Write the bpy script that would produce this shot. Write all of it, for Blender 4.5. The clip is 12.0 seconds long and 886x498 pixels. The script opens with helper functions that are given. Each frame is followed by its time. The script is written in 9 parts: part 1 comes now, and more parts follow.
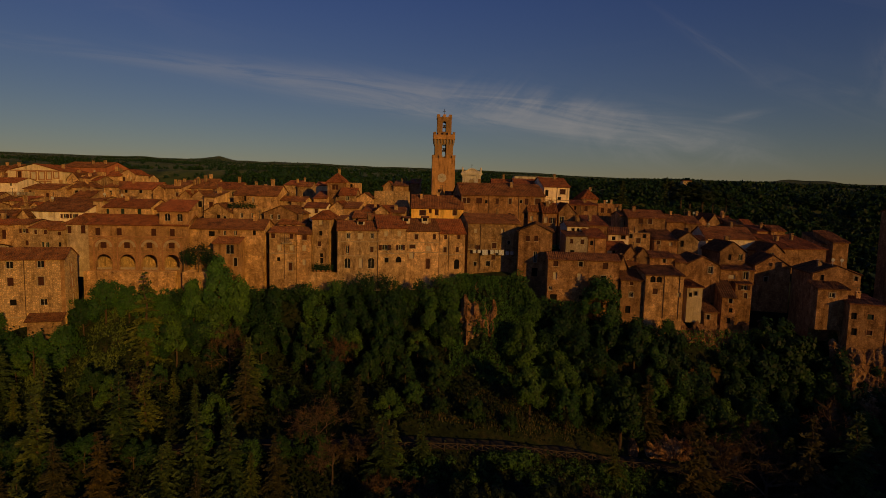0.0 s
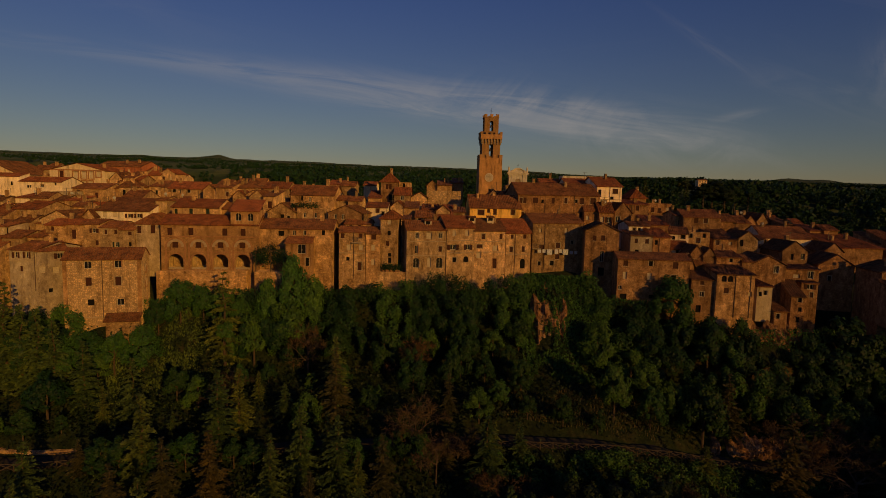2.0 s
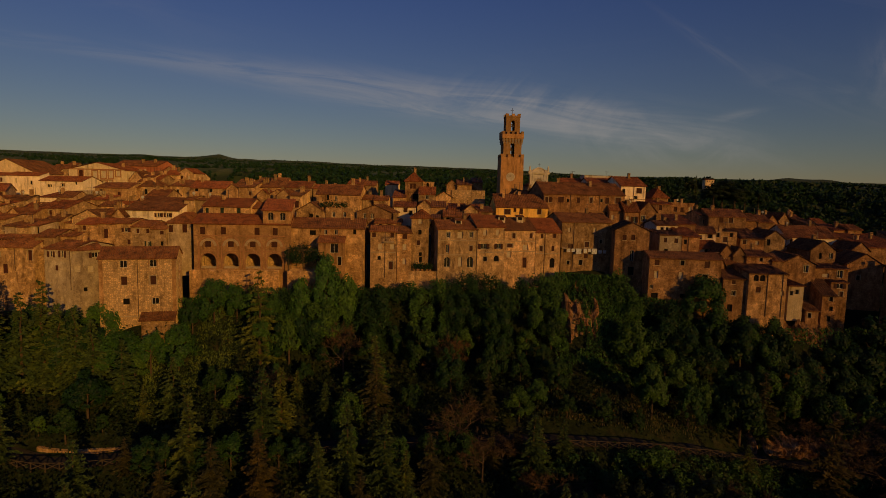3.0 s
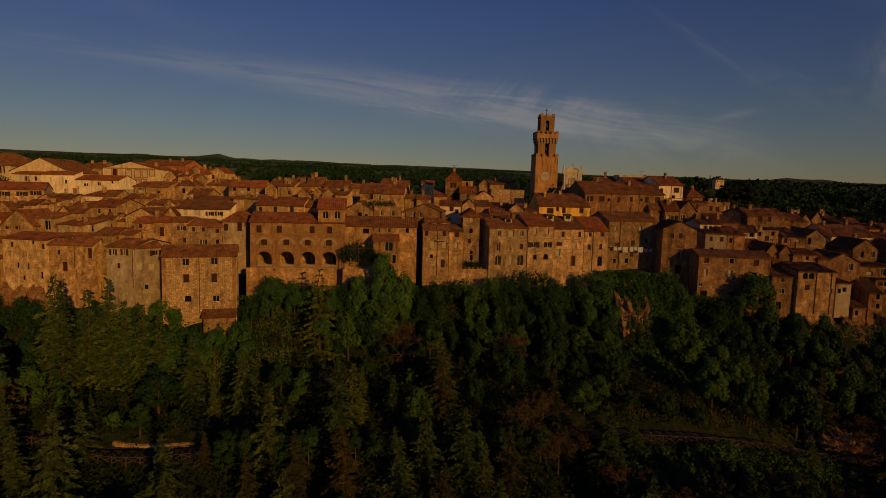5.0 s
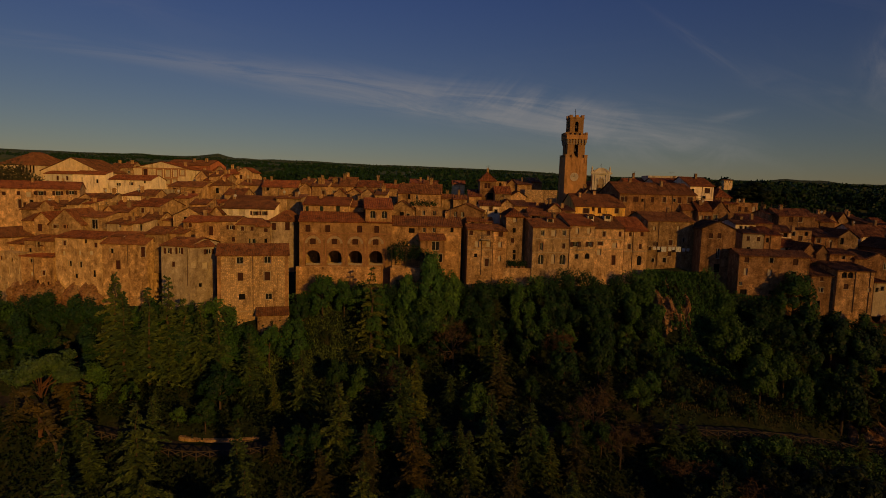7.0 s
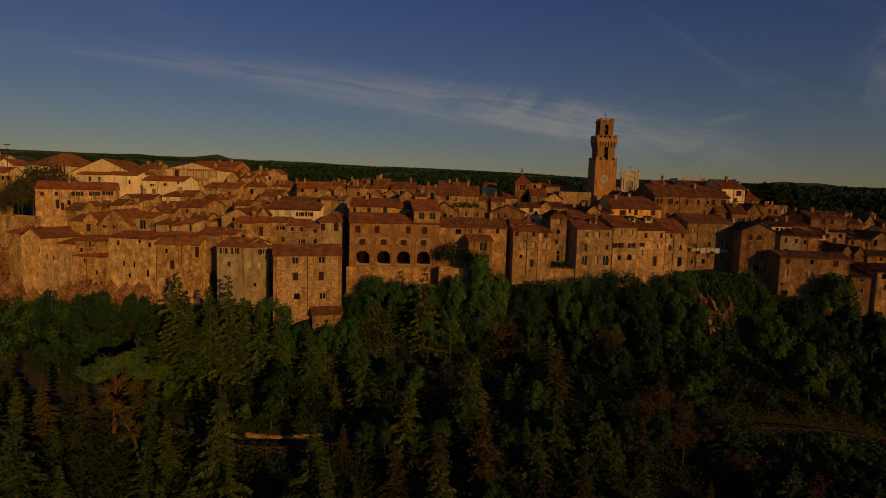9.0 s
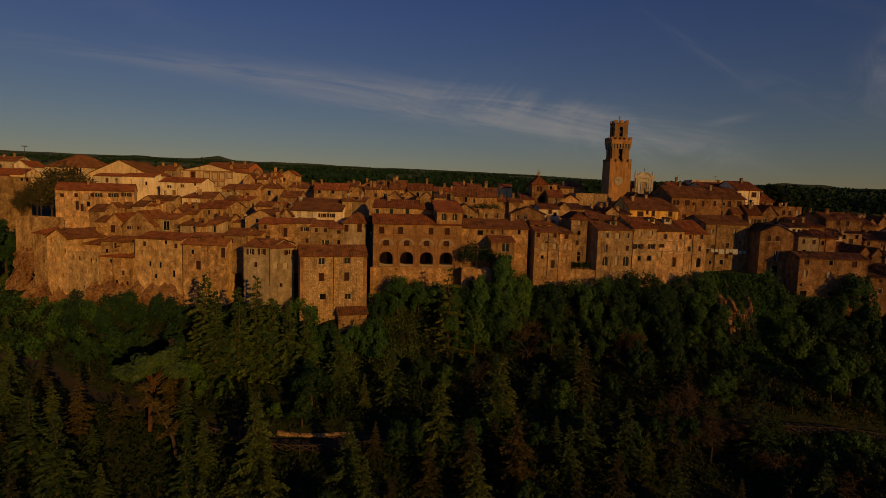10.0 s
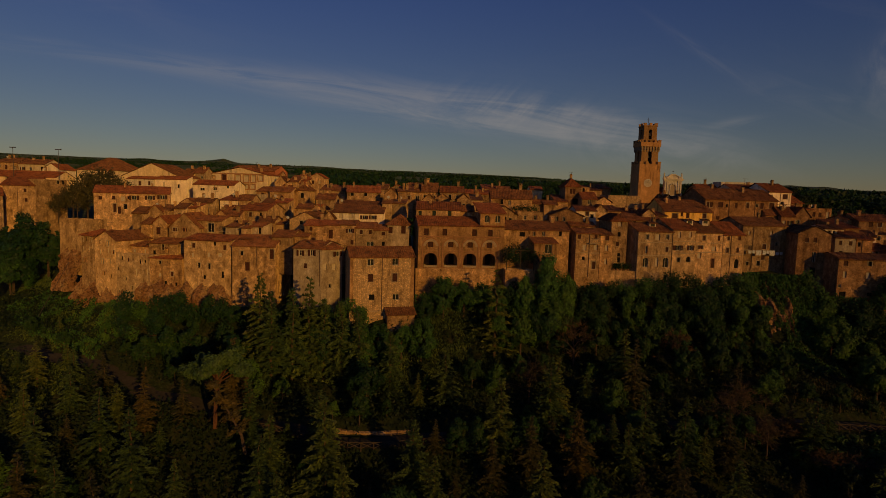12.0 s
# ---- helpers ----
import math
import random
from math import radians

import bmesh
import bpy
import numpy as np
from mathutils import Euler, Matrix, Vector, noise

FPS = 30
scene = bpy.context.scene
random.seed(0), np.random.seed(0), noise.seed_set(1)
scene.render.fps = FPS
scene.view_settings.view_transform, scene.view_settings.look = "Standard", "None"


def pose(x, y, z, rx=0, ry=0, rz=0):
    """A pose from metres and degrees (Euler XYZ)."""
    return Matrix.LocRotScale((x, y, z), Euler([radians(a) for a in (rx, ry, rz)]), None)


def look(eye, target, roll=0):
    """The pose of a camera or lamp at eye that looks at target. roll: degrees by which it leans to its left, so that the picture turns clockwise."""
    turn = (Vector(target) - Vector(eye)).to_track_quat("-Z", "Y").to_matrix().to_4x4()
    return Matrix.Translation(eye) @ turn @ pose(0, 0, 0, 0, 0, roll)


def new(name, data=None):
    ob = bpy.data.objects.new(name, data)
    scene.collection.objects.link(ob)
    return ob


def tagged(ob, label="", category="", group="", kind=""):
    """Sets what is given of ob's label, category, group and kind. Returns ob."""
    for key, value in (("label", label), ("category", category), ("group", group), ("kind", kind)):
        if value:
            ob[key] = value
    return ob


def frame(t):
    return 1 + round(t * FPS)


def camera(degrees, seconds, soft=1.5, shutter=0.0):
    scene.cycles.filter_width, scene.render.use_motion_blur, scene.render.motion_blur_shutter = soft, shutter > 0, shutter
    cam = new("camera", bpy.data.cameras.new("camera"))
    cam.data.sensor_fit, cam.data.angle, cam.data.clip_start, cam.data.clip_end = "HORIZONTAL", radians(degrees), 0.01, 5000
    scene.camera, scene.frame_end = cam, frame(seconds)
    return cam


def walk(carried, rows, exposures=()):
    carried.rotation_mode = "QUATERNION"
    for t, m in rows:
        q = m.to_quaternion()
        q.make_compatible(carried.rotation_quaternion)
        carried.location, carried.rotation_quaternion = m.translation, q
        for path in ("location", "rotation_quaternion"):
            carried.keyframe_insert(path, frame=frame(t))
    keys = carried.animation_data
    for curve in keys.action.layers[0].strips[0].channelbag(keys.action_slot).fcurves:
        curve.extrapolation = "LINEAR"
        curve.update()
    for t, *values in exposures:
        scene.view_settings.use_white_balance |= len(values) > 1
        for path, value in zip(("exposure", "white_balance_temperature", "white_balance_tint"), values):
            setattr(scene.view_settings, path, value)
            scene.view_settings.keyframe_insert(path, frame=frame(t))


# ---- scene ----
cam = camera(75.0, 12.0, soft=0.6)
METRES, EYE, TILT, LEAN, TURN = 60.0, 40.0, 0.0, 0.0, 0.0
ROWS = [
    (0.0, 0.0, 0.0, 0.0, 0.14, -5.75, -1.39),
    (0.5, -0.057, -0.0036, 0.0008, 0.1, -5.79, -1.42),
    (1.0, -0.113, -0.0049, 0.0009, 0.04, -5.82, -1.41),
    (1.5, -0.1677, -0.0054, -0.0001, -0.06, -5.84, -1.39),
    (2.0, -0.2191, -0.006, -0.0018, -0.11, -5.87, -1.39),
    (2.5, -0.2696, -0.0068, -0.0035, -0.17, -5.89, -1.41),
    (3.0, -0.3171, -0.0088, -0.0049, -0.18, -5.91, -1.41),
    (5.0, -0.4846, -0.0309, -0.0112, -0.41, -5.93, -1.45),
    (5.5, -0.5222, -0.0384, -0.012, -0.46, -5.92, -1.45),
    (6.0, -0.5591, -0.0458, -0.0127, -0.5, -5.92, -1.49),
    (6.5, -0.595, -0.0531, -0.0135, -0.54, -5.92, -1.51),
    (7.0, -0.6312, -0.0597, -0.0152, -0.61, -5.9, -1.55),
    (9.0, -0.7876, -0.0874, -0.019, -0.86, -5.74, -1.72),
    (9.5, -0.8242, -0.0961, -0.0199, -0.86, -5.65, -1.72),
    (10.0, -0.8579, -0.1044, -0.021, -0.82, -5.6, -1.73),
    (10.5, -0.8912, -0.1123, -0.022, -0.77, -5.53, -1.75),
    (11.0, -0.9206, -0.118, -0.0229, -0.68, -5.48, -1.74),
    (11.5, -0.9539, -0.1237, -0.0244, -0.6, -5.41, -1.72),
    (12.0, -0.9881, -0.1293, -0.0258, -0.54, -5.36, -1.67),
]
walk(cam, [(t, pose(0, 0, EYE, TILT, LEAN, TURN) @ pose(METRES * x, METRES * y, METRES * z, 90 + pitch, roll, yaw)) for t, x, y, z, yaw, pitch, roll in ROWS],
     exposures=((0.0, -0.95, 6500, 12), (0.8, -0.87, 6500, 12), (2.5, -0.84, 6500, 12), (5.0, -0.94, 6500, 12), (6.5, -1.0, 6500, 12), (12.0, -1.0, 6500, 12)))

# ---- world and sun ----
# The sun stands low behind the camera, to its right.
SUN_AZIMUTH, SUN_ELEVATION = 151.0, 11.0      # clockwise from ahead (+y), degrees
world = bpy.data.worlds.new("evening_sky")
scene.world = world
world.use_nodes = True


def build_sky():
    nt = world.node_tree
    n, l = nt.nodes, nt.links
    n.clear()
    out, bg = n.new("ShaderNodeOutputWorld"), n.new("ShaderNodeBackground")
    sky = n.new("ShaderNodeTexSky")
    sky.sky_type, sky.sun_disc = "NISHITA", False
    sky.sun_elevation, sky.sun_rotation = radians(SUN_ELEVATION), radians(SUN_AZIMUTH)
    sky.air_density, sky.dust_density, sky.ozone_density = 1.0, 0.1, 2.5
    bg.inputs["Strength"].default_value = 0.0515
    tc = n.new("ShaderNodeTexCoord").outputs["Generated"]

    def math_node(op, a, b):
        m = n.new("ShaderNodeMath")
        m.operation = op
        for i, v in enumerate((a, b)):
            if isinstance(v, (int, float)):
                m.inputs[i].default_value = v
            else:
                l.new(v, m.inputs[i])
        return m.outputs[0]

    def split(vec):
        q = n.new("ShaderNodeSeparateXYZ")
        l.new(vec, q.inputs["Vector"])
        return q.outputs

    # directions as slopes to the side (u) and upwards (v)
    axes = split(tc)
    depth = math_node("MAXIMUM", axes["Y"], 0.05)
    u, v = math_node("DIVIDE", axes["X"], depth), math_node("DIVIDE", axes["Z"], depth)

    def bell(x, middle, width):
        off = math_node("DIVIDE", math_node("SUBTRACT", x, middle), width)
        return math_node("POWER", 2.718, math_node("MULTIPLY", math_node("MULTIPLY", off, off), -1.0))

    def fade(x, lo, hi):
        mr = n.new("ShaderNodeMapRange")
        mr.interpolation_type = "SMOOTHSTEP"
        mr.inputs["From Min"].default_value, mr.inputs["From Max"].default_value = lo, hi
        l.new(x, mr.inputs["Value"])
        return mr.outputs["Result"]

    def wisps(along_, across, su, sv, lo, hi, distort=0.6):
        xy, ns = n.new("ShaderNodeCombineXYZ"), n.new("ShaderNodeTexNoise")
        l.new(math_node("MULTIPLY", along_, su), xy.inputs["X"])
        l.new(math_node("MULTIPLY", across, sv), xy.inputs["Y"])
        ns.noise_dimensions = "2D"
        ns.inputs["Scale"].default_value, ns.inputs["Detail"].default_value, ns.inputs["Roughness"].default_value = 1.0, 9, 0.62
        ns.inputs["Distortion"].default_value = distort
        l.new(xy.outputs["Vector"], ns.inputs["Vector"])
        return fade(ns.outputs["Fac"], lo, hi)

    def times(*many):
        out_ = many[0]
        for k in many[1:]:
            out_ = math_node("MULTIPLY", out_, k)
        return out_

    def plus(*many):
        out_ = many[0]
        for k in many[1:]:
            out_ = math_node("ADD", out_, k)
        return out_

    # w: the height over the long belt of high cloud, which sinks from left to right
    w = math_node("SUBTRACT", math_node("ADD", v, math_node("MULTIPLY", u, 0.1125)), 0.153)
    slim = math_node("DIVIDE", w, plus(0.012, times(fade(u, -0.75, 0.3), 0.022)))
    belt = times(bell(slim, 0.0, 1.0), wisps(u, w, 3.2, 34.0, 0.3, 0.68), plus(0.35, times(fade(u, -0.7, -0.05), 0.65)), fade(u, 0.62, 0.2))
    lower = times(bell(w, -0.022, 0.014), wisps(u, w, 5.0, 42.0, 0.36, 0.66), bell(u, 0.06, 0.26))
    # the ragged head, combed upwards
    lean = math_node("SUBTRACT", u, math_node("MULTIPLY", w, 0.9))
    comb = times(bell(w, 0.012, 0.026), bell(u, 0.14, 0.13), wisps(lean, w, 26.0, 7.0, 0.38, 0.7))
    tail = times(bell(w, -0.018, 0.036), bell(u, 0.36, 0.17), wisps(u, w, 7.0, 16.0, 0.3, 0.75))
    # two thin streaks and a bright veil further round
    s1 = math_node("ADD", v, math_node("MULTIPLY", math_node("SUBTRACT", u, 0.3767), 0.61))
    streak = times(bell(s1, 0.2926, 0.010), bell(u, 0.45, 0.075), wisps(u, s1, 9.0, 60.0, 0.3, 0.7))
    s2 = math_node("SUBTRACT", v, math_node("MULTIPLY", math_node("SUBTRACT", u, 0.4556), 0.205))
    dash = times(bell(s2, 0.128, 0.007), bell(u, 0.5, 0.04), wisps(u, s2, 14.0, 70.0, 0.25, 0.65))
    s3 = math_node("ADD", v, math_node("MULTIPLY", u, 0.243))
    veil = times(bell(s3, 0.338, 0.03), fade(u, 0.45, 0.62), wisps(u, s3, 6.0, 26.0, 0.32, 0.8))
    edge = times(bell(u, 0.775, 0.045), bell(v, 0.235, 0.06), wisps(u, v, 14.0, 9.0, 0.25, 0.75))
    high = times(fade(v, 0.16, 0.3), wisps(math_node("ADD", u, math_node("MULTIPLY", v, 1.4)), v, 3.0, 9.0, 0.45, 0.9))
    cover = plus(times(belt, 0.37), times(lower, 0.26), times(comb, 0.26), times(tail, 0.32), times(streak, 0.1), times(dash, 0.16), times(veil, 0.1), times(edge, 0.3), times(high, 0.07))
    # the deep blue of the evening
    deep = n.new("ShaderNodeMix")
    deep.data_type, deep.blend_type = "RGBA", "MULTIPLY"
    deep.inputs["Factor"].default_value = 1.0
    sep, tone = n.new("ShaderNodeSeparateXYZ"), n.new("ShaderNodeValToRGB")
    l.new(tc, sep.inputs["Vector"])
    tone.color_ramp.elements[0].position, tone.color_ramp.elements[0].color = 0.02, (1.17, 1.0, 0.93, 1)
    tone.color_ramp.elements[1].position, tone.color_ramp.elements[1].color = 0.32, (0.83, 0.84, 1.38, 1)
    l.new(sep.outputs["Z"], tone.inputs["Fac"])
    l.new(tone.outputs["Color"], deep.inputs["B"])
    l.new(sky.outputs["Color"], deep.inputs["A"])
    mix = n.new("ShaderNodeMix")
    mix.data_type = "RGBA"
    mix.inputs["B"].default_value = (11.0, 9.9, 8.9, 1)
    l.new(cover, mix.inputs["Factor"])
    l.new(deep.outputs["Result"], mix.inputs["A"])
    l.new(mix.outputs["Result"], bg.inputs["Color"])
    l.new(bg.outputs["Background"], out.inputs["Surface"])


build_sky()
sun = new("sun", bpy.data.lights.new("sun", "SUN"))
sun.data.energy, sun.data.angle, sun.data.color = 3.3, radians(0.6), (1.0, 0.53, 0.1)
sun.matrix_world = look((0, 0, 0), (-math.sin(radians(SUN_AZIMUTH)) * math.cos(radians(SUN_ELEVATION)),
                                    -math.cos(radians(SUN_AZIMUTH)) * math.cos(radians(SUN_ELEVATION)),
                                    -math.sin(radians(SUN_ELEVATION))))


# ---- materials ----
def material(name, rough=0.85, metal=0.0):
    m = bpy.data.materials.new(name)
    m.use_nodes = True
    n = m.node_tree.nodes
    b = n["Principled BSDF"]
    b.inputs["Roughness"].default_value, b.inputs["Metallic"].default_value = rough, metal
    b.inputs["Diffuse Roughness"].default_value, b.inputs["Specular IOR Level"].default_value = 1.0, 0.2
    return m, n, m.node_tree.links, b


def tex_noise(n, l, vec, scale, detail=4, rough=0.55):
    t = n.new("ShaderNodeTexNoise")
    t.inputs["Scale"].default_value, t.inputs["Detail"].default_value, t.inputs["Roughness"].default_value = scale, detail, rough
    l.new(vec, t.inputs["Vector"])
    return t.outputs["Fac"]


def ramp_of(n, l, fac, stops):
    r = n.new("ShaderNodeValToRGB")
    e = r.color_ramp.elements
    while len(e) < len(stops):
        e.new(0.5)
    for el, (p, c) in zip(e, stops):
        el.position, el.color = p, (*c, 1)
    l.new(fac, r.inputs["Fac"])
    return r.outputs["Color"]


def mix_of(n, l, fac, a, b, blend="MIX"):
    m = n.new("ShaderNodeMix")
    m.data_type, m.blend_type = "RGBA", blend
    for socket, v in (("Factor", fac), ("A", a), ("B", b)):
        if isinstance(v, (int, float)):
            m.inputs[socket].default_value = v
        elif isinstance(v, tuple):
            m.inputs[socket].default_value = (*v, 1)
        else:
            l.new(v, m.inputs[socket])
    return m.outputs["Result"]


def bump_of(n, l, b, height, strength, distance):
    bp = n.new("ShaderNodeBump")
    bp.inputs["Strength"].default_value, bp.inputs["Distance"].default_value = strength, distance
    l.new(height, bp.inputs["Height"])
    l.new(bp.outputs["Normal"], b.inputs["Normal"])


def scaled(n, l, vec, sx, sy, sz):
    mp = n.new("ShaderNodeMapping")
    mp.inputs["Scale"].default_value = (sx, sy, sz)
    l.new(vec, mp.inputs["Vector"])
    return mp.outputs["Vector"]


def dim(c, k):
    return tuple(min(1.0, v * k) for v in c)


def wall_material(name, base, other, stone=0.4, block=0.45, patch=0.5, coursed=0.75, blotch=1.0, flat=1.7):
    """Old masonry: stones of about block metres, fallen plaster, rain streaks."""
    m, n, l, b = material(name, 0.92)
    co = n.new("ShaderNodeTexCoord").outputs["Object"]
    info = n.new("ShaderNodeObjectInfo").outputs["Random"]
    jig = n.new("ShaderNodeVectorMath")
    jig.operation = "ADD"
    wide = n.new("ShaderNodeVectorMath")
    wide.operation = "SCALE"
    wide.inputs[0].default_value = (37.0, 19.0, 11.0)
    l.new(info, wide.inputs["Scale"])
    l.new(co, jig.inputs[0])
    l.new(wide.outputs["Vector"], jig.inputs[1])
    vec = jig.outputs["Vector"]
    base, other = (base[0], base[1] * 0.98, base[2] * 0.93), (other[0], other[1] * 0.98, other[2] * 0.93)
    big = tex_noise(n, l, vec, 0.35, 6, 0.62)
    col = ramp_of(n, l, big, ((0.32, dim(base, 0.8 if blotch > 0.5 else 0.92)), (0.52, base), (0.7, other)))
    fine = tex_noise(n, l, vec, 5.5, 8, 0.75)
    col = mix_of(n, l, 0.25 + 0.65 * blotch, col, ramp_of(n, l, fine, ((0.34, (0.64, 0.6, 0.56)), (0.5, (0.97, 0.96, 0.94)), (0.64, (1.2, 1.2, 1.18)))), "MULTIPLY")
    # single stones
    xyz, plane = n.new("ShaderNodeSeparateXYZ"), n.new("ShaderNodeCombineXYZ")
    l.new(vec, xyz.inputs["Vector"])
    both = n.new("ShaderNodeMath")
    l.new(xyz.outputs["X"], both.inputs[0])
    l.new(xyz.outputs["Y"], both.inputs[1])
    l.new(both.outputs[0], plane.inputs["X"])
    l.new(xyz.outputs["Z"], plane.inputs["Y"])
    vo = n.new("ShaderNodeTexVoronoi")
    edge = n.new("ShaderNodeTexVoronoi")
    edge.feature = "DISTANCE_TO_EDGE"
    for v in (vo, edge):
        v.voronoi_dimensions = "2D"
        v.inputs["Scale"].default_value, v.inputs["Randomness"].default_value = 1.0, 0.8
        l.new(scaled(n, l, plane.outputs["Vector"], 1 / block, flat / block, 1), v.inputs["Vector"])
    tint = ramp_of(n, l, n_sep(n, l, vo.outputs["Color"]), ((0.1, (0.5, 0.46, 0.42)), (0.9, (1.35, 1.3, 1.22))))
    joint = ramp_of(n, l, edge.outputs["Distance"], ((0.02, (0.3, 0.26, 0.22)), (0.26, (1.05, 1.05, 1.05))))
    stones = mix_of(n, l, 1.0, tint, joint, "MULTIPLY")
    # squared blocks laid in courses
    br = n.new("ShaderNodeTexBrick")
    l.new(plane.outputs["Vector"], br.inputs["Vector"])
    for key, v in (("Scale", 1.0), ("Mortar Size", 0.025), ("Mortar Smooth", 0.4), ("Brick Width", block * 1.3), ("Row Height", block * 0.62)):
        br.inputs[key].default_value = v
    br.inputs["Color1"].default_value, br.inputs["Color2"].default_value, br.inputs["Mortar"].default_value = (0.58, 0.55, 0.52, 1), (1.32, 1.26, 1.18, 1), (0.5, 0.46, 0.42, 1)
    stones = mix_of(n, l, coursed, stones, br.outputs["Color"])
    # fallen plaster: sharp-edged paler and darker islands
    isle = tex_noise(n, l, scaled(n, l, vec, 1.0, 1.0, 0.75), 0.9, 9, 0.72)
    col = mix_of(n, l, blotch, col, ramp_of(n, l, isle, ((0.39, (0.6, 0.54, 0.48)), (0.43, (0.92, 0.9, 0.88)), (0.535, (1.0, 1.0, 1.0)), (0.56, (1.38, 1.42, 1.46)))), "MULTIPLY")
    grime = tex_noise(n, l, vec, 2.2, 9, 0.8)
    col = mix_of(n, l, blotch, col, ramp_of(n, l, grime, ((0.34, (0.72, 0.68, 0.64)), (0.46, (1.0, 1.0, 1.0)), (0.62, (1.14, 1.14, 1.12)))), "MULTIPLY")
    mask = ramp_of(n, l, tex_noise(n, l, vec, 0.5, 5, 0.65), ((patch - 0.06, (0, 0, 0)), (patch + 0.06, (1, 1, 1))))
    worn = mix_of(n, l, mask, mix_of(n, l, stone * 0.25, (1, 1, 1), stones), mix_of(n, l, stone, (1, 1, 1), stones))
    col = mix_of(n, l, 1.0, col, worn, "MULTIPLY")
    # rain streaks
    streak = tex_noise(n, l, scaled(n, l, vec, 1.1, 1.1, 0.2), 1.0, 6, 0.65)
    col = mix_of(n, l, 1.0, col, ramp_of(n, l, streak, ((0.34, (0.58, 0.54, 0.5)), (0.45, (0.96, 0.95, 0.94)), (0.6, (1.08, 1.08, 1.08)))), "MULTIPLY")
    # each house a little apart
    each = ramp_of(n, l, info, ((0.0, (0.7, 0.69, 0.68)), (0.35, (0.95, 0.93, 0.9)), (0.7, (1.02, 0.95, 0.85)), (1.0, (1.2, 1.13, 1.05))))
    col = mix_of(n, l, 1.0, col, each, "MULTIPLY")
    l.new(col, b.inputs["Base Color"])
    h = mix_of(n, l, 0.5, fine, joint)
    bump_of(n, l, b, h, 0.8, 0.09)
    return m


def n_sep(n, l, color):
    s = n.new("ShaderNodeSeparateColor")
    l.new(color, s.inputs["Color"])
    return s.outputs["Red"]


WALL = {
    "tufa": wall_material("tufa_masonry", (0.48, 0.322, 0.172), (0.57, 0.405, 0.235), 0.65, 0.42, 0.5),
    "plaster": wall_material("worn_plaster", (0.53, 0.378, 0.218), (0.64, 0.48, 0.3), 0.55, 0.4, 0.58),
    "rubble": wall_material("rubble_stone", (0.66, 0.48, 0.27), (0.74, 0.56, 0.34), 0.62, 0.33, 0.12, 0.12, 0.35, 1.25),
    "grey": wall_material("grey_render", (0.4, 0.33, 0.25), (0.46, 0.39, 0.3), 0.2, 0.4, 0.7, 0.75, 0.7),
    "yellow": wall_material("yellow_render", (0.86, 0.62, 0.17), (0.88, 0.66, 0.22), 0.04, 0.4, 0.8, 0.75, 0.15),
    "cream": wall_material("cream_render", (0.75, 0.62, 0.42), (0.8, 0.68, 0.48), 0.05, 0.4, 0.8, 0.75, 0.3),
    "white": wall_material("white_render", (0.8, 0.72, 0.6), (0.84, 0.77, 0.66), 0.05, 0.4, 0.8, 0.75, 0.25),
    "red": wall_material("red_render", (0.55, 0.2, 0.1), (0.6, 0.25, 0.13), 0.06, 0.4, 0.8, 0.75, 0.3),
    "tower": wall_material("tower_masonry", (0.54, 0.325, 0.145), (0.58, 0.365, 0.17), 0.16, 0.35, 0.5, 0.75, 0.3),
    "brown": wall_material("dark_brown_tufa", (0.36, 0.212, 0.108), (0.45, 0.28, 0.15), 0.65, 0.42, 0.5),
    "brick": wall_material("orange_brick", (0.46, 0.275, 0.13), (0.55, 0.35, 0.18), 0.3, 0.28, 0.4, 0.75, 0.7),
}


def roof_material(name, a, c, d):
    m, n, l, b = material(name, 0.88)
    co = n.new("ShaderNodeTexCoord").outputs["Object"]
    info = n.new("ShaderNodeObjectInfo").outputs["Random"]
    big = tex_noise(n, l, co, 0.55, 6, 0.7)
    col = ramp_of(n, l, big, ((0.34, d), (0.47, a), (0.62, c)))
    vo = n.new("ShaderNodeTexVoronoi")
    l.new(scaled(n, l, co, 4.0, 2.4, 2.4), vo.inputs["Vector"])
    tile = ramp_of(n, l, n_sep(n, l, vo.outputs["Color"]), ((0.0, (0.32, 0.3, 0.3)), (0.5, (0.95, 0.92, 0.9)), (1.0, (1.6, 1.45, 1.3))))
    col = mix_of(n, l, 1.0, col, tile, "MULTIPLY")
    lich = ramp_of(n, l, tex_noise(n, l, co, 2.1, 6, 0.75), ((0.55, (0, 0, 0)), (0.66, (0.8, 0.8, 0.8))))
    col = mix_of(n, l, lich, col, (0.2, 0.145, 0.09))
    col = mix_of(n, l, 1.0, col, ramp_of(n, l, info, ((0, (0.72, 0.72, 0.74)), (1, (1.15, 1.05, 1.0)))), "MULTIPLY")
    l.new(col, b.inputs["Base Color"])
    bump_of(n, l, b, tex_noise(n, l, co, 5.0, 4), 0.5, 0.05)
    return m


ROOF = {
    "old": roof_material("old_roof_tiles", (0.19, 0.08, 0.033), (0.27, 0.13, 0.056), (0.08, 0.04, 0.021)),
    "red": roof_material("newer_roof_tiles", (0.22, 0.076, 0.029), (0.29, 0.115, 0.045), (0.1, 0.042, 0.02)),
    "brown": roof_material("mossy_roof_tiles", (0.165, 0.075, 0.032), (0.23, 0.118, 0.052), (0.07, 0.038, 0.021)),
}


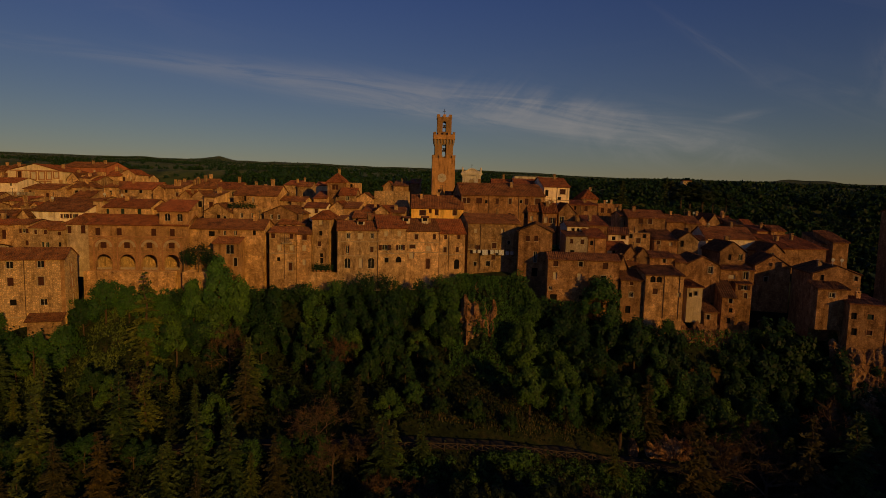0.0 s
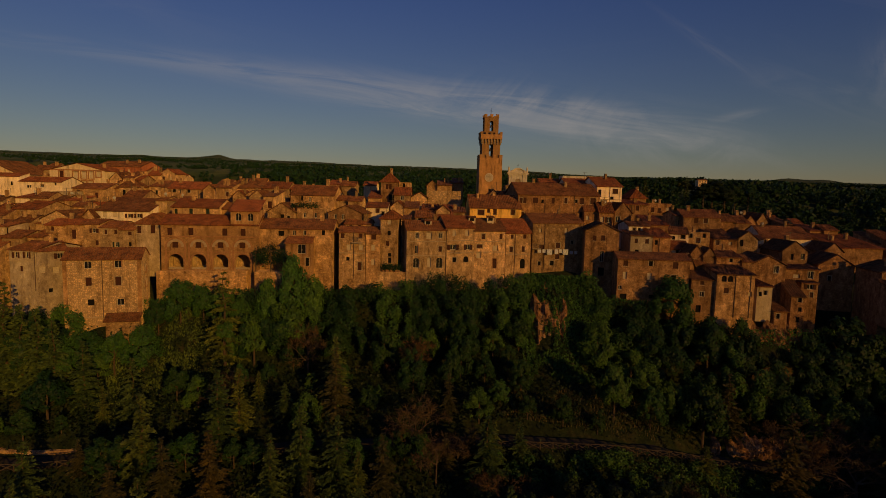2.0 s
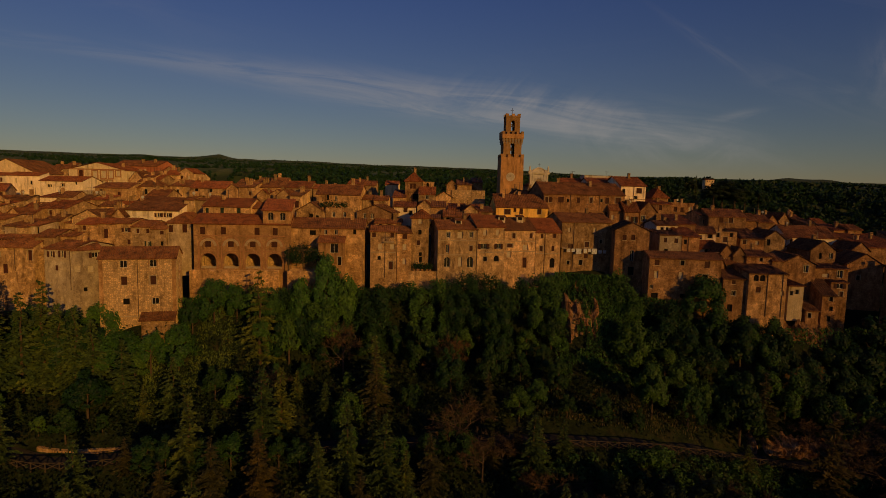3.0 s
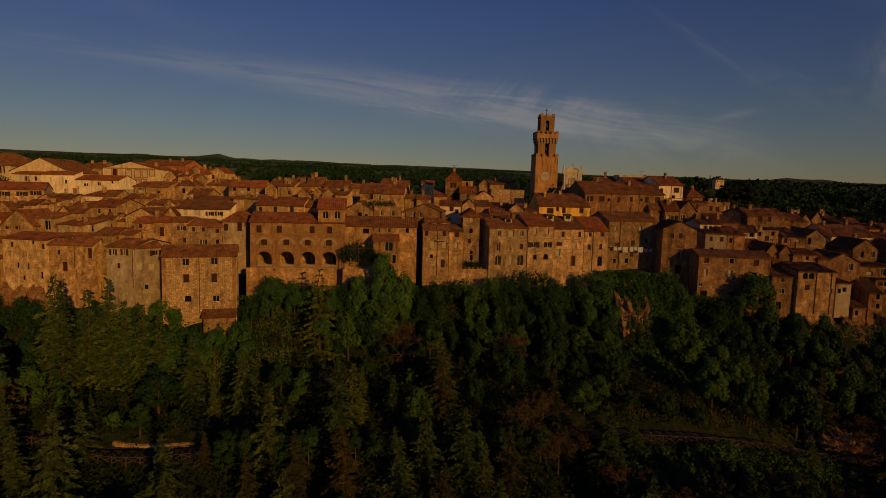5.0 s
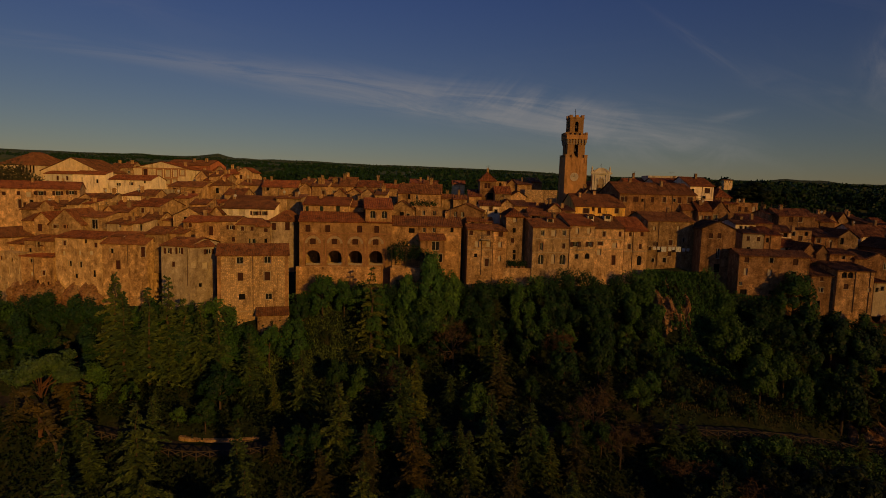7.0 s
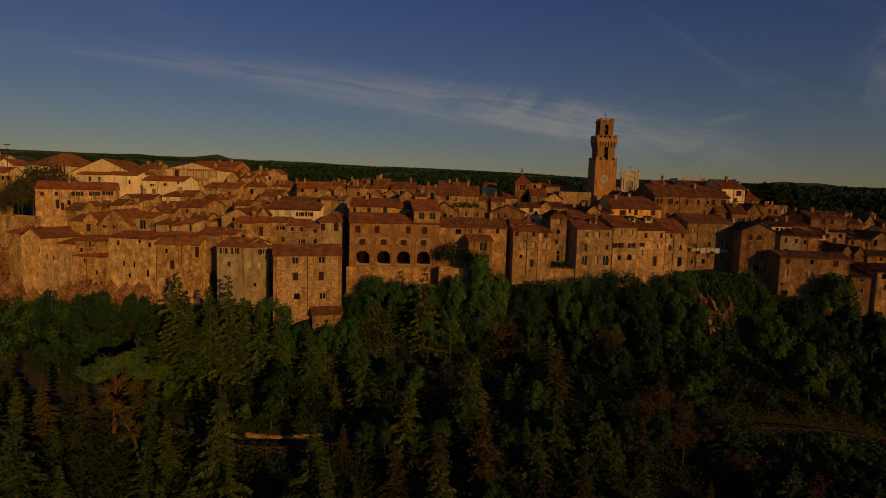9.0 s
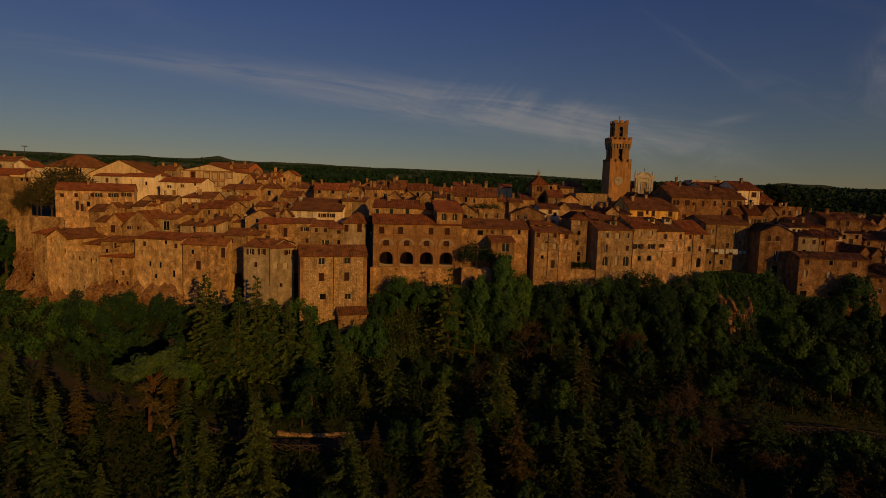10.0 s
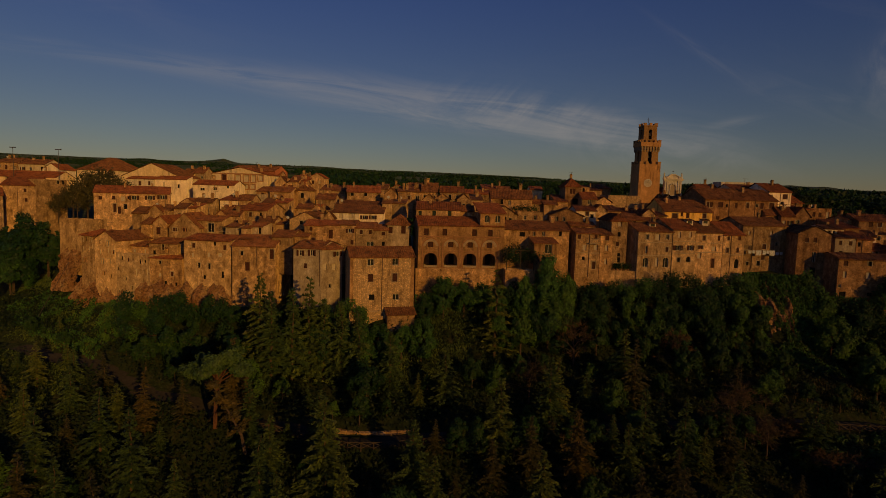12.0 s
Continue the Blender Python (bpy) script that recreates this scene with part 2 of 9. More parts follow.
def plain(name, colour, rough=0.7, metal=0.0, grain=6.0, vary=0.35):
    m, n, l, b = material(name, rough, metal)
    co = n.new("ShaderNodeTexCoord").outputs["Object"]
    f = tex_noise(n, l, co, grain, 5, 0.65)
    g = tex_noise(n, l, co, grain * 0.13, 3, 0.5)
    col = ramp_of(n, l, f, ((0.3, dim(colour, 1 - vary)), (0.7, dim(colour, 1 + vary * 0.5))))
    col = mix_of(n, l, 0.6, col, ramp_of(n, l, g, ((0.35, (0.7, 0.7, 0.7)), (0.65, (1.1, 1.1, 1.1)))), "MULTIPLY")
    l.new(col, b.inputs["Base Color"])
    bump_of(n, l, b, f, 0.3, 0.02)
    return m


GLASS = plain("window_glass", (0.014, 0.012, 0.011), 0.3, 0.0, 1.0, 0.2)
# near black: the darkness of unlit rooms and hollows as a colour
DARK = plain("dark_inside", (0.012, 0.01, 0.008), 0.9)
SHUT_BROWN = plain("brown_shutter", (0.085, 0.028, 0.016), 0.7)
SHUT_GREEN = plain("green_shutter", (0.03, 0.05, 0.036), 0.65)
FRAME_WHITE = plain("pale_frame", (0.6, 0.54, 0.45), 0.7)
BLIND = plain("blocked_window", (0.66, 0.55, 0.4), 0.9)
LUNETTE = plain("old_pale_render", (0.5, 0.37, 0.23), 0.9)
STONE_TRIM = plain("stone_trim", (0.5, 0.38, 0.24), 0.9)
SURROUND = plain("pale_stone_frame", (0.46, 0.36, 0.23), 0.9)
BRICK_TRIM = plain("brick_trim", (0.44, 0.22, 0.1), 0.9)
METAL = plain("dull_iron", (0.12, 0.1, 0.09), 0.5, 0.6)
PIPE = plain("copper_pipe", (0.16, 0.1, 0.07), 0.6, 0.3)
CLOTH = plain("white_cloth", (0.75, 0.73, 0.7), 0.9)
WOOD = plain("grey_timber", (0.085, 0.062, 0.042), 0.85)
PALE_STONE = plain("pale_church_stone", (0.78, 0.7, 0.58), 0.85)


def leaf_material(name, colour, spread=0.35):
    """Leaves that differ a little one by one, more from bough to bough and from plant to plant."""
    m, n, l, b = material(name, 0.6)
    isl = n.new("ShaderNodeNewGeometry").outputs["Random Per Island"]
    co = n.new("ShaderNodeTexCoord").outputs["Object"]
    col = ramp_of(n, l, isl, ((0.0, dim(colour, 1 - spread)), (0.55, colour), (1.0, (colour[0] * (1.15 + spread), colour[1] * (1.08 + spread), colour[2] * (1 + spread)))))
    lump = ramp_of(n, l, tex_noise(n, l, co, 0.55, 4, 0.6), ((0.34, (0.5, 0.58, 0.6)), (0.5, (0.95, 0.97, 0.95)), (0.68, (1.45, 1.28, 1.0))))
    col = mix_of(n, l, 1.0, col, lump, "MULTIPLY")
    info = n.new("ShaderNodeObjectInfo").outputs["Random"]
    col = mix_of(n, l, 1.0, col, ramp_of(n, l, info, ((0.0, (0.62, 0.72, 0.75)), (0.4, (0.95, 1, 1)), (0.75, (1.15, 1.08, 0.9)), (1.0, (1.5, 1.2, 0.8)))), "MULTIPLY")
    l.new(col, b.inputs["Base Color"])
    b.inputs["Specular IOR Level"].default_value = 0.25
    return m


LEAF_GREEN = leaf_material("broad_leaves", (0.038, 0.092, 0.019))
# brighter than the other ivy: full sun is put into the leaf colour
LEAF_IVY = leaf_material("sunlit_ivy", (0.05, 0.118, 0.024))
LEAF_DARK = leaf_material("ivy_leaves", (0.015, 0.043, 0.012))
# ivy green taken near black: deep shade under the wood put into the colour
LEAF_SHADE = leaf_material("shaded_leaves", (0.012, 0.024, 0.007))
NEEDLE = leaf_material("conifer_needles", (0.054, 0.08, 0.023), 0.5)
NEEDLE_BROWN = leaf_material("dry_conifer_needles", (0.05, 0.046, 0.02), 0.45)
TWIG = leaf_material("bare_twigs", (0.075, 0.05, 0.03))
DRY_GRASS = leaf_material("dry_grass", (0.13, 0.1, 0.042))
PINE = leaf_material("pine_needles", (0.05, 0.088, 0.03))
LEAF_OLIVE = leaf_material("olive_leaves", (0.07, 0.062, 0.023))
GRASS = leaf_material("slope_grass", (0.08, 0.112, 0.027))
RED_BARK = plain("red_pine_bark", (0.15, 0.068, 0.036), 0.9, 0.0, 8.0, 0.45)
BARK = plain("bark", (0.11, 0.075, 0.05), 0.9, 0.0, 8.0, 0.5)


# ---- building kit ----
def finish(bm, name, mats, smooth=False):
    me = bpy.data.meshes.new(name)
    bm.to_mesh(me)
    bm.free()
    for m in (mats if isinstance(mats, (list, tuple)) else [mats]):
        me.materials.append(m)
    if smooth:
        me.polygons.foreach_set("use_smooth", [True] * len(me.polygons))
    return me


def part(name, bm, mat, parent, label="", m=None):
    """Links a bmesh (or a mesh made before) as one object under a thing or under a part."""
    me = bm if isinstance(bm, bpy.types.Mesh) else finish(bm, name, mat)
    ob = new(name, me)
    ob.parent = parent
    if m is not None:
        ob.matrix_basis = m
    return tagged(ob, label)


def thing(name, m, label, category, group="", kind=""):
    ob = new(name)
    ob.empty_display_size = 0.5
    ob.matrix_basis = m
    return tagged(ob, label, category, group, kind)


def face(bm, pts, mat=0):
    f = bm.faces.new([bm.verts.new(p) for p in pts])
    f.material_index = mat
    return f


def box(bm, x0, x1, y0, y1, z0, z1, mat=0):
    v = [bm.verts.new(p) for p in ((x0, y0, z0), (x1, y0, z0), (x1, y1, z0), (x0, y1, z0),
                                   (x0, y0, z1), (x1, y0, z1), (x1, y1, z1), (x0, y1, z1))]
    for q in ((3, 2, 1, 0), (4, 5, 6, 7), (0, 1, 5, 4), (1, 2, 6, 5), (2, 3, 7, 6), (3, 0, 4, 7)):
        bm.faces.new([v[i] for i in q]).material_index = mat


def tube(bm, a, b, r0, r1, sides=6, mat=0):
    a, b = Vector(a), Vector(b)
    d = (b - a).normalized()
    u = d.orthogonal().normalized()
    w = d.cross(u)
    ring = []
    for p, r in ((a, r0), (b, r1)):
        ring.append([bm.verts.new(p + r * (math.cos(k * math.tau / sides) * u + math.sin(k * math.tau / sides) * w)) for k in range(sides)])
    for k in range(sides):
        bm.faces.new((ring[0][k], ring[0][(k + 1) % sides], ring[1][(k + 1) % sides], ring[1][k])).material_index = mat
    bm.faces.new(ring[1]).material_index = mat
    bm.faces.new(ring[0][::-1]).material_index = mat


def wall_with_openings(bm, length, z0, z1, holes, reveal=0.28, top=None):
    """A wall in the plane y = 0 with openings cut through it. holes: (u, v, w, h, arched), v the sill's height.
    top(u) gives the wall's upper edge above z1 where it is a gable."""
    us = sorted({0.0, length, *(max(0, h[0] - h[2] / 2) for h in holes), *(min(length, h[0] + h[2] / 2) for h in holes)})
    vs = sorted({z0, z1, *(min(max(h[1], z0), z1) for h in holes), *(min(h[1] + h[3], z1) for h in holes)})
    for a, b in zip(us, us[1:]):
        for c, d in zip(vs, vs[1:]):
            if b - a < 1e-4 or d - c < 1e-4:
                continue
            mu, mv = (a + b) / 2, (c + d) / 2
            if any(abs(mu - h[0]) < h[2] / 2 and h[1] < mv < h[1] + h[3] for h in holes):
                continue
            face(bm, ((a, 0, c), (b, 0, c), (b, 0, d), (a, 0, d)))
    for u, v, w, h, arched in holes:
        l, r, t = u - w / 2, u + w / 2, v + h
        R = reveal
        face(bm, ((l, 0, v), (l, R, v), (r, R, v), (r, 0, v))[::-1])
        spring = t - w / 2 if arched else t
        face(bm, ((l, 0, v), (l, 0, spring), (l, R, spring), (l, R, v))[::-1])
        face(bm, ((r, 0, v), (r, R, v), (r, R, spring), (r, 0, spring))[::-1])
        if not arched:
            face(bm, ((l, 0, t), (r, 0, t), (r, R, t), (l, R, t))[::-1])
        else:
            k = 10
            arc = [(u - w / 2 * math.cos(math.pi * i / k), spring + w / 2 * math.sin(math.pi * i / k)) for i in range(k + 1)]
            for (x0, y0), (x1, y1) in zip(arc, arc[1:]):
                face(bm, ((x0, 0, y0), (x1, 0, y1), (x1, 0, t), (x0, 0, t)))
                face(bm, ((x0, 0, y0), (x0, R, y0), (x1, R, y1), (x1, 0, y1)))
    if top:
        k = 12
        for i in range(k):
            a, b = length * i / k, length * (i + 1) / k
            face(bm, ((a, 0, z1), (b, 0, z1), (b, 0, z1 + max(top(b), 1e-3)), (a, 0, z1 + max(top(a), 1e-3))))


def roof_panel(bm, p0, p1, q0, q1, hip0=0.0, hip1=0.0, wave=0.085, step=0.18, thick=0.16, rng=random):
    """Rows of curved tiles running from the ridge q0-q1 down to the eave p0-p1; hips cut it at hip0, hip1 metres in from the ends."""
    p0, p1, q0, q1 = map(Vector, (p0, p1, q0, q1))
    L = (p1 - p0).length
    n = max(4, int(L / step))
    up = (p1 - p0).cross(q0 - p0 + (q1 - p1)).normalized()
    if up.z < 0:
        up = -up
    courses = max(2, min(7, int((q0 - p0).length / 0.9)))
    cols = []
    for i in range(n + 1):
        f = i / n
        u = f * L
        s = min(1.0, u / hip0 if hip0 > 0.01 else 1.0, (L - u) / hip1 if hip1 > 0.01 else 1.0)
        a = p0.lerp(p1, f)
        # the slope line straight up from the eave
        g = q0 - p0 if hip0 <= 0.01 else None
        if g is None:
            along = (p1 - p0).normalized()
            g = q0 - p0 - along * along.dot(q0 - p0)
        lift = wave if i % 2 else 0.0
        line = []
        for c in range(courses + 1):
            k = c / courses * max(s, 0.02)
            line.append(a + g * k + up * (lift * (1 if i % 2 else 0) + rng.uniform(-0.03, 0.03)))
        cols.append(([bm.verts.new(v) for v in line], bm.verts.new(a - up * thick)))
    for (A, la), (B, lb) in zip(cols, cols[1:]):
        for c in range(courses):
            bm.faces.new((A[c], B[c], B[c + 1], A[c + 1]))
        bm.faces.new((la, lb, B[0], A[0]))
    # underside
    for (A, la), (B, lb) in zip(cols[::4], cols[4::4]):
        bm.faces.new((A[-1], B[-1], lb, la))


WINDOW_CACHE = {}


def window_mesh(w, h, look_, arched=False):
    key = (round(w, 1), round(h, 1), look_, arched)
    if key in WINDOW_CACHE:
        return WINDOW_CACHE[key]
    w, h = key[0], key[1]
    parts = []
    bm = bmesh.new()
    if arched:
        k = 10
        ring = [(-w / 2, 0), (w / 2, 0)] + [(w / 2 * math.cos(math.pi * i / k), h - w / 2 + w / 2 * math.sin(math.pi * i / k)) for i in range(k + 1)]
        face(bm, [(x, 0, z) for x, z in ring])
    else:
        face(bm, ((-w / 2, 0, 0), (w / 2, 0, 0), (w / 2, 0, h), (-w / 2, 0, h)))
    # a dark look has no room behind it, its gloom is the pane's colour
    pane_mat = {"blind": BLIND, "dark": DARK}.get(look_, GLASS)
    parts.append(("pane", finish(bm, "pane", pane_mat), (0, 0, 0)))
    if look_ in ("glass", "brown", "green"):
        bm = bmesh.new()
        t = 0.07
        for x0, x1, z0, z1 in ((-w / 2, -w / 2 + t, 0, h), (w / 2 - t, w / 2, 0, h), (-w / 2 + t, w / 2 - t, 0, t), (-w / 2 + t, w / 2 - t, h - t, h), (-t / 2, t / 2, t, h - t)):
            if arched and z0 >= h - t:
                continue
            z1 = min(z1, h - w / 2 * 0.9) if arched and x0 in (-w / 2, w / 2 - t) else z1
            box(bm, x0, x1, -0.05, -0.005, z0, z1)
        parts.append(("frame", finish(bm, "frame", FRAME_WHITE), (0, 0, 0)))
    shut = {"brown": SHUT_BROWN, "green": SHUT_GREEN, "closed": SHUT_BROWN, "closedgreen": SHUT_GREEN, "door": SHUT_BROWN}.get(look_)
    if shut:
        bm = bmesh.new()
        hw = w / 2
        wide = hw - 0.02
        k = max(3, int(h / 0.16))
        line = [(0.0, 0.0), (-0.05, 0.0)]
        for i in range(k):
            z = h * (i + 0.2) / k
            line += [(-0.05, z), (-0.08, z + 0.02), (-0.05, z + h / k * 0.6)]
        line += [(-0.05, h), (0.0, h)]
        left = [bm.verts.new((-wide / 2, a, b)) for a, b in line]
        right = [bm.verts.new((wide / 2, a, b)) for a, b in line]
        for i in range(len(line) - 1):
            bm.faces.new((left[i], right[i], right[i + 1], left[i + 1]))
        bm.faces.new(left)
        bm.faces.new(right[::-1])
        me = finish(bm, "shutter", shut)
        closed = look_.startswith("closed") or look_ == "door"
        for sgn in (-1, 1):
            x = sgn * (hw / 2) if closed else sgn * (hw + hw / 2 + 0.02)
            parts.append(("door_leaf" if look_ == "door" else "shutter", me, (x, -0.06 if closed else -0.31, 0)))
    WINDOW_CACHE[key] = parts
    return parts


def add_window(house, u, v, w, h, look_, arched=False, depth=0.26, m=None):
    name = "door" if look_ == "door" else "window"
    pieces = window_mesh(w, h, look_, arched)
    base = (m or Matrix()) @ pose(u, depth, v)
    ob = part(name, pieces[0][1], None, house, "", base)
    for nm, me, off in pieces[1:]:
        part(nm, me, None, ob, "", Matrix.Translation(off))
    return ob


SILL_CACHE = {}


def add_sill(win, w):
    key = round(w, 1)
    if key not in SILL_CACHE:
        bm = bmesh.new()
        box(bm, -key / 2 - 0.1, key / 2 + 0.1, -0.36, -0.02, -0.09, -0.004)
        SILL_CACHE[key] = finish(bm, "sill", STONE_TRIM)
    part("sill", SILL_CACHE[key], None, win)


SURROUND_CACHE = {}


def add_surround(win, w, h, pale=True):
    """A flat stone frame round an opening, a little proud of the wall."""
    key = (round(w, 1), round(h, 1), pale)
    if key not in SURROUND_CACHE:
        w, h = key[0], key[1]
        bm = bmesh.new()
        t = 0.14
        for x0, x1, z0, z1 in ((-w / 2 - t, -w / 2, -0.004, h), (w / 2, w / 2 + t, -0.004, h), (-w / 2 - t, w / 2 + t, h, h + t)):
            box(bm, x0, x1, -0.31, -0.263, z0, z1)
        SURROUND_CACHE[key] = finish(bm, "surround", SURROUND if pale else BRICK_TRIM)
    part("surround", SURROUND_CACHE[key], None, win)


def add_chimney(house, x, y, z, h=1.1, w=0.55, pot=True):
    bm = bmesh.new()
    box(bm, -w / 2, w / 2, -w / 2, w / 2, -0.8, h)
    box(bm, -w / 2 - 0.08, w / 2 + 0.08, -w / 2 - 0.08, w / 2 + 0.08, h, h + 0.1)
    if pot:
        for sx in (-1, 1):
            box(bm, sx * w * 0.3 - 0.07, sx * w * 0.3 + 0.07, -w / 2, w / 2, h + 0.1, h + 0.35)
        box(bm, -w / 2 - 0.06, w / 2 + 0.06, -w / 2 - 0.06, w / 2 + 0.06, h + 0.35, h + 0.43)
    return part("chimney", bm, WALL["tufa"], house, "", pose(x, y, z))


LOOKS = ("closed", "closed", "dark", "brown", "glass", "blind")


def house(x0, y0, x1, y1, zb, ze, depth, roof="front", rise=1.8, wall="tufa", tiles="old", wins=(), label="old tufa stone house with a tiled roof",
          seed=1, auto=None, chim=1, skirt=4.0, over=0.35, group="town houses", pipes=(), strings=()):
    """A house whose front runs from (x0, y0) to (x1, y1), from the foot zb to the eave ze, reaching back by depth.
    roof: front (ridge along the front), mono (one slope down to the front), gable (gable to the front), hip, flat, back (slope away).
    wins: (u, v, w, h, look) from the front's left end and the foot; auto: (rows, columns) of plain windows."""
    rng = random.Random(seed * 7919 + int(abs(x0) * 10) + int(abs(y0) * 10))
    L = math.hypot(x1 - x0, y1 - y0)
    m = pose(x0, y0, zb, 0, 0, math.degrees(math.atan2(y1 - y0, x1 - x0)))
    ob = thing("house", m, label, "house", group)
    H = ze - zb
    wins = list(wins)
    if auto:
        rows, cols = auto
        for r in range(rows):
            for c in range(cols):
                if rng.random() < 0.16:
                    continue
                ww, hh = rng.choice(((0.8, 1.2), (0.9, 1.3), (0.7, 1.0), (0.9, 1.5)))
                u = L * (c + 0.5 + rng.uniform(-0.14, 0.14)) / cols
                v = H - 1.0 - hh - r * 2.9 + rng.uniform(-0.15, 0.1)
                if v > 0.4:
                    wins.append((u, v, ww, hh, rng.choice(LOOKS)))
    wins = [(u, min(v, H - 0.2 - h), w, h, k) for u, v, w, h, k in wins]
    holes = []
    for u, v, w, h, k in wins:
        arched = k.startswith("arch_")
        holes.append((u, v, w, h, arched))
    bm = bmesh.new()
    gab = (lambda u: rise * (1 - abs(2 * u / L - 1))) if roof == "gable" else None
    wall_with_openings(bm, L, -skirt, H, [h for h in holes if h[1] + h[3] < H and h[0] - h[2] / 2 > 0.05 and h[0] + h[2] / 2 < L - 0.05], top=gab)
    D = depth
    back = H + rise if roof == "mono" else H
    front = H
    if roof == "back":
        back = H - rise
    def side_pts(x):
        pts = [(x, 0, -skirt), (x, D, -skirt), (x, D, back)]
        if roof == "front":
            pts.append((x, D / 2, H + rise))
        pts.append((x, 0, front))
        return pts
    face(bm, side_pts(0)[::-1])
    face(bm, side_pts(L))
    rear = [(0, D, -skirt), (L, D, -skirt), (L, D, back), (0, D, back)]
    if roof == "gable":
        rear.insert(3, (L / 2, D, H + rise))
    face(bm, rear[::-1])
    if roof == "flat":
        face(bm, ((0, 0, H - 0.3), (L, 0, H - 0.3), (L, D, H - 0.3), (0, D, H - 0.3)))
    bmesh.ops.remove_doubles(bm, verts=bm.verts, dist=0.0005)
    bmesh.ops.recalc_face_normals(bm, faces=bm.faces)
    part("wall", bm, WALL[wall], ob)
    o, e = over, 0.2
    if roof != "flat":
        bm = bmesh.new()
        z = H + 0.12
        if roof == "front":
            k = rise / (D / 2) * o
            roof_panel(bm, (-e, -o, z - k), (L + e, -o, z - k), (-e, D / 2, z + rise), (L + e, D / 2, z + rise), rng=rng)
            roof_panel(bm, (L + e, D + o, z - k), (-e, D + o, z - k), (L + e, D / 2, z + rise), (-e, D / 2, z + rise), rng=rng)
        elif roof == "mono":
            k = rise / D * o
            roof_panel(bm, (-e, -o, z - k), (L + e, -o, z - k), (-e, D + e, z + rise), (L + e, D + e, z + rise), rng=rng)
        elif roof == "back":
            k = rise / D * o
            roof_panel(bm, (L + e, D + o, z - rise - k), (-e, D + o, z - rise - k), (L + e, -o, z + k), (-e, -o, z + k), rng=rng)
        elif roof == "gable":
            k = rise / (L / 2) * o
            roof_panel(bm, (-o, D + e, z - k), (-o, -e, z - k), (L / 2, D + e, z + rise), (L / 2, -e, z + rise), rng=rng)
            roof_panel(bm, (L + o, -e, z - k), (L + o, D + e, z - k), (L / 2, -e, z + rise), (L / 2, D + e, z + rise), rng=rng)
        elif roof == "hip":
            hp = min(L / 2, D / 2)
            k = rise / hp * o
            c = [(-o, -o, z - k), (L + o, -o, z - k), (L + o, D + o, z - k), (-o, D + o, z - k)]
            if L >= D:
                r0, r1 = (hp, D / 2, z + rise), (L - hp, D / 2, z + rise)
                roof_panel(bm, c[0], c[1], r0, r1, hp + o, hp + o, rng=rng)
                roof_panel(bm, c[2], c[3], r1, r0, hp + o, hp + o, rng=rng)
                roof_panel(bm, c[1], c[2], r1, r1, hp + o, hp + o, rng=rng)
                roof_panel(bm, c[3], c[0], r0, r0, hp + o, hp + o, rng=rng)
            else:
                r0, r1 = (L / 2, hp, z + rise), (L / 2, D - hp, z + rise)
                roof_panel(bm, c[0], c[1], r0, r0, hp + o, hp + o, rng=rng)
                roof_panel(bm, c[2], c[3], r1, r1, hp + o, hp + o, rng=rng)
                roof_panel(bm, c[1], c[2], r0, r1, hp + o, hp + o, rng=rng)
                roof_panel(bm, c[3], c[0], r1, r0, hp + o, hp + o, rng=rng)
        part("roof", bm, ROOF[tiles], ob)
    for u, v, w, h, k in wins:
        arched = k.startswith("arch_")
        if v + h >= H or u - w / 2 < 0.05 or u + w / 2 > L - 0.05:
            continue
        win = add_window(ob, u, v, w, h, k.replace("arch_", ""), arched)
        if k in ("closed", "brown", "glass", "green") and rng.random() < 0.6:
            add_sill(win, w)
        if k in ("closed", "dark", "glass", "closedgreen", "door") and rng.random() < 0.55:
            add_surround(win, w, h, rng.random() < 0.75)
    for i in range(chim):
        u = L * rng.uniform(0.15, 0.85)
        y = D * rng.uniform(0.3, 0.6)
        if roof == "front":
            zc = H + rise * (1 - abs(2 * y / D - 1))
        elif roof == "mono":
            zc = H + rise * y / D
        elif roof == "gable":
            zc = H + rise * (1 - abs(2 * u / L - 1))
        elif roof == "hip":
            zc = H + rise * min(1, 2 * min(u, L - u, y, D - y) / min(L, D))
        else:
            zc = H - 0.2
        add_chimney(ob, u, y, zc, rng.uniform(0.7, 1.3), rng.uniform(0.45, 0.7), rng.random() < 0.6)
    for v in strings:
        bm = bmesh.new()
        box(bm, 0.06, L - 0.06, -0.1, -0.003, v, v + 0.16)
        part("string_course", bm, STONE_TRIM, ob)
    for u in pipes:
        bm = bmesh.new()
        tube(bm, (u, -0.1, H - 0.1), (u, -0.1, 0.5), 0.06, 0.06, 6)
        tube(bm, (u, -0.1, H - 0.1), (u, -0.4, H + 0.02), 0.06, 0.06, 6)
        part("downpipe", bm, PIPE, ob)
    return ob


# ---- ground ----
def along(table, x):
    if x <= table[0][0]:
        return table[0][1]
    for (a, va), (b, vb) in zip(table, table[1:]):
        if x <= b:
            f = (x - a) / (b - a)
            f = f * f * (3 - 2 * f)
            return va + (vb - va) * f
    return table[-1][1]


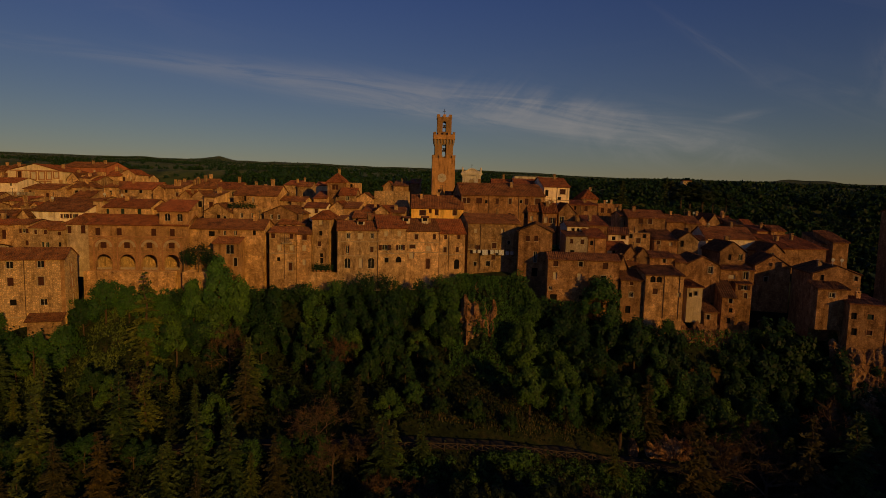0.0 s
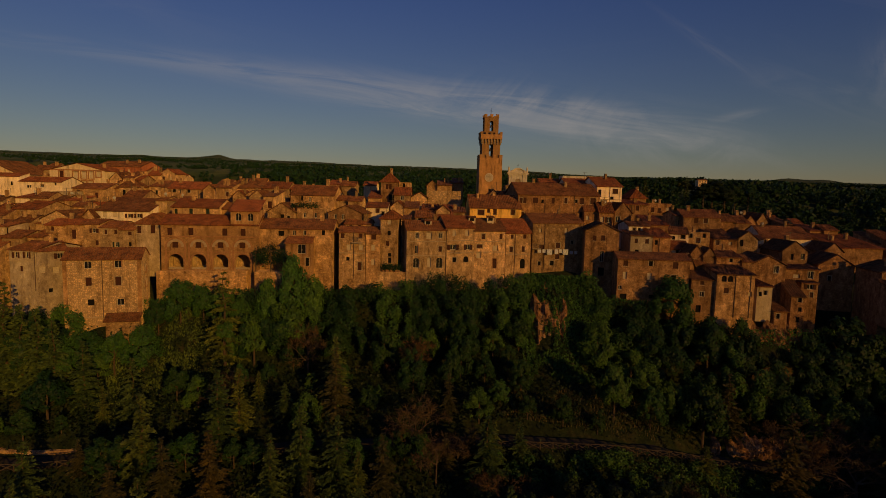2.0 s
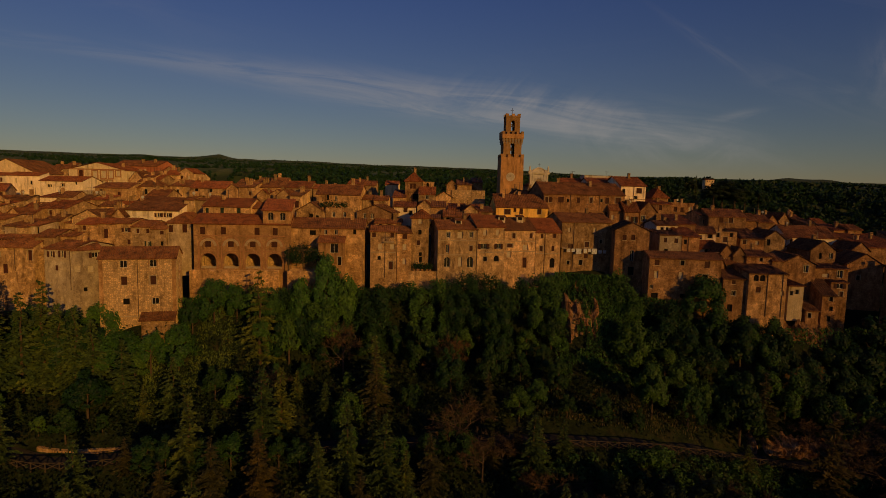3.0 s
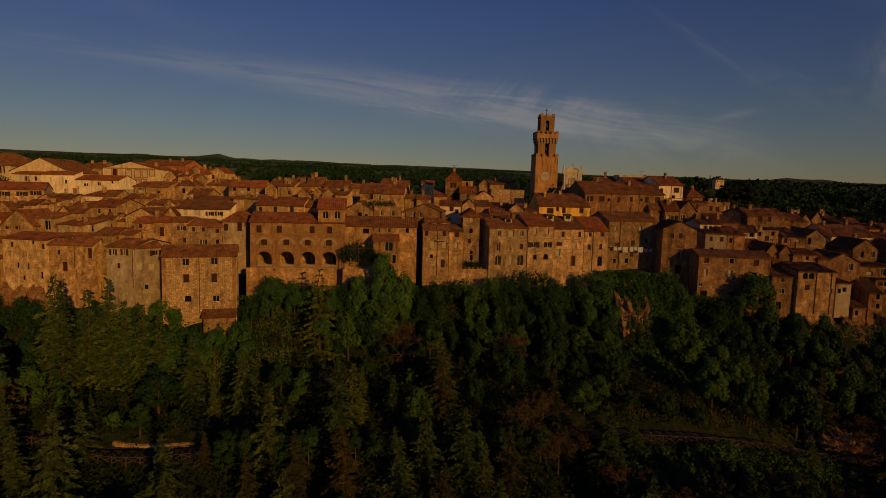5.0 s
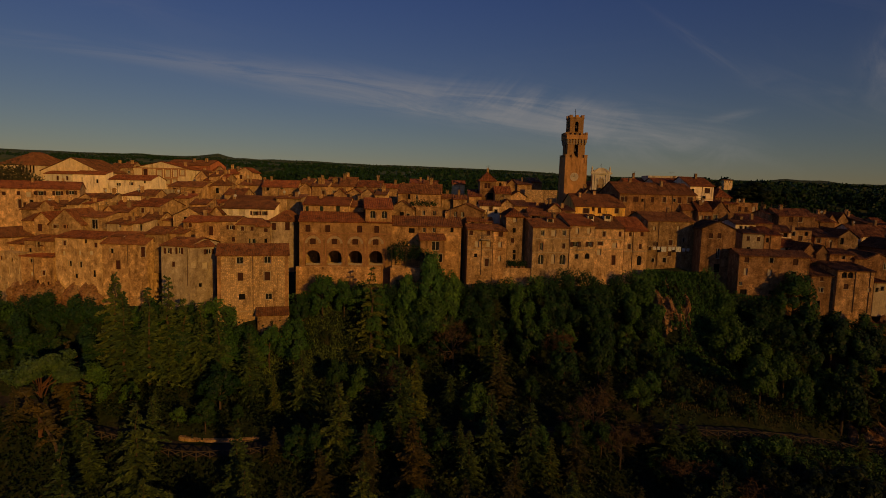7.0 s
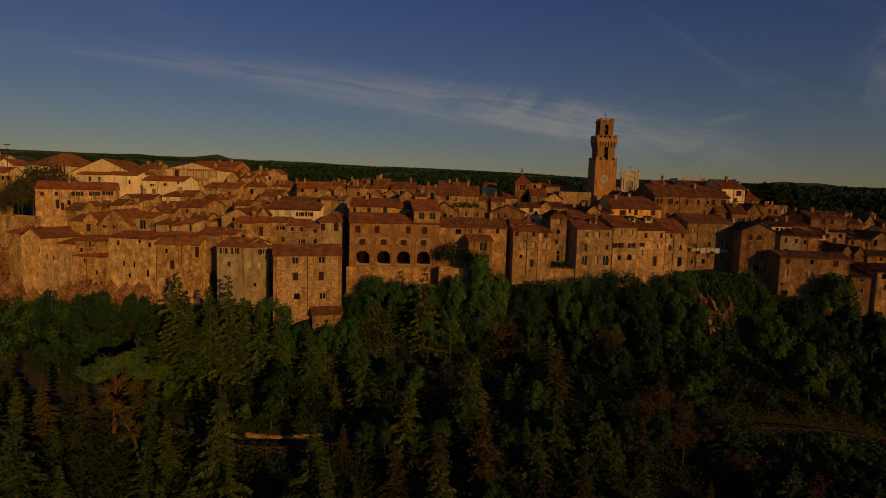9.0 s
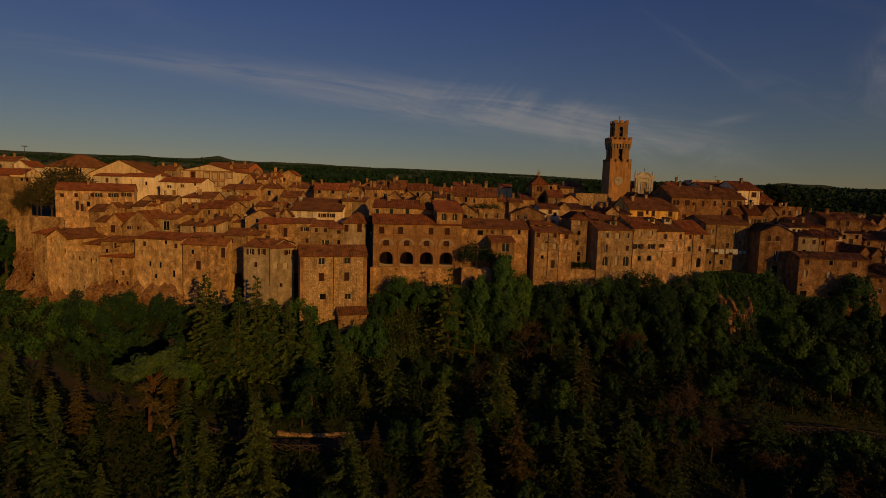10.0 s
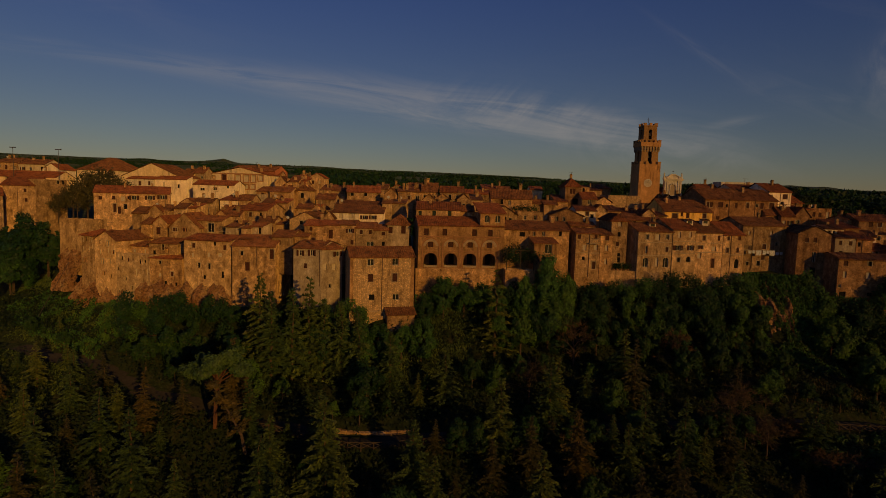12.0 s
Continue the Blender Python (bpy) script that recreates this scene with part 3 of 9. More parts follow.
EDGE = ((-230, 190), (-165, 150), (-146, 124), (-137, 113), (-131, 109), (-122, 104.5), (-112, 100.5), (-104, 99.5), (-90, 94.5), (-66, 94), (-60, 100), (-30, 103), (-8, 104.5),
        (4, 107), (8, 105), (15, 105), (22, 101), (40, 97.5), (47, 98), (54, 103), (62, 105), (70, 98), (80, 94), (105, 92), (160, 110), (300, 150))
TOP = ((-230, 25), (-150, 16), (-138, 14), (-120, 15), (-104, 16), (-90, 16.5), (-64, 16.5), (-55, 20), (-10, 20.8), (2, 21), (6, 23.4), (13, 23.6), (18, 19), (40, 15), (50, 14), (62, 12), (75, 17), (110, 12), (200, -5), (300, -10))
BACK = ((-300, 900), (-170, 420), (-120, 260), (-60, 215), (20, 185), (40, 165), (70, 148), (110, 125), (160, 118))
ROAD = ((-135, 93.0), (-120, 88.0), (-100, 80.5), (-85, 75.5), (-70, 72.8), (-50, 74.5), (-20, 75.2), (-2, 76.0), (8, 77.0), (18, 79.2), (28, 81.4), (36, 82.6), (48, 83.0), (70, 80.0), (110, 74))
ROAD_Z = ((-135, 9.8), (-120, 8.8), (-100, 5.6), (-85, 3.8), (-70, 2.4), (-50, 3.4), (-20, 5.2), (-2, 5.6), (8, 5.0), (18, 3.3), (28, 1.0), (36, -0.5), (48, -1.6), (110, -4))


def far_rise(x, y):
    """The land beyond the town, rising slowly to low hills."""
    d = math.hypot(x, y)
    a = math.degrees(math.atan2(x, max(y, 1.0)))
    sky = along(((-60, 2.1), (-38, 2.1), (-20, 2.2), (0, 2.05), (20, 1.5), (38, 1.2), (60, 1.1)), a)
    k = min(1.0, max(0.0, (d - 255) / 230))
    h = -8 + 46 * k * k * (3 - 2 * k) + max(0.0, d - 450) * 1.15 * math.tan(radians(sky)) + 9 * math.exp(-((x - 168) ** 2 + (y - 425) ** 2) / 70 ** 2)
    h += 9 * noise.noise((x / 300, y / 300, 2.0)) * min(1, max(0, (d - 250) / 400)) + 4 * noise.noise((x / 90, y / 90, 7.0)) * min(1, max(0, (d - 250) / 400))
    for ba, bd, bw, bh in ((-21.3, 3500, 1.3, 17), (-21.2, 3400, 0.45, 6), (-22.2, 3500, 2.6, 9), (-27.6, 3300, 1.7, 13), (-16.4, 3600, 1.6, 8), (-13, 3700, 2.4, 10), (-5, 3700, 3.0, 8), (30.5, 3900, 1.2, 26), (33, 3900, 1.6, 22)):
        h += bh * math.exp(-((a - ba) / bw) ** 2 - ((d - bd) / 500) ** 2)
    return h


def ground_height(x, y):
    edge, top = along(EDGE, x), along(TOP, x)
    s = edge - y
    if s < 0:
        back = along(BACK, x)
        inner = top + min(6.0, -s * 0.09)
        b = y - back
        if b > 0:
            f = min(1.0, b / 90)
            f = f * f * (3 - 2 * f)
            return inner + (far_rise(x, y) - inner) * f
        return inner
    ry, rz = along(ROAD, x), along(ROAD_Z, x)
    t = y - ry
    if t > 2.4:
        span = max(edge - (ry + 2.4), 1.0)
        f = (t - 2.4) / span
        z = rz + (top - rz) * (0.42 * f + 0.58 * max(0.0, (f - 0.55) / 0.45) ** 1.5)
        z += min(1.2, (t - 2.4) * 1.2) * (1 - f) + 1.3 * noise.noise((x / 7, y / 7, 1.0)) * min(1, 3 * f * (1 - f) + 0.05)
    elif t > -2.0:
        z = rz
    else:
        u = -2.0 - t
        z = rz - 0.42 * u if u < 28 else rz - 11.76 - 0.05 * (u - 28)
        z += 0.8 * noise.noise((x / 9, y / 9, 4.0)) * min(1, u / 4)
        # the far side of the valley, behind the camera, higher to the right: unseen, added to cast shade
        if y < -40:
            # crest heights follow where the shadow edge should fall, noise makes it ragged
            crest = along(((-250, 28), (-20, 30), (40, 34), (80, 42), (110, 48), (130, 51), (150, 57), (165, 64), (180, 72), (200, 79), (230, 90), (320, 98)), x)
            z += (crest + 10 + 7 * noise.noise((x / 16, 0.3, 1.7))) * min(1.0, (-40 - y) / 90) ** 0.8
    if x > 95:
        z += min(40.0, (x - 95) * 0.25) * min(1.0, max(0.0, (95 - y) / 40)) * (1 if y > -40 else max(0.0, 1 + (y + 40) / 60))
    return z


def axis(*runs):
    out = []
    for a, b, step in runs:
        out += list(np.arange(a, b, step))
    return out + [runs[-1][1]]


def ground_material():
    m, n, l, b = material("meadow_and_soil", 0.95)
    geo = n.new("ShaderNodeNewGeometry").outputs["Position"]
    nor = n.new("ShaderNodeNewGeometry").outputs["Normal"]
    wide = tex_noise(n, l, geo, 0.012, 4, 0.6)
    near = tex_noise(n, l, geo, 0.35, 6, 0.65)
    col = ramp_of(n, l, near, ((0.3, (0.012, 0.017, 0.006)), (0.5, (0.024, 0.032, 0.01)), (0.7, (0.05, 0.042, 0.02))))
    field = ramp_of(n, l, wide, ((0.4, (0.022, 0.034, 0.013)), (0.47, (0.04, 0.058, 0.02)), (0.52, (0.075, 0.085, 0.034)), (0.56, (0.03, 0.046, 0.016)), (0.64, (0.05, 0.07, 0.022))))
    far = n.new("ShaderNodeSeparateXYZ")
    l.new(geo, far.inputs["Vector"])
    reach = n.new("ShaderNodeMapRange")
    reach.inputs["From Min"].default_value, reach.inputs["From Max"].default_value, reach.inputs["To Max"].default_value = 150, 400, 0.85
    l.new(far.outputs["Y"], reach.inputs["Value"])
    clump = ramp_of(n, l, tex_noise(n, l, geo, 1.6, 8, 0.8), ((0.35, (0.25, 0.3, 0.25)), (0.5, (0.8, 0.85, 0.8)), (0.68, (1.5, 1.6, 1.4))))
    col = mix_of(n, l, 1.0, col, clump, "MULTIPLY")
    col = mix_of(n, l, reach.outputs["Result"], col, field)
    sep = n.new("ShaderNodeSeparateXYZ")
    l.new(nor, sep.inputs["Vector"])
    steep = ramp_of(n, l, sep.outputs["Z"], ((0.3, (1, 1, 1)), (0.45, (0, 0, 0))))
    rock = ramp_of(n, l, tex_noise(n, l, scaled(n, l, geo, 0.5, 0.5, 0.2), 1.2, 6, 0.7), ((0.3, (0.14, 0.06, 0.03)), (0.55, (0.3, 0.15, 0.075)), (0.75, (0.36, 0.24, 0.14))))
    col = mix_of(n, l, steep, col, rock)
    l.new(col, b.inputs["Base Color"])
    bump_of(n, l, b, near, 0.8, 0.4)
    return m


def build_ground():
    xs = axis((-4600, -2400, 200), (-2400, -260, 45), (-260, -150, 8), (-150, 100, 2.0), (100, 200, 8), (200, 2400, 45), (2400, 4600, 200))
    ys = axis((-700, -60, 40), (-60, 40, 6), (40, 60, 3), (60, 116, 1.4), (116, 200, 6), (200, 420, 14), (420, 1200, 45), (1200, 4900, 90))
    verts = [(x, y, ground_height(x, y)) for y in ys for x in xs]
    k = len(xs)
    faces = [(j * k + i, j * k + i + 1, (j + 1) * k + i + 1, (j + 1) * k + i) for j in range(len(ys) - 1) for i in range(k - 1)]
    me = bpy.data.meshes.new("ground")
    me.from_pydata(verts, [], faces)
    me.materials.append(ground_material())
    me.polygons.foreach_set("use_smooth", [True] * len(me.polygons))
    tagged(new("ground", me), "grassy valley, tufa cliff and distant rolling farmland", "ground", kind="structure")


build_ground()


# ---- bell tower ----
MERLON_CACHE = {}


def battlements(ob, w, z, h=0.75, n=4, t=0.35):
    """Merlons round the edge of a square platform of side w, each a piece of its own."""
    step = w / (2 * n - 1)
    key = (round(step, 3), h, t)
    if key not in MERLON_CACHE:
        bm = bmesh.new()
        box(bm, -step / 2, step / 2, -t / 2, t / 2, 0, h * 0.85)
        box(bm, -step / 2 - 0.03, step / 2 + 0.03, -t / 2 - 0.03, t / 2 + 0.03, h * 0.85, h)
        MERLON_CACHE[key] = finish(bm, "merlon", WALL["tower"])
    for i in range(n):
        a = -w / 2 + (2 * i + 0.5) * step
        for s in (-1, 1):
            e = s * (w - t) / 2
            part("merlon", MERLON_CACHE[key], None, ob, "", pose(a, e, z))
            if 0 < i < n - 1:
                part("merlon", MERLON_CACHE[key], None, ob, "", pose(e, a, z, 0, 0, 90))


def four_walls(bm, w, z0, z1, hole=None):
    """Four walls of a square shaft, each with an arched opening."""
    for k in range(4):
        tmp = bmesh.new()
        wall_with_openings(tmp, w, z0, z1, [hole] if hole else [], reveal=0.55)
        me = bpy.data.meshes.new("side")
        tmp.to_mesh(me)
        tmp.free()
        me.transform(Matrix.Rotation(k * math.pi / 2, 4, "Z") @ Matrix.Translation((-w / 2, -w / 2, 0)))
        bm.from_mesh(me)
        bpy.data.meshes.remove(me)
    box(bm, -w / 2 + 0.02, w / 2 - 0.02, -w / 2 + 0.02, w / 2 - 0.02, z1 - 0.12, z1 - 0.01)


def bell_tower(x, y, turn):
    ob = thing("bell_tower", pose(x, y, 24, 0, 0, turn), "tall orange-brown bell tower with battlements and a clock", "bell tower")
    z = 24
    bm = bmesh.new()
    # plain lower shaft, a little wider at the foot
    lo, hi = 3.15, 3.0
    for k in range(4):
        r = Matrix.Rotation(k * math.pi / 2, 3, "Z")
        face(bm, [r @ Vector(p) for p in ((-lo, -lo, 0), (lo, -lo, 0), (hi, -hi, 48.6 - z), (-hi, -hi, 48.6 - z))])
    face(bm, [(-hi, -hi, 48.6 - z), (hi, -hi, 48.6 - z), (hi, hi, 48.6 - z), (-hi, hi, 48.6 - z)])
    box(bm, -hi - 0.12, hi + 0.12, -hi - 0.12, hi + 0.12, 45.55 - z, 45.75 - z)
    part("lower_shaft", bm, WALL["tower"], ob)
    battlements(ob, 6.05, 48.6 - z, 0.8, 4)
    bm = bmesh.new()
    four_walls(bm, 4.8, 48.6 - z, 53.8 - z, (2.4, 49.0 - z, 1.05, 3.4, True))
    part("middle_shaft", bm, WALL["tower"], ob)
    bm = bmesh.new()
    # corbelled gallery
    tmp = bmesh.new()
    box(tmp, -0.17, 0.17, -2.75, -2.38, 52.6 - z, 53.5 - z)
    box(tmp, -0.17, 0.17, -2.6, -2.38, 52.1 - z, 52.6 - z)
    corbel = finish(tmp, "corbel", STONE_TRIM)
    for k in range(4):
        r = Matrix.Rotation(k * math.pi / 2, 4, "Z")
        for i in range(7):
            part("corbel", corbel, None, ob, "", r @ pose(-2.4 + 4.8 * i / 6, 0, 0))
    box(bm, -2.85, 2.85, -2.85, 2.85, 53.5 - z, 54.7 - z)
    battlements(ob, 5.7, 54.7 - z, 0.7, 5)
    part("gallery", bm, WALL["tower"], ob)
    bm = bmesh.new()
    four_walls(bm, 3.75, 54.7 - z, 59.4 - z, (1.88, 55.6 - z, 0.95, 2.7, True))
    box(bm, -1.98, 1.98, -1.98, 1.98, 59.1 - z, 59.4 - z)
    battlements(ob, 3.9, 59.4 - z, 0.65, 3, 0.4)
    part("upper_shaft", bm, WALL["tower"], ob)
    bm = bmesh.new()
    tube(bm, (0, 0, 59.4 - z), (0, 0, 61.8 - z), 0.07, 0.05)
    tube(bm, (-0.45, 0, 61.1 - z), (0.45, 0, 61.1 - z), 0.05, 0.05)
    part("cross", bm, METAL, ob, "iron cross on a pole")
    for zz, s in ((50.4, 1.0), (56.6, 0.85)):
        bm = bmesh.new()
        for a, b, r0, r1 in ((0.0, 0.15, 0.5, 0.45), (0.15, 0.55, 0.45, 0.3), (0.55, 0.8, 0.3, 0.18)):
            tube(bm, (0, 0, a * s), (0, 0, b * s), r0 * s, r1 * s, 12)
        tube(bm, (-1.8 * s, 0, 0.85 * s), (1.8 * s, 0, 0.85 * s), 0.08, 0.08)
        part("bell", bm, METAL, ob, "bronze bell on a beam", pose(0, -1.2, zz - z))
    # clock
    bm = bmesh.new()
    ring = [bm.verts.new((1.05 * math.cos(a), 0, 1.05 * math.sin(a))) for a in np.linspace(0, math.tau, 32, endpoint=False)]
    bm.faces.new(ring)
    clock = part("clock_face", bm, BLIND, ob, "pale round clock face", pose(-0.4, -3.1, 43.4 - z))
    bm = bmesh.new()
    for k in range(32):
        a, b = k * math.tau / 32, (k + 1) * math.tau / 32
        for r0, r1 in ((0.98, 1.14), (0.62, 0.67)):
            face(bm, [(r * math.cos(t), -0.06, r * math.sin(t)) for r, t in ((r0, a), (r1, a), (r1, b), (r0, b))])
    for k in range(12):
        a = k * math.tau / 12
        tube(bm, (0.72 * math.cos(a), -0.05, 0.72 * math.sin(a)), (0.92 * math.cos(a), -0.05, 0.92 * math.sin(a)), 0.035, 0.035, 4)
    part("clock_rim", bm, PALE_STONE, clock)
    bm = bmesh.new()
    tube(bm, (0, -0.08, 0), (-0.42, -0.08, 0.3), 0.05, 0.03, 4)
    tube(bm, (0, -0.08, 0), (0.1, -0.08, 0.75), 0.04, 0.02, 4)
    part("clock_pointer", bm, METAL, clock)
    return ob


bell_tower(-0.5, 156.9, 3)


# ---- church front beside the tower ----
def church_front(x, y):
    ob = thing("church", pose(x, y, 36), "pale stone baroque church front beside the bell tower", "church")
    half = [(2.5, -2), (2.5, 8.6), (2.75, 8.7), (2.75, 9.05), (2.2, 9.1), (2.05, 9.45), (1.75, 9.6), (1.35, 9.65), (1.1, 9.9), (0.7, 10.1), (0.35, 10.18), (0.0, 10.2)]
    pts = half + [(-a, b) for a, b in half[-2::-1]]
    bm = bmesh.new()
    front = [bm.verts.new((a, 0, b)) for a, b in pts]
    back = [bm.verts.new((a, 0.8, b)) for a, b in pts]
    bm.faces.new(front[::-1])
    bm.faces.new(back)
    for i in range(len(pts)):
        j = (i + 1) % len(pts)
        bm.faces.new((front[i], front[j], back[j], back[i]))
    bmesh.ops.recalc_face_normals(bm, faces=bm.faces)
    part("facade", bm, PALE_STONE, ob)
    for u in (-2.2, -1.55, 1.55, 2.2):
        bm = bmesh.new()
        box(bm, -0.2, 0.2, -0.24, -0.003, 0, 7.9)
        box(bm, -0.27, 0.27, -0.32, -0.003, 7.9, 8.3)
        part("pilaster", bm, PALE_STONE, ob, "", pose(u, 0, 0))
    bm = bmesh.new()
    box(bm, -2.85, 2.85, -0.5, -0.003, 8.5, 8.68)
    box(bm, -2.75, 2.75, -0.36, -0.003, 8.3, 8.5)
    box(bm, -2.95, 2.95, -0.6, -0.003, 8.68, 8.86)
    part("cornice", bm, PALE_STONE, ob)
    # curved crest over the cornice
    bm = bmesh.new()
    k = 12
    for i in range(k):
        p, q = math.pi * i / k, math.pi * (i + 1) / k
        ring = [(r * math.cos(t), 8.9 + 0.62 * r * math.sin(t)) for r, t in ((1.6, p), (1.9, p), (1.9, q), (1.6, q))]
        face(bm, [(x_, -0.25, z_) for x_, z_ in ring])
        face(bm, [(ring[1][0], -0.25, ring[1][1]), (ring[1][0], -0.002, ring[1][1]), (ring[2][0], -0.002, ring[2][1]), (ring[2][0], -0.25, ring[2][1])])
        face(bm, [(ring[0][0], -0.25, ring[0][1]), (ring[3][0], -0.25, ring[3][1]), (ring[3][0], -0.002, ring[3][1]), (ring[0][0], -0.002, ring[0][1])])
    part("crest", bm, PALE_STONE, ob)
    # the arched niche and its moulded rim
    bm = bmesh.new()
    ring = [(-0.75, 4.2), (0.75, 4.2)] + [(0.75 * math.cos(math.pi * i / k), 6.6 + 0.75 * math.sin(math.pi * i / k)) for i in range(k + 1)]
    face(bm, [(x_, -0.012, z_) for x_, z_ in ring])
    niche = part("niche", bm, STONE_TRIM, ob)
    bm = bmesh.new()
    for i in range(k):
        p, q = math.pi * i / k, math.pi * (i + 1) / k
        for r0, r1, y0 in ((0.75, 0.95, -0.3), (1.05, 1.2, -0.16)):
            ring = [(r * math.cos(t), 6.6 + r * math.sin(t)) for r, t in ((r0, p), (r1, p), (r1, q), (r0, q))]
            face(bm, [(x_, y0, z_) for x_, z_ in ring])
            face(bm, [(ring[0][0], y0, ring[0][1]), (ring[3][0], y0, ring[3][1]), (ring[3][0], -0.003, ring[3][1]), (ring[0][0], -0.003, ring[0][1])])
            face(bm, [(ring[1][0], y0, ring[1][1]), (ring[1][0], -0.003, ring[1][1]), (ring[2][0], -0.003, ring[2][1]), (ring[2][0], y0, ring[2][1])])
    for sg in (-1, 1):
        box(bm, sg * 0.85 - 0.1, sg * 0.85 + 0.1, -0.3, -0.003, 4.0, 6.6)
    box(bm, -0.16, 0.16, -0.42, -0.3, 7.2, 7.75)
    part("rim", bm, PALE_STONE, niche)
    # scrolls leaning on both flanks, each with a round eye
    for sg in (-1, 1):
        bm = bmesh.new()
        m_ = 14
        for i in range(m_):
            f0, f1 = i / m_, (i + 1) / m_
            x0_, x1_ = 2.5 + 2.0 * f0, 2.5 + 2.0 * f1
            h0, h1 = (1.9 + 3.6 * (1 - f) ** 2.2 for f in (f0, f1))
            face(bm, ((sg * x0_, 0.1, -2), (sg * x1_, 0.1, -2), (sg * x1_, 0.1, h1), (sg * x0_, 0.1, h0)))
            face(bm, ((sg * x0_, 0.1, h0), (sg * x1_, 0.1, h1), (sg * x1_, 0.6, h1), (sg * x0_, 0.6, h0)))
        shoulder = part("scroll", bm, PALE_STONE, ob)
        bm = bmesh.new()
        for i in range(16):
            p, q = math.tau * i / 16, math.tau * (i + 1) / 16
            face(bm, [(sg * 3.6 + r * math.cos(t), -0.06, 1.5 + r * math.sin(t)) for r, t in ((0.62, p), (0.95, p), (0.95, q), (0.62, q))])
            face(bm, [(sg * 3.6 + 0.95 * math.cos(t), y_, 1.5 + 0.95 * math.sin(t)) for t, y_ in ((p, -0.06), (p, 0.098), (q, 0.098), (q, -0.06))])
        part("scroll_rim", bm, PALE_STONE, shoulder)
        bm = bmesh.new()
        bm.faces.new([bm.verts.new((sg * 3.6 + 0.62 * math.cos(math.tau * i / 16), -0.02, 1.5 + 0.62 * math.sin(math.tau * i / 16))) for i in range(16)])
        # flat disc, the shade of a hollow painted near black
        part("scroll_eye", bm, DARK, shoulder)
    # figures on plinths reduced to plain tapered shapes
    for u in (-2.45, 2.45):
        bm = bmesh.new()
        tube(bm, (0, 0, 0), (0, 0, 0.45), 0.3, 0.26, 8)
        tube(bm, (0, 0, 0.45), (0, 0, 0.95), 0.2, 0.26, 8)
        tube(bm, (0, 0, 0.95), (0, 0, 1.5), 0.26, 0.08, 8)
        part("pinnacle", bm, PALE_STONE, ob, "", pose(u, 0.3, 9.05))
    bm = bmesh.new()
    tube(bm, (0, 0, 0), (0, 0, 1.1), 0.05, 0.04)
    tube(bm, (-0.3, 0, 0.75), (0.3, 0, 0.75), 0.04, 0.04)
    part("cross", bm, METAL, ob, "", pose(0, 0.4, 10.15))
    bm = bmesh.new()
    box(bm, -2.3, 2.3, 0.8, 14, -8, 5.2)
    part("nave", bm, WALL["plaster"], ob)
    bm = bmesh.new()
    roof_panel(bm, (-2.6, 14, 5.2), (-2.6, 0.8, 5.2), (0, 14, 6.6), (0, 0.8, 6.6))
    roof_panel(bm, (2.6, 0.8, 5.2), (2.6, 14, 5.2), (0, 0.8, 6.6), (0, 14, 6.6))
    part("roof", bm, ROOF["old"], ob)


church_front(7.2, 156.0)


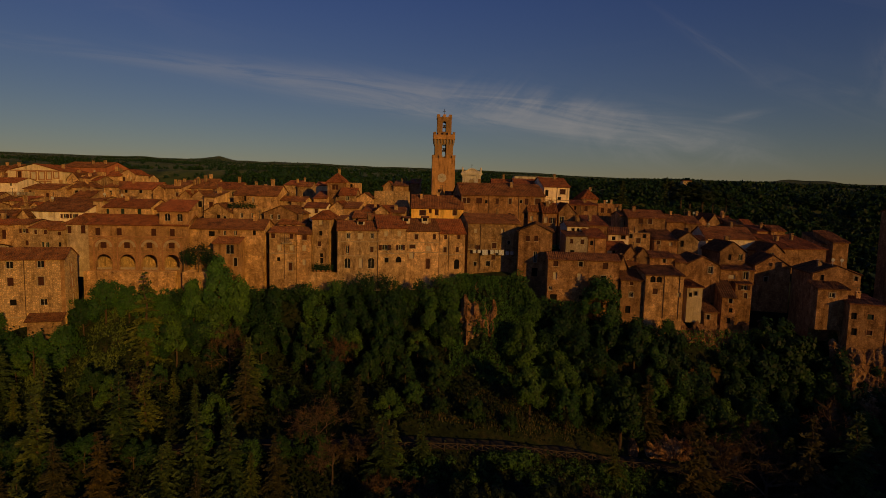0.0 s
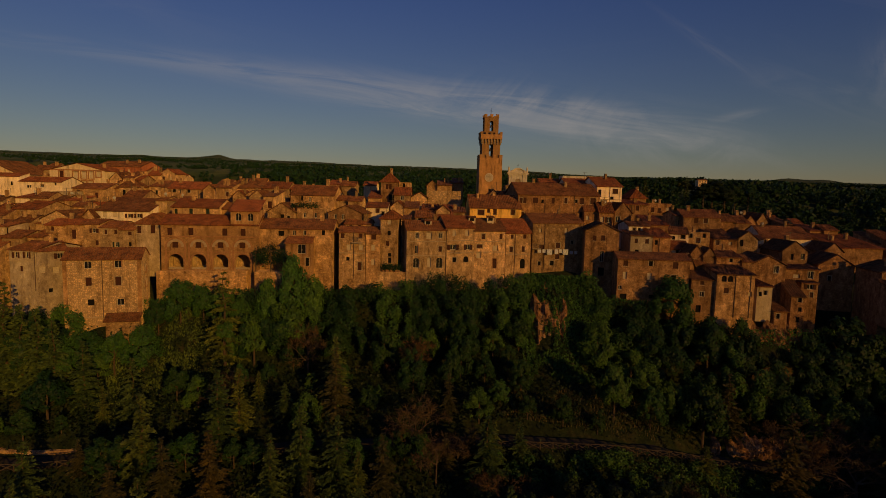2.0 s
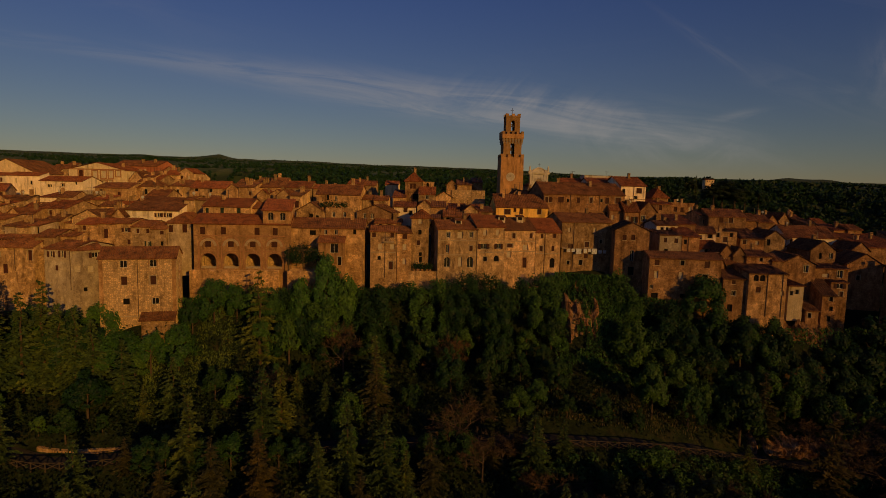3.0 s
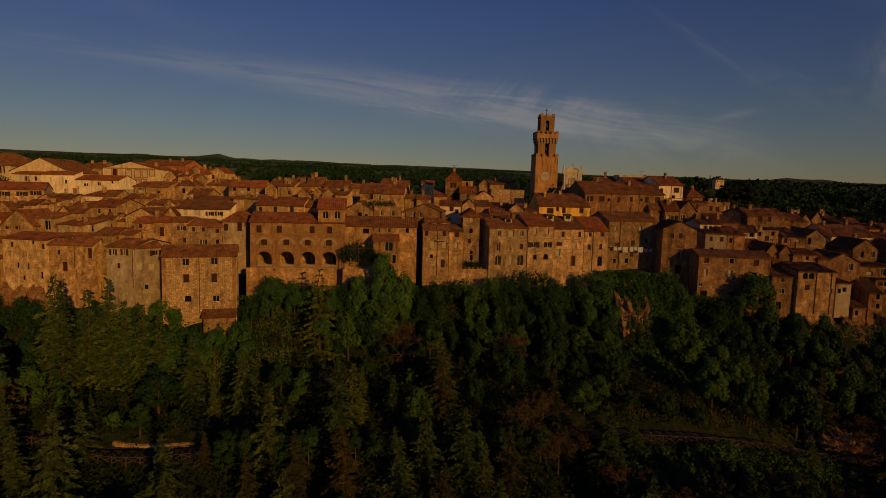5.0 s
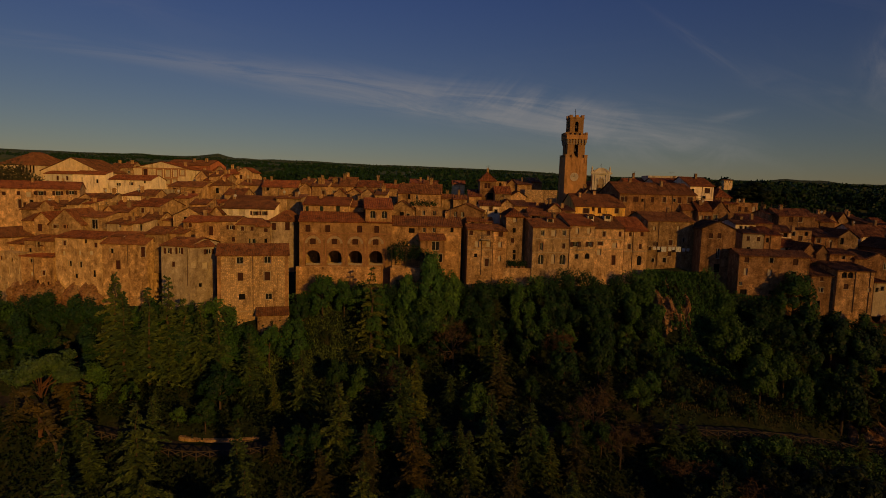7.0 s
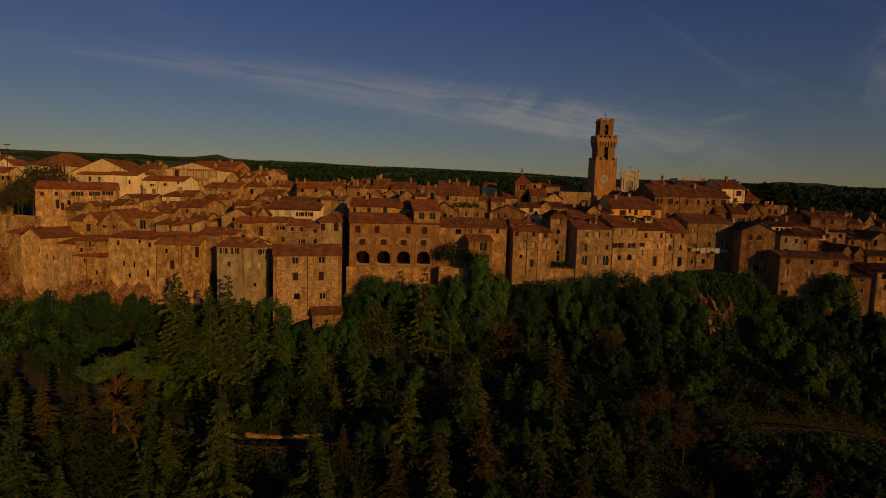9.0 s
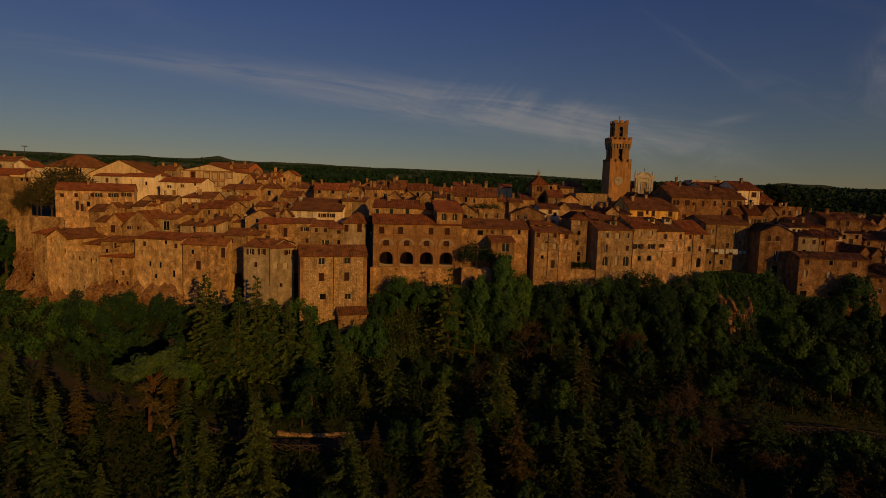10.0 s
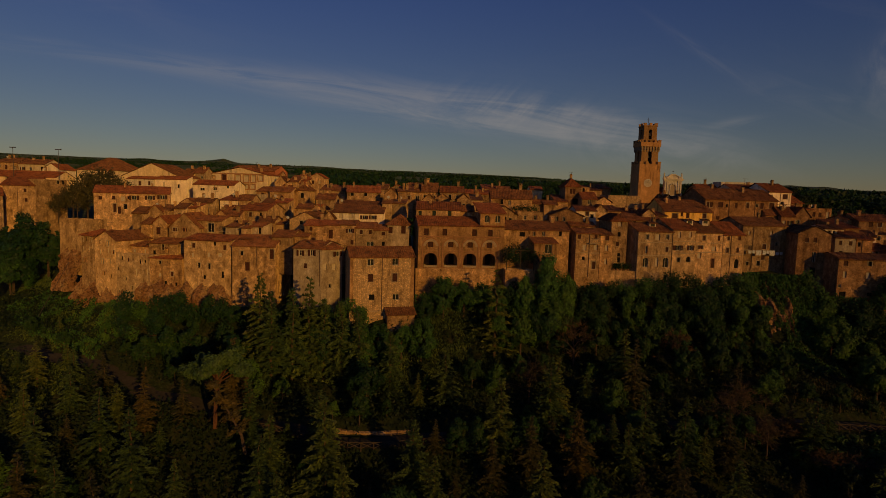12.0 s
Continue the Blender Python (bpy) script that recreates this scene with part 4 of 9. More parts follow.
# ---- arcaded palace ----
def arcade_palace():
    x0, y0, x1, y1, zb, ze, D = -62.7, 101.6, -46.1, 104.0, 22.1, 32.65, 9.0
    L = math.hypot(x1 - x0, y1 - y0)
    ob = thing("arcaded_house", pose(x0, y0, zb, 0, 0, math.degrees(math.atan2(y1 - y0, x1 - x0))),
               "brick house with four open arches and blind lunettes", "house", "town houses")
    H = ze - zb
    mids = [L * f for f in (0.146, 0.378, 0.603, 0.829)]
    bays = []
    wins = []
    for u in mids:
        bays.append((u, 2.5, 2.55, 2.75, True))
        wins.append((u - 0.05, 6.35, 1.05, 1.05, "closed"))
    for f in (0.09, 0.302, 0.647, 0.835):
        wins.append((L * f, 8.6, 0.9, 1.3, "closed"))
    bm = bmesh.new()
    wall_with_openings(bm, L, -8, H, bays + [(u, v, w, h, False) for u, v, w, h, k in wins], reveal=0.45)
    for x in (0, L):
        p = [(x, 0, -8), (x, D, -8), (x, D, H), (x, D / 2, H + 1.5), (x, 0, H)]
        face(bm, p if x else p[::-1])
    face(bm, ((0, D, -8), (0, D, H), (L, D, H), (L, D, -8)))
    bmesh.ops.remove_doubles(bm, verts=bm.verts, dist=0.0005)
    bmesh.ops.recalc_face_normals(bm, faces=bm.faces)
    part("wall", bm, WALL["brick"], ob)
    # the gallery behind the arches
    bm = bmesh.new()
    face(bm, ((0.1, 5.6, 1.5), (L - 0.1, 5.6, 1.5), (L - 0.1, 5.6, 6.0), (0.1, 5.6, 6.0)))
    for u in (0.0, 0.262, 0.49, 0.716, 1.0):
        c = min(max(L * u, 0.3), L - 0.3)
        box(bm, c - 0.25, c + 0.25, 0.46, 5.6, 2.45, 5.9)
    face(bm, ((0.1, 0.3, 2.45), (L - 0.1, 0.3, 2.45), (L - 0.1, 5.6, 2.45), (0.1, 5.6, 2.45)))
    face(bm, ((0.1, 0.3, 5.9), (L - 0.1, 0.3, 5.9), (L - 0.1, 5.6, 5.9), (0.1, 5.6, 5.9)))
    part("gallery", bm, WALL["plaster"], ob)
    bm = bmesh.new()
    box(bm, 0, 1.0, 0, 0.06, 0, 2.1)
    leaf = finish(bm, "gallery_door", SHUT_BROWN)
    for u in mids:
        part("gallery_door", leaf, None, ob, "", pose(u + 0.5, 5.5, 2.46))
    # low parapet across the arches
    for u in mids:
        bm = bmesh.new()
        box(bm, u - 1.26, u + 1.26, 0.05, 0.25, 2.46, 2.85)
        part("parapet", bm, STONE_TRIM, ob)
    # pale plaster of the lunettes, arch rims, string courses, terrace wall
    for u in mids:
        bm = bmesh.new()
        k = 14
        arc = [(1.62 * math.cos(math.pi * i / k), 6.55 + 1.5 * math.sin(math.pi * i / k)) for i in range(k + 1)]
        for p, q in zip(arc, arc[1:]):
            (a0, b0), (a1, b1) = ((0.9 * c, 6.55 + (e - 6.55) * 0.9) for c, e in (p, q))
            (c0, d0), (c1, d1) = ((0.62 * c, 6.55 + (e - 6.55) * 0.62) for c, e in (p, q))
            face(bm, ((a0, -0.012, b0), (a1, -0.012, b1), (c1, -0.012, d1), (c0, -0.012, d0)))
        part("lunette", bm, LUNETTE, ob, "pale rendered lunette", pose(u, 0, 0))
        bm = bmesh.new()
        for R0, R1, zc in ((1.5, 1.72, 6.55), (1.28, 1.46, 3.97)):
            for i in range(k):
                a, b = math.pi * i / k, math.pi * (i + 1) / k
                q = [(R0 * math.cos(a), zc + R0 * math.sin(a)), (R1 * math.cos(a), zc + R1 * math.sin(a)), (R1 * math.cos(b), zc + R1 * math.sin(b)), (R0 * math.cos(b), zc + R0 * math.sin(b))]
                face(bm, [(s, -0.1, t) for s, t in q])
                face(bm, [(q[1][0], -0.1, q[1][1]), (q[1][0], -0.003, q[1][1]), (q[2][0], -0.003, q[2][1]), (q[2][0], -0.1, q[2][1])])
                face(bm, [(q[0][0], -0.1, q[0][1]), (q[3][0], -0.1, q[3][1]), (q[3][0], -0.003, q[3][1]), (q[0][0], -0.003, q[0][1])])
        for u_ in (-1.62, 1.62):
            box(bm, u_ - 0.12, u_ + 0.12, -0.1, -0.003, 2.4, 6.55)
        part("arch_rim", bm, BRICK_TRIM, ob, "", pose(u, 0, 0))
    bm = bmesh.new()
    box(bm, 0.05, L - 0.05, -0.12, -0.003, 8.3, 8.5)
    box(bm, 0.05, L - 0.05, -0.1, -0.003, 5.55, 5.68)
    part("string_course", bm, BRICK_TRIM, ob)
    bm = bmesh.new()
    box(bm, -0.5, L - 2, -1.3, -0.005, -6, 2.3)
    part("terrace_wall", bm, WALL["tufa"], ob)
    bm = bmesh.new()
    z = H + 0.12
    k = 1.5 / (D / 2) * 0.35
    roof_panel(bm, (-0.2, -0.35, z - k), (L + 0.2, -0.35, z - k), (-0.2, D / 2, z + 1.5), (L + 0.2, D / 2, z + 1.5))
    roof_panel(bm, (L + 0.2, D + 0.35, z - k), (-0.2, D + 0.35, z - k), (L + 0.2, D / 2, z + 1.5), (-0.2, D / 2, z + 1.5))
    part("roof", bm, ROOF["red"], ob)
    for u, v, w, h, kk in wins:
        add_window(ob, u, v, w, h, kk, False, 0.4)
    # raised block at the end with two arched windows
    u0, u1, zt = L * 0.71, L, 35.2 - zb
    bm = bmesh.new()
    tmp = bmesh.new()
    wall_with_openings(tmp, u1 - u0, H, zt, [(1.35, H + 0.75, 1.0, 1.4, True), (3.45, H + 0.75, 1.0, 1.4, True)], reveal=0.3)
    bmesh.ops.translate(tmp, verts=tmp.verts, vec=(u0, -0.01, 0))
    me = bpy.data.meshes.new("raised")
    tmp.to_mesh(me)
    tmp.free()
    bm.from_mesh(me)
    bpy.data.meshes.remove(me)
    W = 6.5
    face(bm, ((u0, -0.01, H - 0.5), (u0, -0.01, zt), (u0, W, zt), (u0, W, H - 0.5)))
    face(bm, ((u1, -0.01, H), (u1, W, H), (u1, W, zt), (u1, -0.01, zt)))
    face(bm, ((u0, W, H), (u0, W, zt), (u1, W, zt), (u1, W, H)))
    part("raised_room", bm, WALL["brick"], ob)
    for u in (1.35, 3.45):
        add_window(ob, u0 + u, H + 0.75, 1.0, 1.4, "glass", True, 0.25)
    bm = bmesh.new()
    roof_panel(bm, (u0 - 0.3, -0.4, zt), (u1 + 0.3, -0.4, zt), (u0 - 0.3, W + 0.2, zt + 1.9), (u1 + 0.3, W + 0.2, zt + 1.9))
    part("raised_roof", bm, ROOF["red"], ob)


arcade_palace()


# ---- houses of the town ----

# front row along the cliff
house(-74.2, 92.3, -63.1, 95.5, 16.9, 27.2, 6.4, "front", 1.5, "rubble", "old", wins=[(3.62, 8.73, 1.1, 1.2, "glass"), (8.05, 8.82, 1.1, 1.2, "glass"), (3.67, 5.88, 0.9, 1.4, "closed"), (8.02, 5.84, 0.9, 1.5, "closed"), (3.9, 2.62, 1.0, 1.0, "dark"), (8.27, 2.5, 1.1, 1.1, "glass")], label="rubble stone house with a tiled roof on the cliff edge", chim=0, skirt=3.5, pipes=(5.7,), strings=(0.55,), seed=3)
house(-84.7, 95.0, -79.5, 94.0, 21.1, 28.3, 9.0, "front", 1.0, "grey", "old", wins=[(1.37, 5.81, 0.7, 1.0, "brown"), (3.52, 5.86, 0.7, 1.1, "brown"), (2.27, 3.6, 0.6, 0.9, "closed")], label="plain grey rendered house with a tiled roof", chim=1, skirt=8, pipes=(5.0,), strings=(5.3,), seed=4)
house(-79.5, 94.0, -76.3, 97.0, 21.0, 28.2, 9.0, "front", 1.1, "grey", "old", wins=[(3.34, 5.82, 0.9, 0.9, "brown"), (0.7, 3.52, 0.9, 1.0, "blind"), (2.63, 3.32, 0.9, 1.1, "blind"), (1.81, 0.18, 0.6, 0.7, "dark")], label="plain grey rendered house with a tiled roof", chim=0, skirt=8, seed=5)
house(-97.0, 99.0, -88.9, 98.5, 23.3, 28.0, 9.0, "front", 1.7, "tufa", "old", wins=[(1.8, 2.92, 0.6, 0.8, "dark"), (7.44, 2.43, 0.8, 1.8, "closed"), (2.84, 0.08, 0.9, 1.6, "door")], label="weathered tufa house with a roof skylight", chim=0, skirt=12, pipes=(4.7,), seed=6)
house(-107.1, 101.8, -97.6, 100.0, 20.2, 28.6, 9.0, "front", 0.8, "plaster", "red", wins=[(2.0, 6.9, 0.7, 0.9, "closed"), (8.4, 6.8, 0.7, 0.9, "closed"), (4.2, 1.0, 0.6, 0.8, "dark"), (6.34, 7.62, 0.6, 0.7, "dark"), (3.07, 3.14, 0.6, 1.0, "dark"), (5.19, 2.99, 0.6, 1.1, "dark"), (7.92, 1.38, 0.6, 1.3, "dark"), (1.75, 5.14, 0.6, 0.8, "blind"), (5.06, 5.24, 0.6, 0.9, "blind"), (7.4, 5.43, 0.9, 0.7, "blind")], label="tall weathered house with a red tiled roof above the rock", chim=0, skirt=14, seed=7)
house(-114.1, 102.8, -107.5, 101.8, 16.4, 24.8, 7.0, "mono", 0.2, "tufa", "red", wins=[(4.6, 5.0, 0.6, 0.9, "closed"), (5.4, 3.2, 0.6, 0.7, "dark"), (3.2, 3.4, 0.6, 0.7, "dark"), (2.1, 7.26, 0.6, 0.7, "dark"), (2.06, 4.85, 0.6, 0.7, "blind"), (2.0, 1.34, 0.6, 0.9, "dark"), (4.0, 1.39, 0.6, 1.0, "dark"), (6.77, 7.36, 0.6, 0.7, "dark")], label="high tufa castle wall with small windows", chim=0, skirt=10, pipes=(2.6,), seed=8)
house(-122.6, 106.6, -114.1, 102.8, 16.5, 25.3, 5.0, "flat", 0.0, "plaster", "old", wins=[(1.6, 7.3, 0.6, 0.8, "dark"), (3.4, 7.1, 0.6, 0.8, "closed"), (2.6, 3.3, 0.6, 0.7, "dark"), (6.6, 6.9, 0.6, 0.9, "dark"), (4.4, 1.6, 0.6, 0.8, "dark"), (7.2, 1.9, 0.6, 0.7, "closed"), (0.38, 5.13, 0.6, 0.7, "dark"), (7.96, 7.15, 0.6, 0.7, "dark"), (5.43, 4.51, 0.6, 1.4, "blind"), (8.52, 4.88, 0.6, 1.2, "blind"), (11.94, 3.42, 0.6, 0.7, "dark")], label="high tufa castle wall with small windows", chim=0, skirt=10, seed=9)
house(-128.3, 109.3, -122.6, 106.6, 17.8, 27.6, 9.0, "gable", 1.6, "plaster", "old", wins=[(1.4, 8.7, 0.6, 0.9, "dark"), (2.6, 2.6, 0.6, 0.7, "dark"), (5.5, 7.0, 0.6, 0.8, "closed"), (3.95, 9.22, 0.6, 1.1, "glass"), (3.87, 7.07, 0.6, 1.1, "blind"), (2.25, 4.84, 0.6, 1.0, "dark"), (4.3, 4.94, 0.6, 1.1, "dark"), (4.53, 2.12, 0.6, 0.8, "dark"), (1.46, 6.73, 0.6, 1.0, "blind")], label="tall tufa house with a gable on the cliff", chim=0, skirt=10, seed=10)
house(-132.5, 111.6, -128.3, 109.3, 19.6, 28.1, 9.0, "front", 0.9, "tufa", "red", wins=[(3.3, 7.2, 0.6, 0.8, "dark"), (1.4, 3.0, 0.6, 0.8, "dark"), (3.4, 2.6, 0.6, 0.8, "dark"), (0.55, 7.08, 0.6, 1.0, "dark"), (1.72, 7.22, 0.6, 0.9, "dark"), (0.66, 5.16, 0.6, 1.1, "blind"), (2.61, 5.36, 0.6, 1.0, "blind"), (3.78, 5.73, 0.6, 1.1, "blind")], label="narrow tufa house with a red roof on the cliff", chim=1, skirt=14, seed=11)
house(-122.2, 110.0, -112.3, 106.5, 24.3, 26.4, 6.0, "front", 0.7, "tufa", "old", wins=[(1.91, 0.1, 0.6, 1.2, "glass"), (4.56, 0.44, 0.6, 1.1, "blind"), (7.46, 0.8, 0.6, 0.7, "blind")], label="low tufa house with a tiled roof", chim=0, seed=12)
house(-144.2, 123.0, -135.1, 119.5, 24.2, 30.7, 4.0, "flat", 0.0, "tufa", "old", label="square tufa bastion with a low parapet", chim=0, skirt=6, seed=13)

# row behind the rubble house
house(-84.9, 104.4, -81.2, 104.4, 26.3, 31.8, 7.0, "front", 0.9, "tufa", "red", wins=[(1.23, 4.44, 0.6, 0.8, "closed")], chim=1, seed=16)
house(-81.2, 104.4, -78.1, 104.4, 26.4, 32.0, 7.0, "front", 0.7, "tufa", "red", wins=[(1.39, 2.96, 0.8, 1.7, "closed")], chim=0, seed=17)
house(-78.1, 104.4, -75.0, 104.4, 26.5, 32.1, 7.0, "front", 0.7, "tufa", "old", wins=[(2.03, 4.05, 0.8, 0.8, "brown"), (2.42, 1.8, 0.6, 0.9, "closed")], chim=0, seed=18)
house(-74.9, 104.2, -71.3, 104.2, 26.6, 31.6, 7.0, "front", 0.9, "plaster", "old", wins=[(1.0, 3.8, 0.6, 0.8, "closed"), (2.77, 3.84, 0.6, 0.8, "closed"), (2.84, 1.48, 0.6, 0.9, "green")], chim=0, seed=19)
house(-71.3, 104.2, -68.8, 104.2, 26.7, 31.3, 6.0, "front", 0.9, "plaster", "old", wins=[(1.73, 3.56, 0.7, 0.7, "closed"), (1.71, 1.52, 0.6, 0.8, "dark")], chim=0, seed=20)
house(-68.9, 105.0, -64.6, 105.0, 26.7, 32.5, 8.0, "hip", 1.6, "grey", "old", wins=[(0.62, 3.95, 0.8, 1.3, "closed"), (3.14, 3.96, 0.9, 1.5, "closed")], chim=0, seed=21)

# houses by the arcade
house(-63.4, 107.6, -54.6, 107.6, 32.4, 35.5, 8.0, "front", 1.4, "plaster", "red", wins=[(0.75, 1.37, 0.6, 1.4, "closedgreen"), (3.54, 1.44, 0.7, 1.4, "closedgreen"), (6.65, 1.52, 0.7, 1.4, "closedgreen")], label="house with green shutters and a red tiled roof", chim=1, seed=24)
house(-46.6, 105.0, -33.0, 106.0, 24.7, 32.1, 9.0, "front", 1.5, "tufa", "old", wins=[(4.21, 6.03, 1.1, 0.9, "dark"), (6.54, 6.18, 0.6, 0.9, "glass"), (8.44, 6.22, 0.6, 0.9, "glass"), (11.84, 6.5, 0.6, 0.9, "dark")], label="long low tufa house with a mossy roof", chim=1, skirt=6, seed=25)
house(-40.6, 101.5, -36.1, 102.0, 24.4, 29.8, 5.0, "mono", 1.1, "brick", "old", wins=[(2.79, 3.49, 1.4, 1.7, "glass"), (3.76, 1.33, 0.6, 1.5, "dark")], label="small brick house among the trees", chim=0, skirt=6, seed=26)
house(-31.8, 105.2, -27.0, 105.5, 22.6, 31.7, 8.0, "front", 0.8, "tufa", "old", wins=[(0.65, 8.09, 0.7, 0.9, "closed"), (3.96, 8.05, 0.6, 0.9, "closed"), (1.78, 5.76, 0.8, 1.1, "blind"), (4.02, 5.8, 0.8, 1.1, "blind"), (1.63, 3.83, 0.6, 0.7, "dark"), (3.81, 2.09, 0.7, 1.5, "closed")], label="weathered tufa house with a balcony", chim=0, skirt=6, pipes=(2.7,), strings=(5.2,), seed=27)
house(-26.9, 105.5, -24.3, 106.0, 22.9, 31.5, 7.0, "front", 1.0, "tufa", "old", wins=[(1.41, 7.73, 0.8, 0.9, "closed"), (1.37, 5.47, 0.7, 1.1, "blind"), (1.35, 2.78, 0.6, 1.1, "blind")], chim=0, skirt=6, seed=28)
house(-24.4, 107.0, -21.2, 107.0, 23.9, 34.4, 9.0, "hip", 1.2, "tufa", "red", wins=[(1.64, 9.31, 0.7, 0.9, "blind"), (1.6, 7.26, 0.6, 0.9, "dark"), (1.35, 5.3, 0.6, 0.9, "closed"), (1.75, 3.25, 0.6, 0.7, "dark"), (1.78, 2.11, 0.6, 1.0, "dark")], label="tall narrow tufa house with a hipped red roof", chim=0, skirt=6, seed=29)
house(-20.7, 111.0, -19.2, 111.0, 23.4, 34.0, 6.0, "mono", 0.5, "tufa", "old", wins=[(0.77, 9.53, 0.6, 1.2, "dark")], chim=0, seed=30)
house(-19.4, 105.6, -12.1, 106.8, 22.8, 32.4, 9.0, "front", 1.4, "plaster", "old", wins=[(1.92, 8.01, 0.6, 1.0, "glass"), (4.15, 7.92, 1.0, 1.2, "blind"), (6.28, 8.06, 0.6, 1.0, "glass"), (1.81, 5.21, 0.6, 1.5, "glass"), (6.28, 5.58, 0.6, 1.0, "closed"), (1.8, 2.5, 1.1, 1.9, "arch_glass"), (4.25, 2.62, 0.7, 1.9, "arch_blind"), (6.17, 2.46, 1.2, 2.0, "arch_glass"), (6.32, -0.31, 0.6, 1.3, "dark")], label="tall plastered house with arched windows on the cliff edge", chim=1, skirt=6, pipes=(7.4,), strings=(7.4, 4.75), seed=31)
house(-12.1, 106.8, -6.8, 108.0, 22.8, 32.9, 10.0, "front", 1.9, "plaster", "red", wins=[(1.52, 8.49, 0.7, 1.1, "blind"), (3.98, 8.51, 0.7, 1.1, "blind"), (1.3, 5.94, 1.1, 1.0, "brown"), (4.24, 5.95, 0.8, 1.0, "brown"), (1.66, 3.6, 0.7, 0.9, "dark"), (3.89, 3.59, 1.0, 1.1, "arch_dark")], label="tall plastered house with stained walls on the cliff", chim=0, skirt=6, strings=(5.3, 7.6), seed=32)
house(-6.8, 108.0, -0.8, 109.2, 23.0, 32.4, 10.0, "front", 2.0, "plaster", "old", wins=[(1.78, 7.76, 0.6, 1.0, "closed"), (5.22, 7.79, 0.6, 1.0, "closed"), (1.06, 6.06, 1.1, 0.7, "closed"), (4.16, 5.57, 1.0, 1.0, "blind"), (0.92, 4.12, 0.9, 1.3, "arch_blind"), (4.09, 2.17, 0.7, 1.9, "door")], label="tall plastered house with stained walls on the cliff", chim=1, skirt=6, strings=(5.25, 7.2), seed=33)
house(-0.7, 109.2, 4.2, 110.2, 23.5, 32.0, 10.0, "front", 2.4, "plaster", "red", wins=[(1.2, 7.39, 0.6, 0.8, "closed"), (3.74, 7.42, 0.6, 0.8, "closed"), (1.11, 4.83, 0.6, 1.0, "closed"), (3.53, 4.84, 0.6, 1.1, "closed"), (3.46, 1.64, 1.0, 1.9, "arch_dark")], label="plastered house with a red roof on the cliff", chim=0, skirt=6, pipes=(1.8,), strings=(4.35,), seed=34)
house(4.8, 112.2, 15.1, 114.2, 24.2, 33.9, 9.0, "front", 1.6, "tufa", "brown", wins=[(1.54, 7.81, 0.6, 0.8, "blind"), (6.93, 7.69, 0.6, 1.0, "blind"), (2.01, 4.27, 1.1, 1.1, "closed"), (5.36, 4.75, 0.9, 1.1, "closed"), (5.27, 2.51, 0.8, 1.0, "closed"), (1.59, 1.3, 0.6, 0.8, "dark"), (4.22, 1.24, 0.8, 1.0, "dark"), (8.36, 5.54, 0.6, 0.7, "dark")], label="tufa house with washing lines across its front", chim=1, skirt=4, pipes=(2.5,), seed=35)
house(14.2, 108.6, 20.4, 107.6, 24.5, 32.8, 10.0, "gable", 1.4, "brown", "brown", wins=[(1.75, 6.47, 0.7, 1.0, "closed"), (3.3, 6.53, 0.7, 1.0, "closed"), (3.23, 2.49, 0.7, 2.1, "glass"), (3.22, -0.15, 1.1, 1.6, "dark")], label="square tufa house with a low tiled gable", chim=0, skirt=8, seed=36)
house(18.9, 102.8, 31.4, 101.6, 19.7, 28.3, 7.0, "front", 0.9, "brown", "brown", wins=[(1.35, 7.33, 0.8, 1.0, "closed"), (5.76, 7.45, 0.7, 0.9, "dark"), (10.06, 7.13, 0.9, 1.2, "closed"), (1.32, 4.95, 0.7, 1.3, "blind"), (5.64, 4.91, 0.8, 1.3, "blind"), (0.57, 3.01, 0.6, 0.7, "glass"), (1.21, 0.86, 1.2, 1.4, "dark"), (6.23, 1.54, 1.0, 0.7, "dark"), (8.15, 2.57, 0.6, 0.7, "dark"), (9.86, 4.66, 0.9, 1.3, "dark")], label="broad dark tufa house with a tiled roof", chim=0, skirt=6, seed=37)
house(31.6, 101.0, 35.9, 100.5, 19.4, 25.1, 8.0, "mono", 1.6, "brown", "brown", wins=[(1.79, 4.85, 0.6, 0.7, "closed"), (1.87, 2.69, 0.7, 0.9, "glass"), (1.41, -0.17, 0.9, 1.3, "dark")], label="low tufa house with a patched roof", chim=0, skirt=6, seed=38)
house(35.5, 99.8, 42.0, 99.4, 18.2, 26.3, 8.0, "mono", 1.0, "tufa", "old", wins=[(1.25, 6.84, 0.9, 1.1, "arch_dark"), (2.33, 6.88, 0.9, 1.1, "arch_dark"), (1.74, 4.75, 0.8, 1.0, "closed"), (5.84, 4.32, 0.6, 0.8, "blind")], label="pale house with a pair of arched windows", chim=0, skirt=6, pipes=(3.2, 5.8), seed=39)
house(43.4, 101.0, 46.1, 101.0, 19.3, 24.1, 7.0, "mono", 0.5, "cream", "red", wins=[(0.6, 3.07, 0.6, 0.8, "dark"), (1.52, 3.3, 0.6, 0.8, "dark")], label="small pale house with a red roof", chim=0, skirt=1.5, seed=40)

